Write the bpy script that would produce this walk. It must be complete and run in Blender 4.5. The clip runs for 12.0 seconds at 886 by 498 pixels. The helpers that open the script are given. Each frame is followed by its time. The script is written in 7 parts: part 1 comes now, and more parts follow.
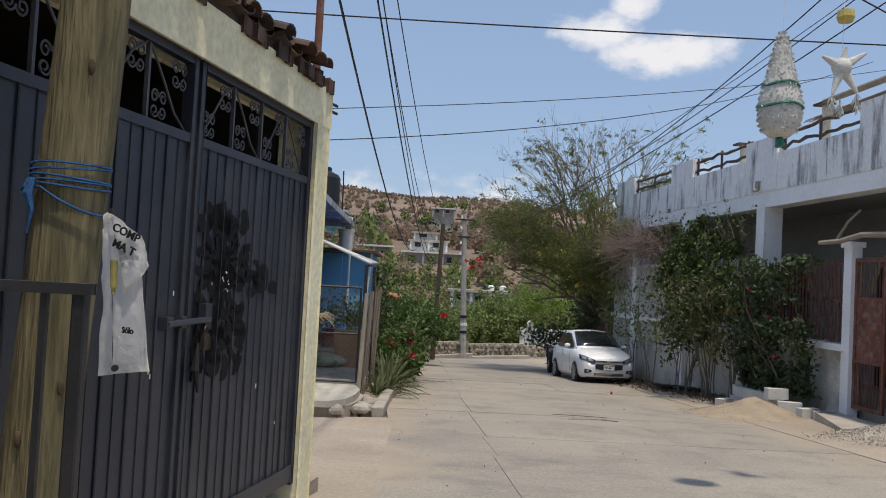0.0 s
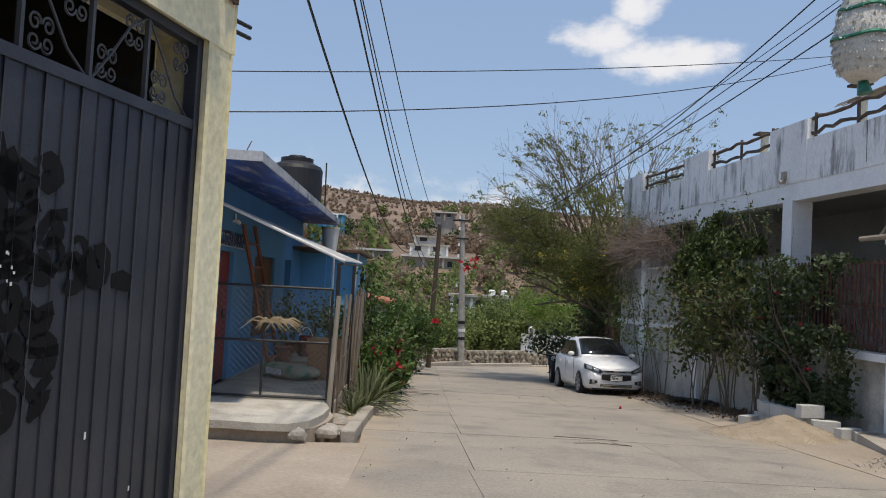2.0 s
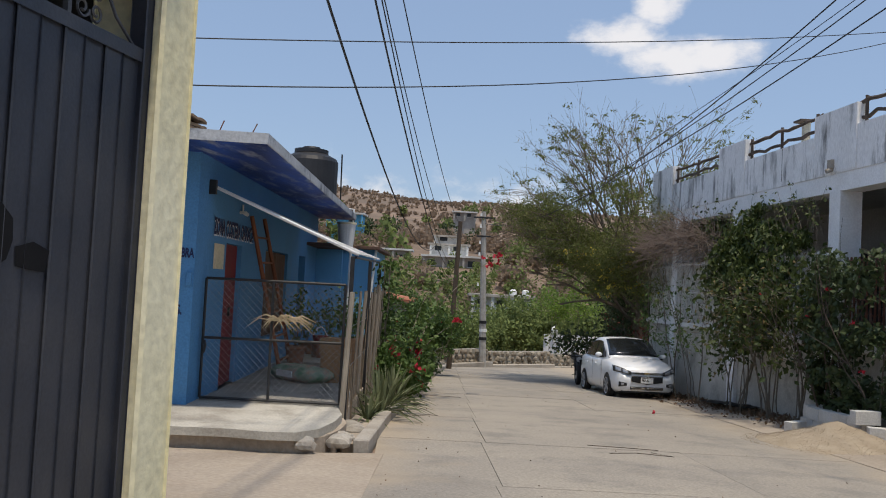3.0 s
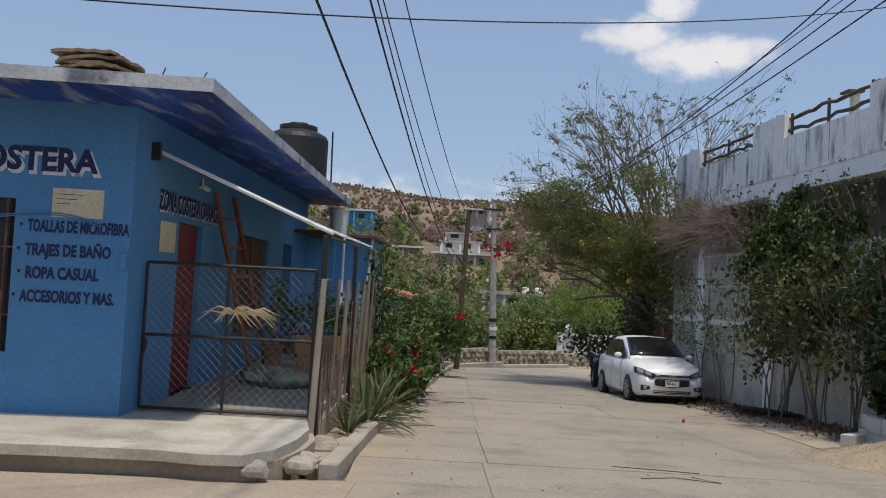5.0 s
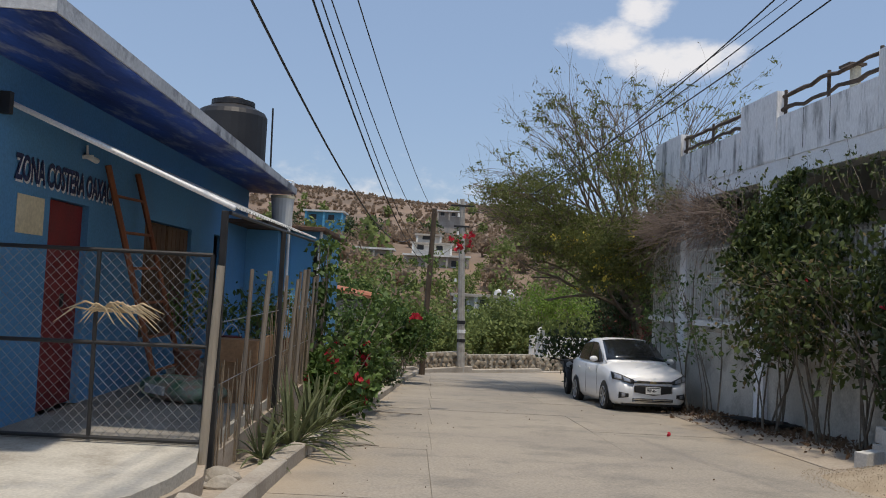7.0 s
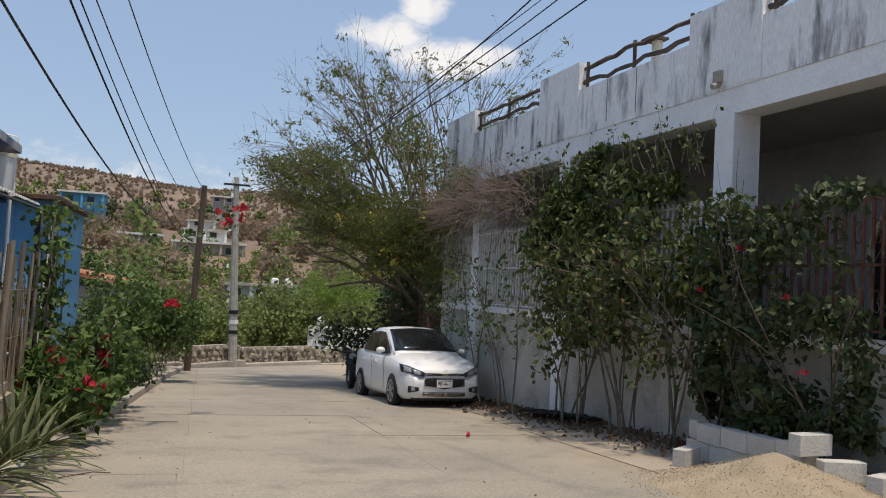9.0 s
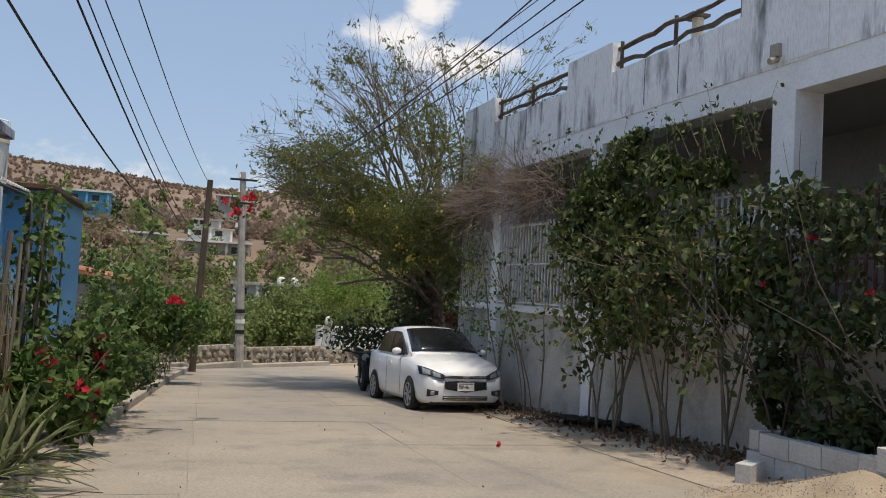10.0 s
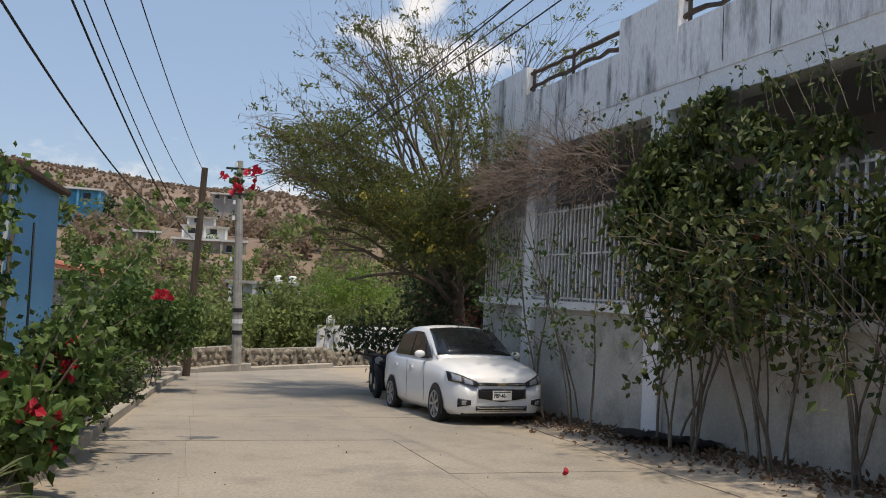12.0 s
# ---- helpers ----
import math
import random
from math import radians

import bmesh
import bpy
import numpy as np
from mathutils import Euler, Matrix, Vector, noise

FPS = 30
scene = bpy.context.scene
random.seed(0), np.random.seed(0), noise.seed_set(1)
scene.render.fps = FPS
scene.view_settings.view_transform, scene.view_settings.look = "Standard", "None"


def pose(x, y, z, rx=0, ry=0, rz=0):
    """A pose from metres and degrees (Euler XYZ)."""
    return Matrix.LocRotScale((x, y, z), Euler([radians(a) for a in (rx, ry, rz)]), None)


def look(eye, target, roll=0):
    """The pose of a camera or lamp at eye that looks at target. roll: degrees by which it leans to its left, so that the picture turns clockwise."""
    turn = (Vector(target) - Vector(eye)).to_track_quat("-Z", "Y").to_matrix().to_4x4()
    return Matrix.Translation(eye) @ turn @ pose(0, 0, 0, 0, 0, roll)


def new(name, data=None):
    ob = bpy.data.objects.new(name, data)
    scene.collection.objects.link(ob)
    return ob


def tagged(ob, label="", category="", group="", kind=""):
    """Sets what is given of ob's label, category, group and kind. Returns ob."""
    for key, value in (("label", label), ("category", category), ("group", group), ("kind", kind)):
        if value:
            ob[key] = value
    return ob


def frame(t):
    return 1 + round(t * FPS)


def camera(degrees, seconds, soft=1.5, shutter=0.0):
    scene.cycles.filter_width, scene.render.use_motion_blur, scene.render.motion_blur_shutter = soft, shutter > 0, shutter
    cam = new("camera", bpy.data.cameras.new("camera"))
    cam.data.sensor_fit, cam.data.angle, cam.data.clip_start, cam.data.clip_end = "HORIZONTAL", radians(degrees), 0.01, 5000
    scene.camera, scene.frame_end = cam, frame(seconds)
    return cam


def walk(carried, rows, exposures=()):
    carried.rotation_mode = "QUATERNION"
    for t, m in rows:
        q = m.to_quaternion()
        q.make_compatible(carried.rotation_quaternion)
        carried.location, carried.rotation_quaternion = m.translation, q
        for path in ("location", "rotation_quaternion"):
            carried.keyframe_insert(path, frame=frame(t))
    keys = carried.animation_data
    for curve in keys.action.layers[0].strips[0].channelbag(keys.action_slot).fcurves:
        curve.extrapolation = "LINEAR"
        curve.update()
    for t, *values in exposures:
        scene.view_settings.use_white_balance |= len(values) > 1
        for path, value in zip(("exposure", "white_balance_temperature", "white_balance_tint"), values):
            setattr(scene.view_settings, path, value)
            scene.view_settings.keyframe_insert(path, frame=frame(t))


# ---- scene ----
from mathutils.bvhtree import BVHTree

cam = camera(55.6, 12.0, 1.0)
METRES, EYE, TILT, LEAN, TURN = 11.5, 1.25, 0.0, 0.0, -1.2
ROWS = [
    (0.0, 0.0, 0.0, 0.0, -0.12, 2.19, -3.02),
    (0.5, 0.0059, 0.0389, 0.0004, -0.03, 2.29, -2.95),
    (1.0, 0.0134, 0.0762, 0.0005, -0.07, 2.34, -3.06),
    (1.5, 0.0151, 0.1174, -0.0018, -0.06, 2.41, -3.09),
    (2.0, 0.0213, 0.158, -0.004, 0.05, 2.53, -3.07),
    (2.5, 0.0211, 0.1976, -0.0088, 0.3, 2.49, -3.27),
    (3.0, 0.0188, 0.2391, -0.0098, 1.42, 2.49, -3.0),
    (3.2, 0.0202, 0.2556, -0.0108, 2.07, 2.47, -3.0),
    (4.8, 0.0316, 0.3882, -0.0197, 2.6, 2.38, -3.03),
    (5.0, 0.033, 0.4046, -0.0206, 2.29, 2.38, -3.03),
    (5.5, 0.0368, 0.4454, -0.0194, 1.35, 2.51, -2.74),
    (6.0, 0.0466, 0.4825, -0.0216, 0.03, 2.66, -2.8),
    (6.5, 0.0502, 0.5267, -0.0268, -0.44, 2.66, -2.91),
    (7.0, 0.0562, 0.5643, -0.0297, 0.53, 2.71, -2.89),
    (7.1, 0.0572, 0.5716, -0.0302, 0.11, 2.76, -2.88),
    (7.2, 0.0583, 0.5789, -0.0307, -0.42, 2.8, -2.87),
    (7.3, 0.0594, 0.5862, -0.0312, -1.63, 2.85, -2.86),
    (7.4, 0.0604, 0.5935, -0.0317, -3.87, 2.9, -2.85),
    (7.5, 0.0615, 0.6008, -0.0322, -5.79, 2.94, -2.84),
    (7.6, 0.0622, 0.609, -0.0327, -7.87, 2.94, -2.85),
    (7.7, 0.0629, 0.6175, -0.0332, -9.9, 2.93, -2.86),
    (8.0, 0.0645, 0.643, -0.0347, -13.2, 2.9, -2.88),
    (8.4, 0.066, 0.677, -0.0365, -14.4, 2.87, -2.9),
    (9.3, 0.0679, 0.7556, -0.0411, -14.5, 2.82, -2.96),
    (9.5, 0.068, 0.7728, -0.0421, -14.39, 2.82, -2.96),
    (10.0, 0.0652, 0.8156, -0.0451, -14.15, 2.81, -3.0),
    (10.5, 0.0633, 0.8574, -0.0462, -14.06, 2.77, -2.84),
    (11.0, 0.0646, 0.9002, -0.0473, -14.29, 2.81, -2.83),
    (11.5, 0.0598, 0.947, -0.052, -14.41, 2.79, -2.87),
    (12.0, 0.0605, 0.9922, -0.0543, -14.49, 2.76, -2.73),
]
walk(cam, [(t, pose(0, 0, EYE, TILT, LEAN, TURN) @ pose(METRES * x, METRES * y, METRES * z, 90 + pitch, roll, yaw)) for t, x, y, z, yaw, pitch, roll in ROWS],
     [(0.0, -0.03, 6560, 10), (3.0, -0.05, 6560, 10), (5.0, -0.12, 6560, 10), (7.0, -0.1, 6600, 10), (9.0, 0.06, 6850, 10), (12.0, 0.06, 6900, 10)])
CLOUDS = [(11.0, 17.0, 0.075, 0.036), (14.9, 15.5, 0.115, 0.038), (13.4, 18.8, 0.045, 0.032)]   # azimuth, elevation, half sizes

# ---- world, sun, exposure ----
SUN_EL, SUN_AZ = 75.0, -70.0          # azimuth: degrees from +x towards +y
world = bpy.data.worlds.new("world")
scene.world = world
world.use_nodes = True
wt = world.node_tree
wt.nodes.clear()
wo = wt.nodes.new("ShaderNodeOutputWorld")
wb = wt.nodes.new("ShaderNodeBackground")
sky = wt.nodes.new("ShaderNodeTexSky")
sky.sky_type, sky.sun_disc = "NISHITA", False
sky.sun_elevation, sky.sun_rotation = radians(SUN_EL), radians(90 - SUN_AZ)
sky.air_density, sky.dust_density, sky.ozone_density = 1.0, 1.4, 1.6
wb.inputs["Strength"].default_value = 0.112
tc = wt.nodes.new("ShaderNodeTexCoord")


def wnode(kind, **sets):
    n = wt.nodes.new(kind)
    for k, v in sets.items():
        n.inputs[k].default_value = v
    return n


def wmath(op, a, b):
    n = wt.nodes.new("ShaderNodeMath")
    n.operation = op
    for i, v in enumerate((a, b)):
        if isinstance(v, (int, float)):
            n.inputs[i].default_value = v
        else:
            wt.links.new(v, n.inputs[i])
    return n.outputs[0]


def cloud_mask(az, el, wide, high):
    """Soft elliptic mask round a direction of the sky; az from +y towards +x."""
    a, e = radians(az), radians(el)
    c = Vector((math.sin(a) * math.cos(e), math.cos(a) * math.cos(e), math.sin(e)))
    right = Vector((math.cos(a), -math.sin(a), 0))
    up = right.cross(c)
    sub = wt.nodes.new("ShaderNodeVectorMath")
    sub.operation = "SUBTRACT"
    wt.links.new(tc.outputs["Generated"], sub.inputs[0])
    sub.inputs[1].default_value = c
    total = None
    for axis, size in ((right, wide), (up, high), (c, 0.6)):
        d = wt.nodes.new("ShaderNodeVectorMath")
        d.operation = "DOT_PRODUCT"
        wt.links.new(sub.outputs[0], d.inputs[0])
        d.inputs[1].default_value = axis / size
        sq = wmath("POWER", wmath("ABSOLUTE", d.outputs["Value"], 0.0), 2.0)
        total = sq if total is None else wmath("ADD", total, sq)
    return wmath("MAXIMUM", wmath("SUBTRACT", 1.0, total), 0.0)


cn = wnode("ShaderNodeTexNoise", Scale=15.0, Detail=10.0, Roughness=0.6)
cmap = wt.nodes.new("ShaderNodeMapping")
cmap.inputs["Scale"].default_value = (1.0, 1.0, 1.7)
wt.links.new(tc.outputs["Generated"], cmap.inputs["Vector"])
wt.links.new(cmap.outputs[0], cn.inputs["Vector"])
cover = None
for az, el, wide, high in CLOUDS:
    m_ = cloud_mask(az, el, wide, high)
    cover = m_ if cover is None else wmath("MAXIMUM", cover, m_)
band = wnode("ShaderNodeSeparateXYZ")
wt.links.new(tc.outputs["Generated"], band.inputs[0])
low = wmath("MAXIMUM", wmath("SUBTRACT", 0.56, wmath("MULTIPLY", wmath("ABSOLUTE", wmath("SUBTRACT", band.outputs["Z"], 0.10), 0.0), 6.0)), 0.0)
cover = wmath("MAXIMUM", cover, low)
dens = wmath("SUBTRACT", wmath("ADD", wmath("MULTIPLY", cover, 0.62), wmath("MULTIPLY", cn.outputs["Fac"], 1.0)), 0.72)
ramp = wnode("ShaderNodeMapRange")
ramp.interpolation_type = "SMOOTHSTEP"
ramp.inputs["From Min"].default_value, ramp.inputs["From Max"].default_value = 0.02, 0.38
wt.links.new(dens, ramp.inputs["Value"])
cmix = wt.nodes.new("ShaderNodeMix")
cmix.data_type = "RGBA"
wt.links.new(wmath("MULTIPLY", ramp.outputs[0], 0.86), cmix.inputs["Factor"])
tint = wt.nodes.new("ShaderNodeMix")
tint.data_type = "RGBA"
tint.inputs["Factor"].default_value = 0.45
wt.links.new(sky.outputs[0], tint.inputs["A"])
tint.inputs["B"].default_value = (3.9, 5.4, 8.1, 1)
wt.links.new(tint.outputs["Result"], cmix.inputs["A"])
cmix.inputs["B"].default_value = (8.6, 8.4, 8.4, 1)
wt.links.new(cmix.outputs["Result"], wb.inputs["Color"])
wt.links.new(wb.outputs[0], wo.inputs[0])
sun = new("sun", bpy.data.lights.new("sun", "SUN"))
sun.data.energy, sun.data.angle, sun.data.color = 3.3, radians(2.0), (1.0, 0.90, 0.76)
e_, a_ = radians(SUN_EL), radians(SUN_AZ)
sun.matrix_world = look((math.cos(a_) * math.cos(e_) * 60, math.sin(a_) * math.cos(e_) * 60, math.sin(e_) * 60), (0, 0, 0))

# ---- materials ----
MATS = {}


def surf(name, c1, c2, scale=1.5, rough=0.85, bump=0.25, fine=40.0, metal=0.0, stain=None, stain_scale=0.7, stain_amount=0.5,
         streak=False, rand=0.0, island=0.0, spec=0.4, fine_amount=0.35, bump_dist=0.01, transl=0.0):
    """Two-tone surface with coarse variation, fine grain, optional stains and relief, in world metres."""
    m = bpy.data.materials.new(name)
    m.use_nodes = True
    t = m.node_tree
    n, l = t.nodes, t.links
    b = n["Principled BSDF"]
    geo = n.new("ShaderNodeNewGeometry")
    pos = geo.outputs["Position"]
    if streak:
        mp = n.new("ShaderNodeMapping")
        mp.inputs["Scale"].default_value = streak if isinstance(streak, tuple) else (1.0, 1.0, 0.15)
        l.new(pos, mp.inputs["Vector"])
        pos = mp.outputs[0]
    coarse = n.new("ShaderNodeTexNoise")
    coarse.inputs["Scale"].default_value, coarse.inputs["Detail"].default_value = scale, 6
    l.new(pos, coarse.inputs["Vector"])
    grain = n.new("ShaderNodeTexNoise")
    grain.inputs["Scale"].default_value, grain.inputs["Detail"].default_value = fine, 4
    l.new(pos, grain.inputs["Vector"])
    f = n.new("ShaderNodeMapRange")
    f.inputs["From Min"].default_value, f.inputs["From Max"].default_value = 0.32, 0.68
    l.new(coarse.outputs["Fac"], f.inputs["Value"])
    mix = n.new("ShaderNodeMix")
    mix.data_type = "RGBA"
    mix.inputs["A"].default_value, mix.inputs["B"].default_value = (*c1, 1), (*c2, 1)
    fac = f.outputs[0]
    if rand or island:
        src = n.new("ShaderNodeObjectInfo").outputs["Random"] if rand else geo.outputs["Random Per Island"]
        k = n.new("ShaderNodeMix")
        k.inputs["Factor"].default_value = rand or island
        l.new(fac, k.inputs["A"])
        l.new(src, k.inputs["B"])
        fac = k.outputs["Result"]
    l.new(fac, mix.inputs["Factor"])
    col = mix.outputs["Result"]
    if stain:
        sn = n.new("ShaderNodeTexNoise")
        sn.inputs["Scale"].default_value, sn.inputs["Detail"].default_value, sn.inputs["Roughness"].default_value = stain_scale, 8, 0.65
        l.new(pos, sn.inputs["Vector"])
        sr = n.new("ShaderNodeMapRange")
        sr.inputs["From Min"].default_value, sr.inputs["From Max"].default_value = 0.50, 0.66
        sr.inputs["To Max"].default_value = stain_amount
        l.new(sn.outputs["Fac"], sr.inputs["Value"])
        sm = n.new("ShaderNodeMix")
        sm.data_type = "RGBA"
        sm.inputs["B"].default_value = (*stain, 1)
        l.new(sr.outputs[0], sm.inputs["Factor"])
        l.new(col, sm.inputs["A"])
        col = sm.outputs["Result"]
    gm = n.new("ShaderNodeMix")
    gm.data_type, gm.blend_type = "RGBA", "MULTIPLY"
    gm.inputs["Factor"].default_value = fine_amount
    gr = n.new("ShaderNodeMapRange")
    gr.inputs["From Min"].default_value, gr.inputs["From Max"].default_value = 0.3, 0.7
    gr.inputs["To Min"].default_value, gr.inputs["To Max"].default_value = 0.55, 1.25
    l.new(grain.outputs["Fac"], gr.inputs["Value"])
    l.new(col, gm.inputs["A"])
    l.new(gr.outputs[0], gm.inputs["B"])
    l.new(gm.outputs["Result"], b.inputs["Base Color"])
    rr = n.new("ShaderNodeMapRange")
    rr.inputs["To Min"].default_value, rr.inputs["To Max"].default_value = max(0.02, rough - 0.1), min(1.0, rough + 0.1)
    l.new(coarse.outputs["Fac"], rr.inputs["Value"])
    l.new(rr.outputs[0], b.inputs["Roughness"])
    b.inputs["Metallic"].default_value = metal
    b.inputs["Specular IOR Level"].default_value = spec
    if bump:
        bp = n.new("ShaderNodeBump")
        bp.inputs["Strength"].default_value, bp.inputs["Distance"].default_value = bump, bump_dist
        l.new(grain.outputs["Fac"], bp.inputs["Height"])
        l.new(bp.outputs[0], b.inputs["Normal"])
    if transl:
        out = n["Material Output"]
        tr = n.new("ShaderNodeBsdfTranslucent")
        l.new(gm.outputs["Result"], tr.inputs["Color"])
        ms = n.new("ShaderNodeMixShader")
        ms.inputs[0].default_value = transl
        l.new(b.outputs[0], ms.inputs[1])
        l.new(tr.outputs[0], ms.inputs[2])
        l.new(ms.outputs[0], out.inputs["Surface"])
    MATS[name] = m
    return m


CONCRETE = surf("road_concrete", (0.275, 0.247, 0.21), (0.37, 0.328, 0.268), 0.55, 0.9, 0.45, 38, stain=(0.19, 0.178, 0.158), stain_scale=1.3, stain_amount=0.55, rand=0.25, fine_amount=0.5)


def sandy_edges(m, middle, inner, outer, colour):
    """Wind-blown sand lying along both edges of the street, with a ragged border."""
    n, l = m.node_tree.nodes, m.node_tree.links
    b = n["Principled BSDF"]
    src = b.inputs["Base Color"].links[0].from_socket
    geo = n.new("ShaderNodeNewGeometry")
    sep = n.new("ShaderNodeSeparateXYZ")
    l.new(geo.outputs["Position"], sep.inputs[0])
    nz = n.new("ShaderNodeTexNoise")
    nz.inputs["Scale"].default_value, nz.inputs["Detail"].default_value = 0.9, 8
    l.new(geo.outputs["Position"], nz.inputs["Vector"])

    def op(kind, a, c):
        q = n.new("ShaderNodeMath")
        q.operation = kind
        for i, v in enumerate((a, c)):
            if isinstance(v, (int, float)):
                q.inputs[i].default_value = v
            else:
                l.new(v, q.inputs[i])
        return q.outputs[0]

    d = op("ADD", op("ABSOLUTE", op("SUBTRACT", sep.outputs["X"], middle), 0.0), op("MULTIPLY", op("SUBTRACT", nz.outputs["Fac"], 0.5), 2.6))
    mr = n.new("ShaderNodeMapRange")
    mr.interpolation_type = "SMOOTHSTEP"
    mr.inputs["From Min"].default_value, mr.inputs["From Max"].default_value, mr.inputs["To Max"].default_value = inner, outer, 0.8
    l.new(d, mr.inputs["Value"])
    mx = n.new("ShaderNodeMix")
    mx.data_type = "RGBA"
    l.new(mr.outputs[0], mx.inputs["Factor"])
    l.new(src, mx.inputs["A"])
    mx.inputs["B"].default_value = (*colour, 1)
    l.new(mx.outputs["Result"], b.inputs["Base Color"])


sandy_edges(CONCRETE, 2.5, 2.1, 3.4, (0.40, 0.325, 0.235))
KERB = surf("kerb_concrete", (0.33, 0.29, 0.24), (0.46, 0.42, 0.36), 2.0, 0.92, 0.5, 35, stain=(0.18, 0.15, 0.12), rand=0.3)
DIRT = surf("dirt", (0.33, 0.275, 0.215), (0.43, 0.365, 0.29), 1.2, 0.97, 0.6, 25, stain=(0.25, 0.19, 0.13), stain_scale=0.6)
GROUND = surf("dry_ground", (0.175, 0.128, 0.095), (0.265, 0.19, 0.135), 0.08, 0.97, 0.5, 6, stain=(0.15, 0.115, 0.085), stain_scale=0.05, stain_amount=0.8)
GATE = surf("dark_gate_paint", (0.024, 0.028, 0.039), (0.037, 0.042, 0.056), 2.0, 0.42, 0.1, 80, spec=0.5, stain=(0.06, 0.06, 0.066), stain_scale=3.0, stain_amount=0.4)
CREAM = surf("cream_paint", (0.76, 0.70, 0.45), (0.83, 0.78, 0.55), 1.5, 0.8, 0.5, 26, stain=(0.42, 0.36, 0.24), stain_scale=2.4, stain_amount=0.3, bump_dist=0.006)
BLUE = surf("blue_paint", (0.075, 0.235, 0.46), (0.095, 0.275, 0.51), 0.8, 0.75, 0.2, 45, stain=(0.10, 0.24, 0.40), stain_scale=1.2, stain_amount=0.5)
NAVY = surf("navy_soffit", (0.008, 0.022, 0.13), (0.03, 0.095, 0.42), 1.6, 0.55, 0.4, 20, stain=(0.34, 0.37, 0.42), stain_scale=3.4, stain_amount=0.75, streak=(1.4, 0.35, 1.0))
WHITEWALL = surf("white_plaster", (0.82, 0.82, 0.83), (0.87, 0.87, 0.87), 0.7, 0.9, 0.18, 30, stain=(0.5, 0.48, 0.44), stain_scale=0.8, stain_amount=0.25, fine_amount=0.2)
DADO = surf("weathered_plaster", (0.46, 0.44, 0.39), (0.62, 0.60, 0.54), 1.6, 0.92, 0.5, 30, stain=(0.30, 0.28, 0.24), stain_scale=1.7, stain_amount=0.8)
PARAPET = surf("stained_plaster", (0.80, 0.80, 0.80), (0.87, 0.87, 0.87), 0.9, 0.92, 0.4, 34, stain=(0.10, 0.10, 0.098), stain_scale=2.2, stain_amount=0.85, streak=(1.6, 1.6, 0.34))
# Inner walls and ceilings: shade of the enclosed rooms partly put into this grey.
DARKROOM = surf("shaded_grey_plaster", (0.38, 0.37, 0.35), (0.47, 0.46, 0.43), 0.8, 0.95, 0.2, 20)
WOODPOLE = surf("weathered_pole_wood", (0.105, 0.092, 0.045), (0.26, 0.215, 0.115), 18.0, 0.9, 1.0, 60, streak=(1.0, 1.0, 0.085), stain=(0.07, 0.07, 0.032), stain_scale=9.0, fine_amount=0.9, bump_dist=0.02)

# ---- building blocks ----
BASE = {}


def thing(name, at, label="", category="", group="", kind=""):
    """An Empty at a thing's base; its parts are given in world metres."""
    ob = new(name)
    ob.empty_display_size = 0.1
    ob.location = at
    BASE[ob] = Vector(at)
    return tagged(ob, label, category, group, kind)


def to_mesh(name, bm, material, shift=None, smooth=False):
    if shift is not None:
        bmesh.ops.translate(bm, verts=bm.verts, vec=-shift)
    me = bpy.data.meshes.new(name)
    bm.to_mesh(me)
    bm.free()
    if material:
        for m in (material if isinstance(material, (list, tuple)) else [material]):
            me.materials.append(m)
    if smooth:
        for p in me.polygons:
            p.use_smooth = True
    return me


def part(name, bm, material, parent, label="", smooth=False):
    base = BASE.get(parent, Vector())
    ob = new(name, to_mesh(name, bm, material, base, smooth))
    ob.parent = parent
    BASE[ob] = base
    return tagged(ob, label)


def solo(name, bm, material, label="", category="", group="", kind="", smooth=False):
    """A thing of one mesh, its origin at the middle of its foot."""
    xs = [v.co for v in bm.verts]
    at = Vector(((min(v.x for v in xs) + max(v.x for v in xs)) / 2, (min(v.y for v in xs) + max(v.y for v in xs)) / 2, min(v.z for v in xs)))
    ob = new(name, to_mesh(name, bm, material, at, smooth))
    ob.location = at
    BASE[ob] = at
    return tagged(ob, label, category, group, kind)


def from_arrays(name, verts, faces, material, smooth=False):
    me = bpy.data.meshes.new(name)
    me.from_pydata(verts, [], faces)
    me.materials.append(material)
    if smooth:
        me.polygons.foreach_set("use_smooth", [True] * len(me.polygons))
    return me


def box(bm, a, b, m=None, bevel=0.0):
    """A box between two corners, turned by m, with bevelled edges."""
    a, b = Vector(a), Vector(b)
    r = bmesh.ops.create_cube(bm, size=1.0)
    vs = r["verts"]
    for v in vs:
        v.co = Vector((a[i] + (v.co[i] + 0.5) * (b[i] - a[i]) for i in range(3)))
        if m is not None:
            v.co = m @ v.co
    if bevel:
        es = list({e for v in vs for e in v.link_edges})
        bmesh.ops.bevel(bm, geom=es, offset=bevel, segments=1, affect="EDGES")
    return bm


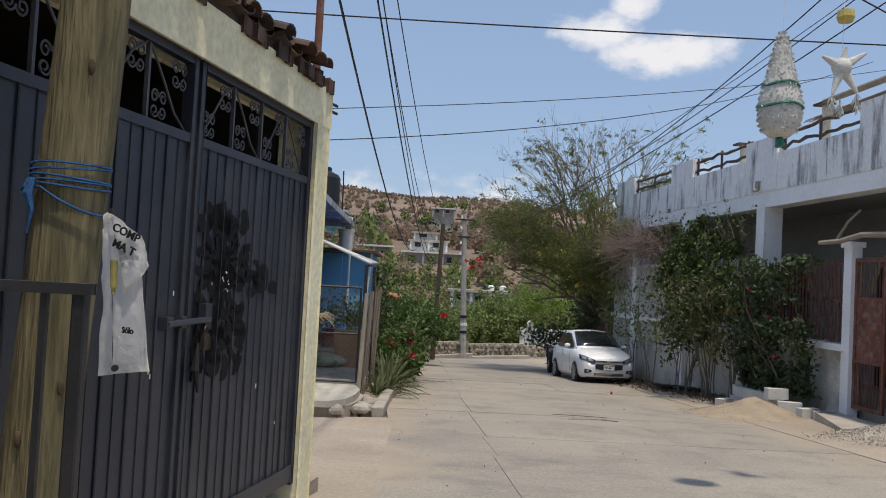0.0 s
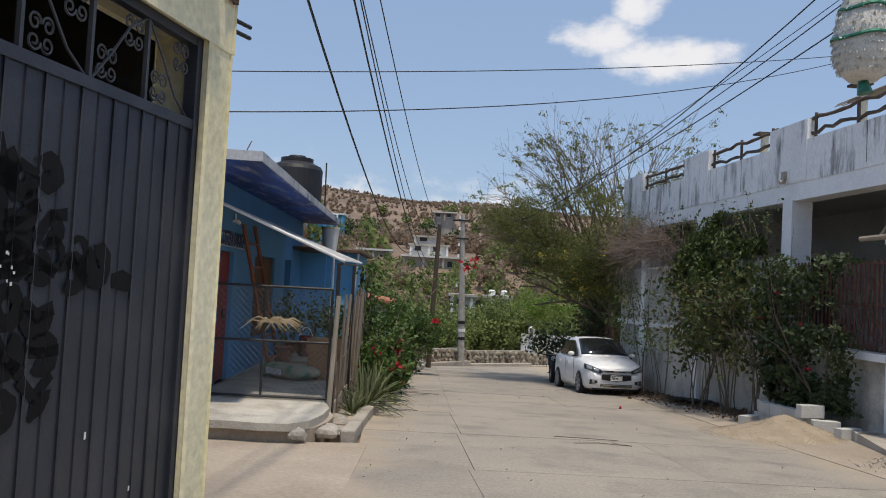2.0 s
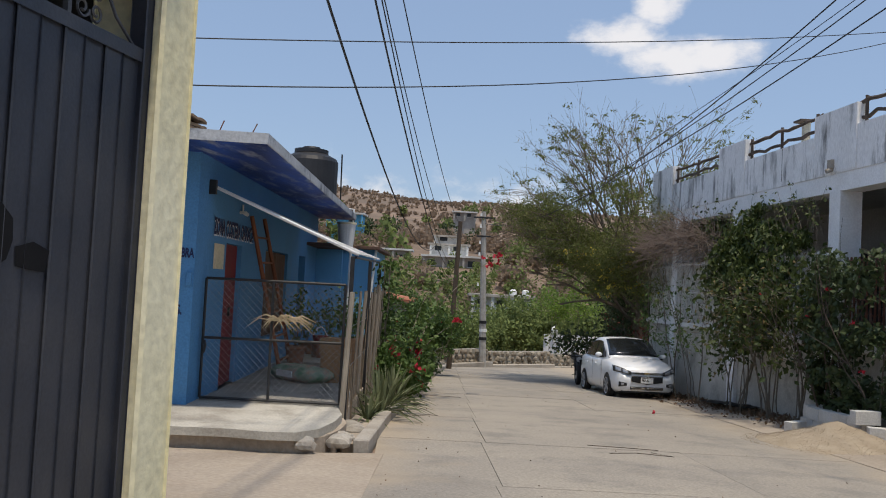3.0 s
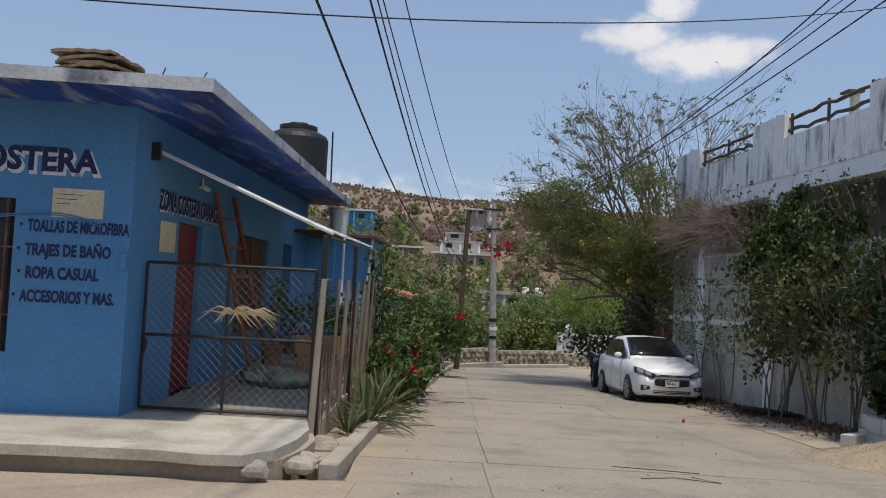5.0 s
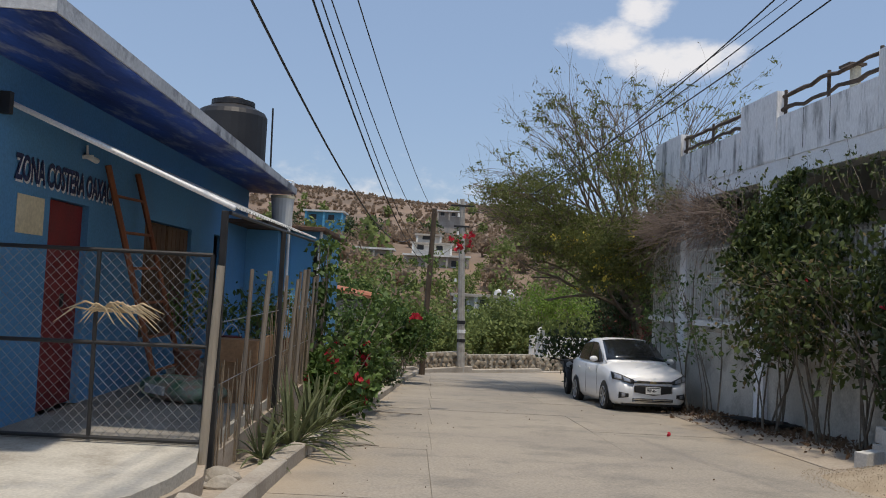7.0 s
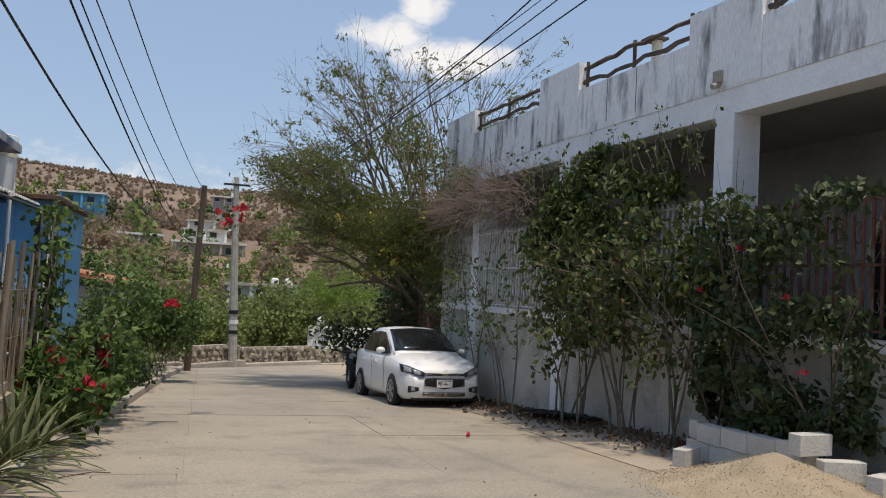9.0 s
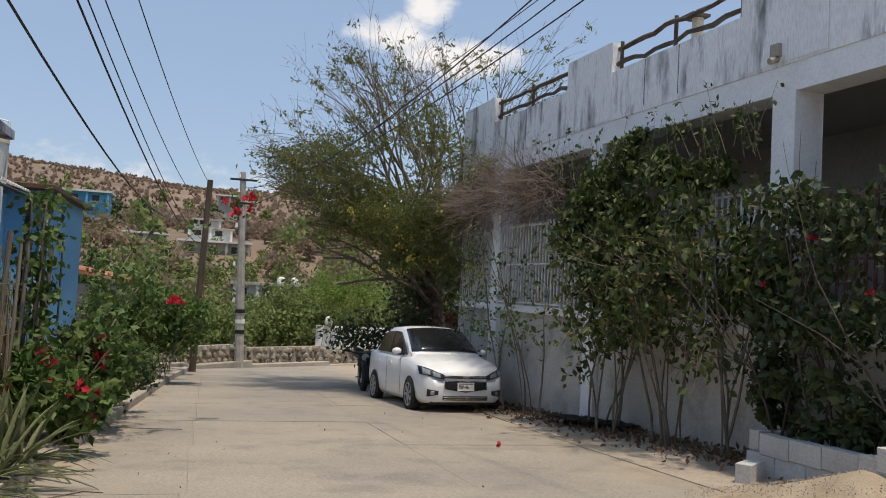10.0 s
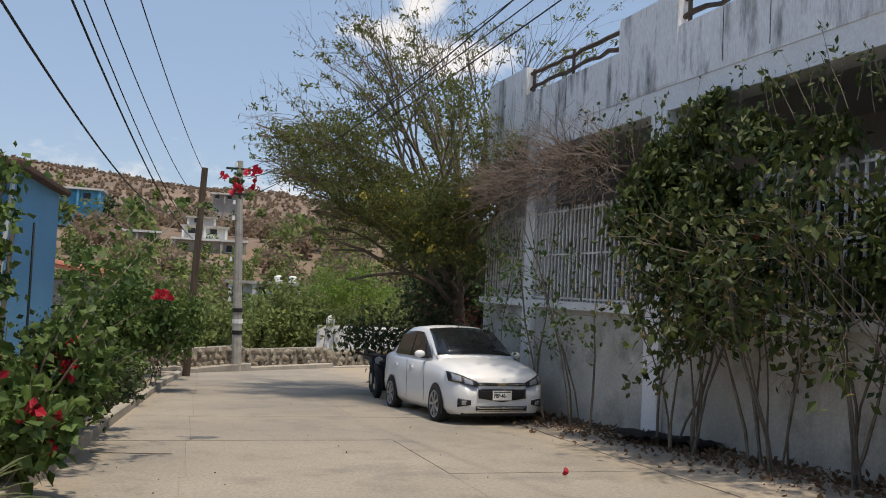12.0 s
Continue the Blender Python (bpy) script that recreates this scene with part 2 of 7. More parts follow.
def ring_tube(bm, pts, radii, n=8, caps=True):
    """A tube through points with a radius at each."""
    pts = [Vector(p) for p in pts]
    if isinstance(radii, (int, float)):
        radii = [radii] * len(pts)
    rings, side = [], None
    for i, p in enumerate(pts):
        d = (pts[min(i + 1, len(pts) - 1)] - pts[max(i - 1, 0)])
        d = d.normalized() if d.length > 1e-9 else Vector((0, 0, 1))
        if side is None:
            side = d.cross(Vector((0.13, 0.21, 1.0)) if abs(d.z) < 0.95 else Vector((1, 0.2, 0.1))).normalized()
        side = (side - d * side.dot(d)).normalized()
        up = d.cross(side)
        rings.append([bm.verts.new(p + (side * math.cos(2 * math.pi * k / n) + up * math.sin(2 * math.pi * k / n)) * radii[i]) for k in range(n)])
    for a, b in zip(rings, rings[1:]):
        for k in range(n):
            bm.faces.new((a[k], a[(k + 1) % n], b[(k + 1) % n], b[k]))
    if caps:
        bm.faces.new(rings[0][::-1])
        bm.faces.new(rings[-1])
    return bm


def prism(bm, outline, z0, z1):
    """A vertical prism over an outline of (x, y); z0 and z1 may be functions of x and y."""
    f0 = z0 if callable(z0) else (lambda x, y: z0)
    f1 = z1 if callable(z1) else (lambda x, y: z1)
    lo = [bm.verts.new((x, y, f0(x, y))) for x, y in outline]
    hi = [bm.verts.new((x, y, f1(x, y))) for x, y in outline]
    n = len(outline)
    for k in range(n):
        bm.faces.new((lo[k], lo[(k + 1) % n], hi[(k + 1) % n], hi[k]))
    bm.faces.new(lo[::-1])
    bm.faces.new(hi)
    bmesh.ops.recalc_face_normals(bm, faces=bm.faces)
    return bm


def B():
    return bmesh.new()


SLOPE = -0.058


def gz(y):
    """Height of the road."""
    return SLOPE * y


def fr(origin, yaw):
    """A wall's own frame: local x along it, y behind it, z up."""
    return pose(origin[0], origin[1], origin[2], 0, 0, yaw)


def smooth01(a, b, x):
    t = min(1.0, max(0.0, (x - a) / (b - a)))
    return t * t * (3 - 2 * t)


def land(x, y):
    """Height of the open land: the sloping street, the valley behind the low wall, the hill beyond."""
    h = SLOPE * max(-60.0, min(y, 42.0)) - 0.06
    d = y - 42.5 - 0.25 * (x - 4)
    h -= 1.3 * smooth01(0, 18, d)
    h += 10.2 * smooth01(22, 84, d) + 38.5 * smooth01(70, 420, d) + 6 * smooth01(300, 700, d)
    k = smooth01(25, 80, d)
    h += k * (2.2 * noise.noise((x * 0.02, y * 0.02, 3.1)) + 0.8 * noise.noise((x * 0.07, y * 0.07, 1.7)))
    h += smooth01(150, 420, d) * 9 * noise.noise((x * 0.006, 0.3, 5.5)) + smooth01(150, 420, d) * smooth01(0, 160, -x) * 4
    return h

# ---- ground and road ----
gx = [-420, -300, -220, -160, -120, -90] + [-70 + 3.5 * i for i in range(41)] + [90, 120, 160, 220, 300, 420]
gy = [-70, -40, -20, -10, 0, 10, 20, 30, 38, 42] + [44 + 3 * i for i in range(34)] + [150 + 10 * i for i in range(30)] + [480, 560, 700]
gv = [(x, y, land(x, y)) for y in gy for x in gx]
nx = len(gx)
gf = [(j * nx + i, j * nx + i + 1, (j + 1) * nx + i + 1, (j + 1) * nx + i) for j in range(len(gy) - 1) for i in range(nx - 1)]
tagged(new("ground", from_arrays("ground", gv, gf, GROUND, True)), "dry brown earth ground rising to a hill", "ground", kind="structure")

# ---- white house with columns ----
RB = -0.08                      # the front line's drift in x per metre of y


def rx_at(y):
    return 6.97 + RB * (y - 17.4)


RYAW = math.degrees(math.atan2(1.0, RB))
RM = fr((rx_at(12.0), 12.0, 0), RYAW)   # local x runs away along the front, local -y points... into the house


def ry(y):
    """Distance along the front from its first column, for a world y."""
    return (y - 12.0) / math.sin(radians(RYAW))

bm = B()
L = ry(27.2)
COLS = [12.75, 17.3, 21.35, 25.1]      # world y of the columns


def rbox(bm, x0, x1, y0, y1, z0, z1, bevel=0.0):
    return box(bm, (x0, y0, z0), (x1, y1, z1), RM, bevel)


BEAM0, BEAM1 = 3.12, 3.5
house = thing("white_house", RM @ Vector((0, 0, -1.0)), "white plastered house with columns and a stained parapet", "house", kind="")
for yc in COLS:
    c = B()
    rbox(c, ry(yc) - 0.17, ry(yc) + 0.17, -0.34, 0.045, gz(yc) - 0.25, BEAM0, 0.008)
    part("column", c, WHITEWALL, house)
c = B()
rbox(c, -8, L, -0.36, 0.02, BEAM0, BEAM1)
part("beam", c, WHITEWALL, house)
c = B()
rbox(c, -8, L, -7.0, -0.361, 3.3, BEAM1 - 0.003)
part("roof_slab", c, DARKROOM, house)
# parapet: low runs with higher piers
c = B()
rbox(c, -8, L, -0.14, 0.035, BEAM1 - 0.06, 4.2)
part("parapet", c, PARAPET, house)
for y0, y1, z1 in ((12.6, 13.9, 4.62), (16.7, 18.05, 4.56), (21.0, 22.4, 4.66), (25.5, 27.15, 4.7)):
    c = B()
    rbox(c, ry(y0), ry(y1), -0.15, 0.045, BEAM1 - 0.02, z1, 0.01)
    part("parapet_pier", c, PARAPET, house)
# dwarf wall with sill
for y0, y1 in ((14.25, 17.13), (17.47, 21.18), (21.52, 24.93), (25.27, 27.2)):
    c = B()
    rbox(c, ry(y0), ry(y1), -0.22, -0.04, gz(y1) - 0.3, 0.42)
    part("dwarf_wall", c, DADO, house, "worn grey-white plaster")
    c = B()
    rbox(c, ry(y0), ry(y1), -0.28, 0.06, 0.42, 0.52, 0.01)
    part("sill", c, WHITEWALL, house)
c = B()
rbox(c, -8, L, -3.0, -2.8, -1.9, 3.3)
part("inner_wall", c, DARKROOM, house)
c = B()
rbox(c, L - 0.2, L, -7, -0.36, -2.2, 3.3)
part("end_wall", c, WHITEWALL, house)
c = B()
rbox(c, -8.2, -8.0, -7, 0, -2.2, 4.2)
part("end_wall", c, WHITEWALL, house)
c = B()
rbox(c, -8, ry(12.6), -0.3, -0.05, -1.2, BEAM0)
part("front_wall", c, WHITEWALL, house)
c = B()
rbox(c, -8, L - 0.2, -2.8, -0.3, -1.2, -0.5)
part("porch_floor", c, KERB, house)


# ---- garage with the dark gate ----
CLAY = surf("old_clay_tile", (0.055, 0.042, 0.034), (0.16, 0.09, 0.062), 3.0, 0.9, 0.6, 30, stain=(0.03, 0.03, 0.028), stain_scale=4.0, stain_amount=0.8, rand=0.6)
GRILLE = surf("grey_painted_iron", (0.06, 0.062, 0.068), (0.095, 0.096, 0.10), 6, 0.5, 0.1, 60)
IRON = surf("dark_iron", (0.011, 0.011, 0.012), (0.024, 0.023, 0.023), 6.0, 0.5, 0.2, 60, spec=0.5)
RUST = surf("rusty_steel", (0.12, 0.048, 0.032), (0.22, 0.09, 0.06), 5.0, 0.85, 0.4, 50, stain=(0.30, 0.24, 0.20), stain_scale=6.0, stain_amount=0.55)
SPRAY = surf("black_spray_paint", (0.004, 0.004, 0.005), (0.010, 0.010, 0.011), 6.0, 0.75, 0.1, 60, spec=0.2)
ROPE = surf("blue_rope", (0.012, 0.055, 0.15), (0.03, 0.11, 0.27), 20.0, 0.8, 0.6, 200)
TIN = surf("white_sheet", (0.72, 0.72, 0.70), (0.80, 0.80, 0.78), 3.0, 0.6, 0.1, 60)
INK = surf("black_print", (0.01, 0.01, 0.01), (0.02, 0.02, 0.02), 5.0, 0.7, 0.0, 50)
GA = Vector((-0.86, 5.93, 0))
GD = Vector((-math.sin(radians(12.4)), -math.cos(radians(12.4)), 0))   # along the gate towards the start
NEARER = Matrix.Translation((0, 0, 1.25)) @ Matrix.Scale(0.941, 4) @ Matrix.Translation((0, 0, -1.25))
GM = NEARER @ Matrix.Translation(GA) @ Matrix(((GD.x, -GD.y, 0, 0), (GD.y, GD.x, 0, 0), (0, 0, 1, 0), (0, 0, 0, 1)))


def gbox(bm, x0, x1, y0, y1, z0, z1, bevel=0.0):
    """local x back along the gate; local y out into the street."""
    return box(bm, (x0, y0, z0), (x1, y1, z1), GM, bevel)


def gtube(bm, pts, r, n=6):
    return ring_tube(bm, [GM @ Vector(p) for p in pts], r, n)


def gfoot(x):
    """Foot of the gate along its run."""
    return -0.24 + 0.045 * x


# Near-black plaster: the closed garage's inner shade is put into its colour.
DARKIN = surf("garage_shade_plaster", (0.05, 0.047, 0.042), (0.08, 0.075, 0.066), 1.5, 0.95, 0.2, 20)
garage = thing("garage", GM @ Vector((0, 0, -0.5)), "cream painted garage with a tiled roof edge", "garage")
c = B()
gbox(c, -0.29, -0.07, -0.25, 0.035, -0.6, 2.34, 0.012)
part("column", c, CREAM, garage)
c = B()
gbox(c, -0.295, 9, -0.25, 0.04, 2.34, 2.6, 0.014)
part("beam", c, CREAM, garage, "cream beam with peeling stained paint")
# Unseen walls that close the garage so its inside stays dark.
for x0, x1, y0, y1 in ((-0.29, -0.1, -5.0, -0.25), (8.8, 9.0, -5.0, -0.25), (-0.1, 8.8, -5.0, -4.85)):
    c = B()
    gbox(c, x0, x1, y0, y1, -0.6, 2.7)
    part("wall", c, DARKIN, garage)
c = B()
gbox(c, -0.3, 9.0, -5.05, 0.02, 2.61, 2.68)
part("roof_board", c, surf("dark_rafters", (0.05, 0.035, 0.025), (0.08, 0.06, 0.04), 3, 0.9), garage)
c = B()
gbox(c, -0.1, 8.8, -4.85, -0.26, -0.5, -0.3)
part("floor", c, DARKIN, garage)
# barrel tiles along the eave
tile_bm = B()
a = [math.pi * k / 6 for k in range(7)]
o = [[tile_bm.verts.new((math.cos(t) * r, y, math.sin(t) * r * 0.55)) for t in a] for r, y in ((0.105, 0.0), (0.085, -0.45))]
i_ = [[tile_bm.verts.new((math.cos(t) * (r - 0.014), y, math.sin(t) * (r - 0.014) * 0.55)) for t in a] for r, y in ((0.105, 0.0), (0.085, -0.45))]
for k in range(6):
    tile_bm.faces.new((o[0][k], o[0][k + 1], o[1][k + 1], o[1][k]))
    tile_bm.faces.new((i_[0][k + 1], i_[0][k], i_[1][k], i_[1][k + 1]))
    tile_bm.faces.new((o[0][k + 1], o[0][k], i_[0][k], i_[0][k + 1]))
tile_me = to_mesh("roof_tile", tile_bm, CLAY)
rng = random.Random(5)
for row in range(3):
    for k in range(46):
        for flip in (0, 1):
            t = new("roof_tile", tile_me)
            t.parent = garage
            x = 0.02 + k * 0.2 + flip * 0.1 + rng.uniform(-0.025, 0.025)
            y = 0.09 - row * 0.36 - flip * 0.05 + rng.uniform(-0.05, 0.06)
            z = 2.675 + row * 0.09 + (0.035 if not flip else 0.055) + rng.uniform(-0.008, 0.012)
            m = GM @ pose(x, y, z, -13, 180 if flip else rng.uniform(-4, 4), rng.uniform(-5, 5))
            t.matrix_local = Matrix.Translation(-BASE[garage]) @ m
# ragged mortar and broken bits under the tiles
c = B()
for k in range(60):
    x = rng.uniform(-0.3, 8)
    gbox(c, x, x + rng.uniform(0.05, 0.16), -0.1, 0.045 + rng.uniform(0.0, 0.05), 2.59, 2.63 + rng.uniform(0, 0.06), 0.01)
tagged(part("mortar_bed", c, CLAY, garage), kind="stuff")
# vent pipe and bracket stubs at the corner
c = B()
gtube(c, [(-0.33, -0.1, 2.5), (-0.33, -0.1, 5.4)], 0.028, 10)
solo("steel_pipe", c, RUST, "dark rusty upright steel pipe on the garage corner", "pipe")
c = B()
for z in (2.52, 2.58):
    gtube(c, [(-0.2, -0.12, z), (-0.62, -0.02, z - 0.01)], 0.011, 6)
solo("steel_bar", c, IRON, "short dark steel bars sticking out of the corner", "bar")

gate = thing("metal_gate", GM @ Vector((1.6, 0, -0.25)), "dark grey ribbed sheet-metal double gate with scrolled grille", "gate")
PT, FT = 1.93, 2.33            # tops of the sheet and of the frame


def leaf(x0, x1, handle):
    lf = part("gate_leaf", gbox(B(), x0, x1, -0.05, -0.035, gfoot(x0) + 0.04, PT), GATE, gate)
    n = round((x1 - x0 - 0.08) / 0.105)
    w = (x1 - x0 - 0.08) / n
    for k in range(n):
        xa = x0 + 0.04 + k * w
        s = B()
        gbox(s, xa + 0.006, xa + w - 0.006, -0.036, -0.012 if k % 2 else -0.018, gfoot(xa) + 0.12, PT - 0.04, 0.005)
        part("rib", s, GATE, lf)
    for xa, xb in ((x0, x0 + 0.04), (x1 - 0.04, x1)):
        s = B()
        gbox(s, xa, xb, -0.06, 0.0, gfoot(x0) + 0.02, FT, 0.004)
        part("stile", s, GATE, lf)
    s = B()
    gbox(s, x0 + 0.04, x1 - 0.04, -0.055, -0.003, PT - 0.04, PT, 0.004)
    part("rail", s, GATE, lf)
    s = B()
    gbox(s, x0 + 0.04, x1 - 0.04, -0.055, -0.003, FT - 0.035, FT, 0.004)
    part("rail", s, GATE, lf)
    s = B()
    gbox(s, x0 + 0.04, x1 - 0.04, -0.055, 0.004, gfoot(x1) + 0.02 - 0.05, gfoot(x0) + 0.15, 0.004)
    part("kick_plate", s, GATE, lf)
    bays = 4
    bw = (x1 - x0 - 0.08) / bays
    for k in range(bays):
        scroll_bay(x0 + 0.04 + k * bw, bw, lf, k)
    return lf


def spiral(cx, cz, r, a0, turns, way):
    return [(cx + r * (1 - 0.72 * i / 17) * math.cos(a0 + way * turns * 2 * math.pi * i / 17), -0.03,
             cz + r * (1 - 0.72 * i / 17) * math.sin(a0 + way * turns * 2 * math.pi * i / 17)) for i in range(18)]


def scroll_bay(x, w, lf, k):
    s = B()
    gbox(s, x + w - 0.009, x + w + 0.009, -0.04, -0.02, PT, FT - 0.03)
    part("bar", s, GRILLE, lf)
    h = FT - PT - 0.035
    s = B()
    up = k % 2 == 0
    z0, z1 = (PT, PT + h) if up else (PT + h, PT)
    gtube(s, [(x + 0.01, -0.03, z0), (x + w * 0.35, -0.03, z0 + (z1 - z0) * 0.22), (x + w * 0.65, -0.03, z0 + (z1 - z0) * 0.62), (x + w - 0.01, -0.03, z1)], 0.006, 5)
    for cx, cz in ((x + w * 0.26, PT + h * 0.75), (x + w * 0.72, PT + h * 0.25)):
        for sx, way, a0 in ((-1, 1, 0.0), (1, -1, math.pi)):
            for dz in (0.034, -0.034):
                gtube(s, spiral(cx + sx * 0.036, cz + dz, 0.036, a0, 1.35, way * (1 if dz > 0 else -1)), 0.0052, 4)
    part("scroll", s, GRILLE, lf, "scrolled iron ornament")


leaf(-0.06, 1.60, True)
leaf(1.64, 3.3, False)
leaf(3.34, 5.0, False)
s = B()
gtube(s, [(1.42, 0.03, 0.98), (1.86, 0.03, 0.97)], 0.016, 8)
gbox(s, 1.40, 1.47, -0.01, 0.035, 0.93, 1.06, 0.004)
gbox(s, 1.66, 1.72, -0.01, 0.035, 0.95, 1.0, 0.004)
gbox(s, 1.80, 1.86, -0.01, 0.035, 0.94, 1.0, 0.004)
part("bolt", s, GATE, gate, "sliding bolt with hasp")
s = B()
gbox(s, 1.445, 1.505, 0.03, 0.055, 0.83, 0.90, 0.006)
gtube(s, [(1.46, 0.043, 0.9), (1.46, 0.043, 0.935), (1.475, 0.043, 0.95), (1.49, 0.043, 0.935), (1.49, 0.043, 0.9)], 0.005, 5)
part("padlock", s, surf("old_brass", (0.04, 0.03, 0.024), (0.08, 0.06, 0.045), 20, 0.5, metal=0.5), gate, "old dark brown padlock")
s = B()
gtube(s, [(1.52, 0.02, 0.86), (1.54, 0.03, 0.72), (1.50, 0.03, 0.60)], [0.014, 0.02, 0.006], 6)
part("strap", s, INK, gate)
# sprayed scrawl: unreadable strokes laid on the ribs
rng = random.Random(11)


def stroke(pts, w):
    s = B()
    vs = []
    for i, (x, z) in enumerate(pts):
        ww = w * rng.uniform(0.75, 1.2)
        dx, dz = (pts[min(i + 1, len(pts) - 1)][0] - pts[max(i - 1, 0)][0]), (pts[min(i + 1, len(pts) - 1)][1] - pts[max(i - 1, 0)][1])
        d = math.hypot(dx, dz) or 1
        ox, oz = -dz / d * ww / 2, dx / d * ww / 2
        vs.append((s.verts.new(GM @ Vector((x + ox, -0.0085, z + oz))), s.verts.new(GM @ Vector((x - ox, -0.0085, z - oz)))))
    for (a, b), (c_, d_) in zip(vs, vs[1:]):
        s.faces.new((a, b, d_, c_))
    part("scrawl_stroke", s, SPRAY, gate)


def arc(cx, cz, r, a0, a1, n=9, sz=1.0):
    return [(cx + r * math.cos(a0 + (a1 - a0) * i / n), cz + sz * r * math.sin(a0 + (a1 - a0) * i / n)) for i in range(n + 1)]


for j in range(6):
    zc = 1.52 - 0.16 * j
    for i in range(4 if j != 2 else 6):
        xc = 1.45 - 0.16 * i + rng.uniform(-0.03, 0.03)
        stroke(arc(xc, zc + rng.uniform(-0.03, 0.03), rng.uniform(0.035, 0.06), rng.uniform(0, 3), rng.uniform(5, 8)), rng.uniform(0.065, 0.085))
        if rng.random() < 0.6:
            stroke([(xc + 0.08, zc + rng.uniform(-0.08, 0.08)), (xc, zc + rng.uniform(-0.03, 0.03)), (xc - 0.09, zc + rng.uniform(-0.08, 0.08))], 0.05)
stroke([(1.28, 1.62), (1.24, 1.5), (1.22, 1.3), (1.26, 1.05), (1.32, 0.82), (1.24, 0.76)], 0.11)
stroke([(1.42, 1.5), (1.30, 1.52), (1.14, 1.49)], 0.10)
stroke([(1.45, 1.28), (1.25, 1.25), (1.05, 1.28)], 0.09)
stroke(arc(0.93, 1.24, 0.055, 0.4, 5.6), 0.035)
stroke(arc(0.78, 1.26, 0.05, 0.8, 6.0), 0.035)
stroke([(0.55, 1.15), (0.48, 1.155), (0.41, 1.14)], 0.075)
s = B()
for k in range(8):
    x, z = 1.16 + rng.uniform(-0.05, 0.05), 1.17 + rng.uniform(-0.06, 0.06)
    gbox(s, x, x + rng.uniform(0.006, 0.012), -0.01, -0.0075, z, z + rng.uniform(0.006, 0.014))
for k in range(7):
    x, z = rng.uniform(0.1, 3.0), rng.uniform(0.1, 1.8)
    gbox(s, x, x + rng.uniform(0.004, 0.01), -0.0105, -0.008, z, z + rng.uniform(0.006, 0.03))
tagged(part("paint_chip", s, TIN, gate, "bare chips in the dark paint"), kind="stuff")

# earth apron in front of the gate
c = B()
prism(c, [(-0.75, 6.75), (-2.6, -2.0), (-3.6, -2.0), (-2.0, 7.1)], lambda x, y: gz(y) - 0.4, lambda x, y: -0.262 - (0.045 * (5.93 - y) if y < 0 else -0.045 * (5.93 - y)) - (0.05 if x > -0.9 else 0))
bmesh.ops.transform(c, matrix=NEARER, verts=c.verts)
solo("gate_step", c, DIRT, "earth and broken concrete step under the gate", "step", kind="structure")

# ---- wooden utility pole, rope, hanging sign ----
PX, PY, LEANX = -1.162, 2.72, 0.054
pole = thing("utility_pole", (PX, PY, -0.2), "weathered wooden utility pole with knots and a blue rope round it", "utility pole")
c = B()
n = 28
pts, rad = [], []
for i in range(29):
    z = -0.35 + i * 0.25
    pts.append((PX + LEANX * (z - 1.2), PY + 0.006 * z, z))
    rad.append(0.110 - 0.0035 * (z - 1.2) + 0.0018 * math.sin(z * 5))
ring_tube(c, pts, rad, n)
part("shaft", c, WOODPOLE, pole, smooth=True)
KNOT = surf("wood_knot", (0.05, 0.035, 0.02), (0.10, 0.07, 0.04), 20, 0.9)
for z, az in ((1.86, -62), (0.86, -48), (0.42, -62), (1.5, -115), (0.7, -100)):
    k = B()
    a = radians(az)
    p = Vector((PX + LEANX * (z - 1.2), PY + 0.006 * z, z)) + Vector((math.cos(a), math.sin(a), 0)) * 0.118
    bmesh.ops.create_uvsphere(k, u_segments=10, v_segments=6, radius=0.018, matrix=Matrix.Translation(p) @ Matrix.Diagonal((0.6, 0.6, 1.5, 1)))
    part("knot", k, KNOT, pole)
rope = B()
for k in range(5):
    z0 = 1.485 + 0.011 * k + (0.02 if k > 2 else 0)
    tilt = rng.uniform(-0.012, 0.012)
    ring_tube(rope, [(PX + 0.012 + 0.120 * math.cos(t), PY + 0.120 * math.sin(t), z0 + tilt * math.cos(t + k) + 0.004 * math.sin(2 * t)) for t in [2 * math.pi * i / 20 for i in range(21)]], 0.0042, 5)
ring_tube(rope, [(PX + 0.01 + 0.121 * math.cos(t), PY + 0.121 * math.sin(t), 1.475 - 0.075 * max(0, math.cos(t + 0.35)) ) for t in [-2.4 + 0.16 * i for i in range(17)]], 0.0045, 5)
ring_tube(rope, [(PX - 0.055, PY - 0.12, 1.50), (PX - 0.06, PY - 0.132, 1.45), (PX - 0.045, PY - 0.133, 1.40), (PX - 0.055, PY - 0.132, 1.33)], [0.012, 0.016, 0.007, 0.003], 6)
ring_tube(rope, [(PX - 0.06, PY - 0.128, 1.5), (PX - 0.085, PY - 0.125, 1.46), (PX - 0.07, PY - 0.135, 1.47), (PX - 0.06, PY - 0.128, 1.5)], 0.005, 6)
solo("rope", rope, ROPE, "blue plastic rope tied round the pole", "rope")

# hanging sign: a creased plastic banner tied below the rope
banner = thing("hanging_banner", (-0.99, 2.56, 0.75), "creased white plastic banner hung on the pole", "banner")
PLASTIC = surf("creased_white_plastic", (0.82, 0.82, 0.81), (0.86, 0.86, 0.85), 6, 0.55, 0.3, 25, bump_dist=0.02, fine_amount=0.1, transl=0.35)


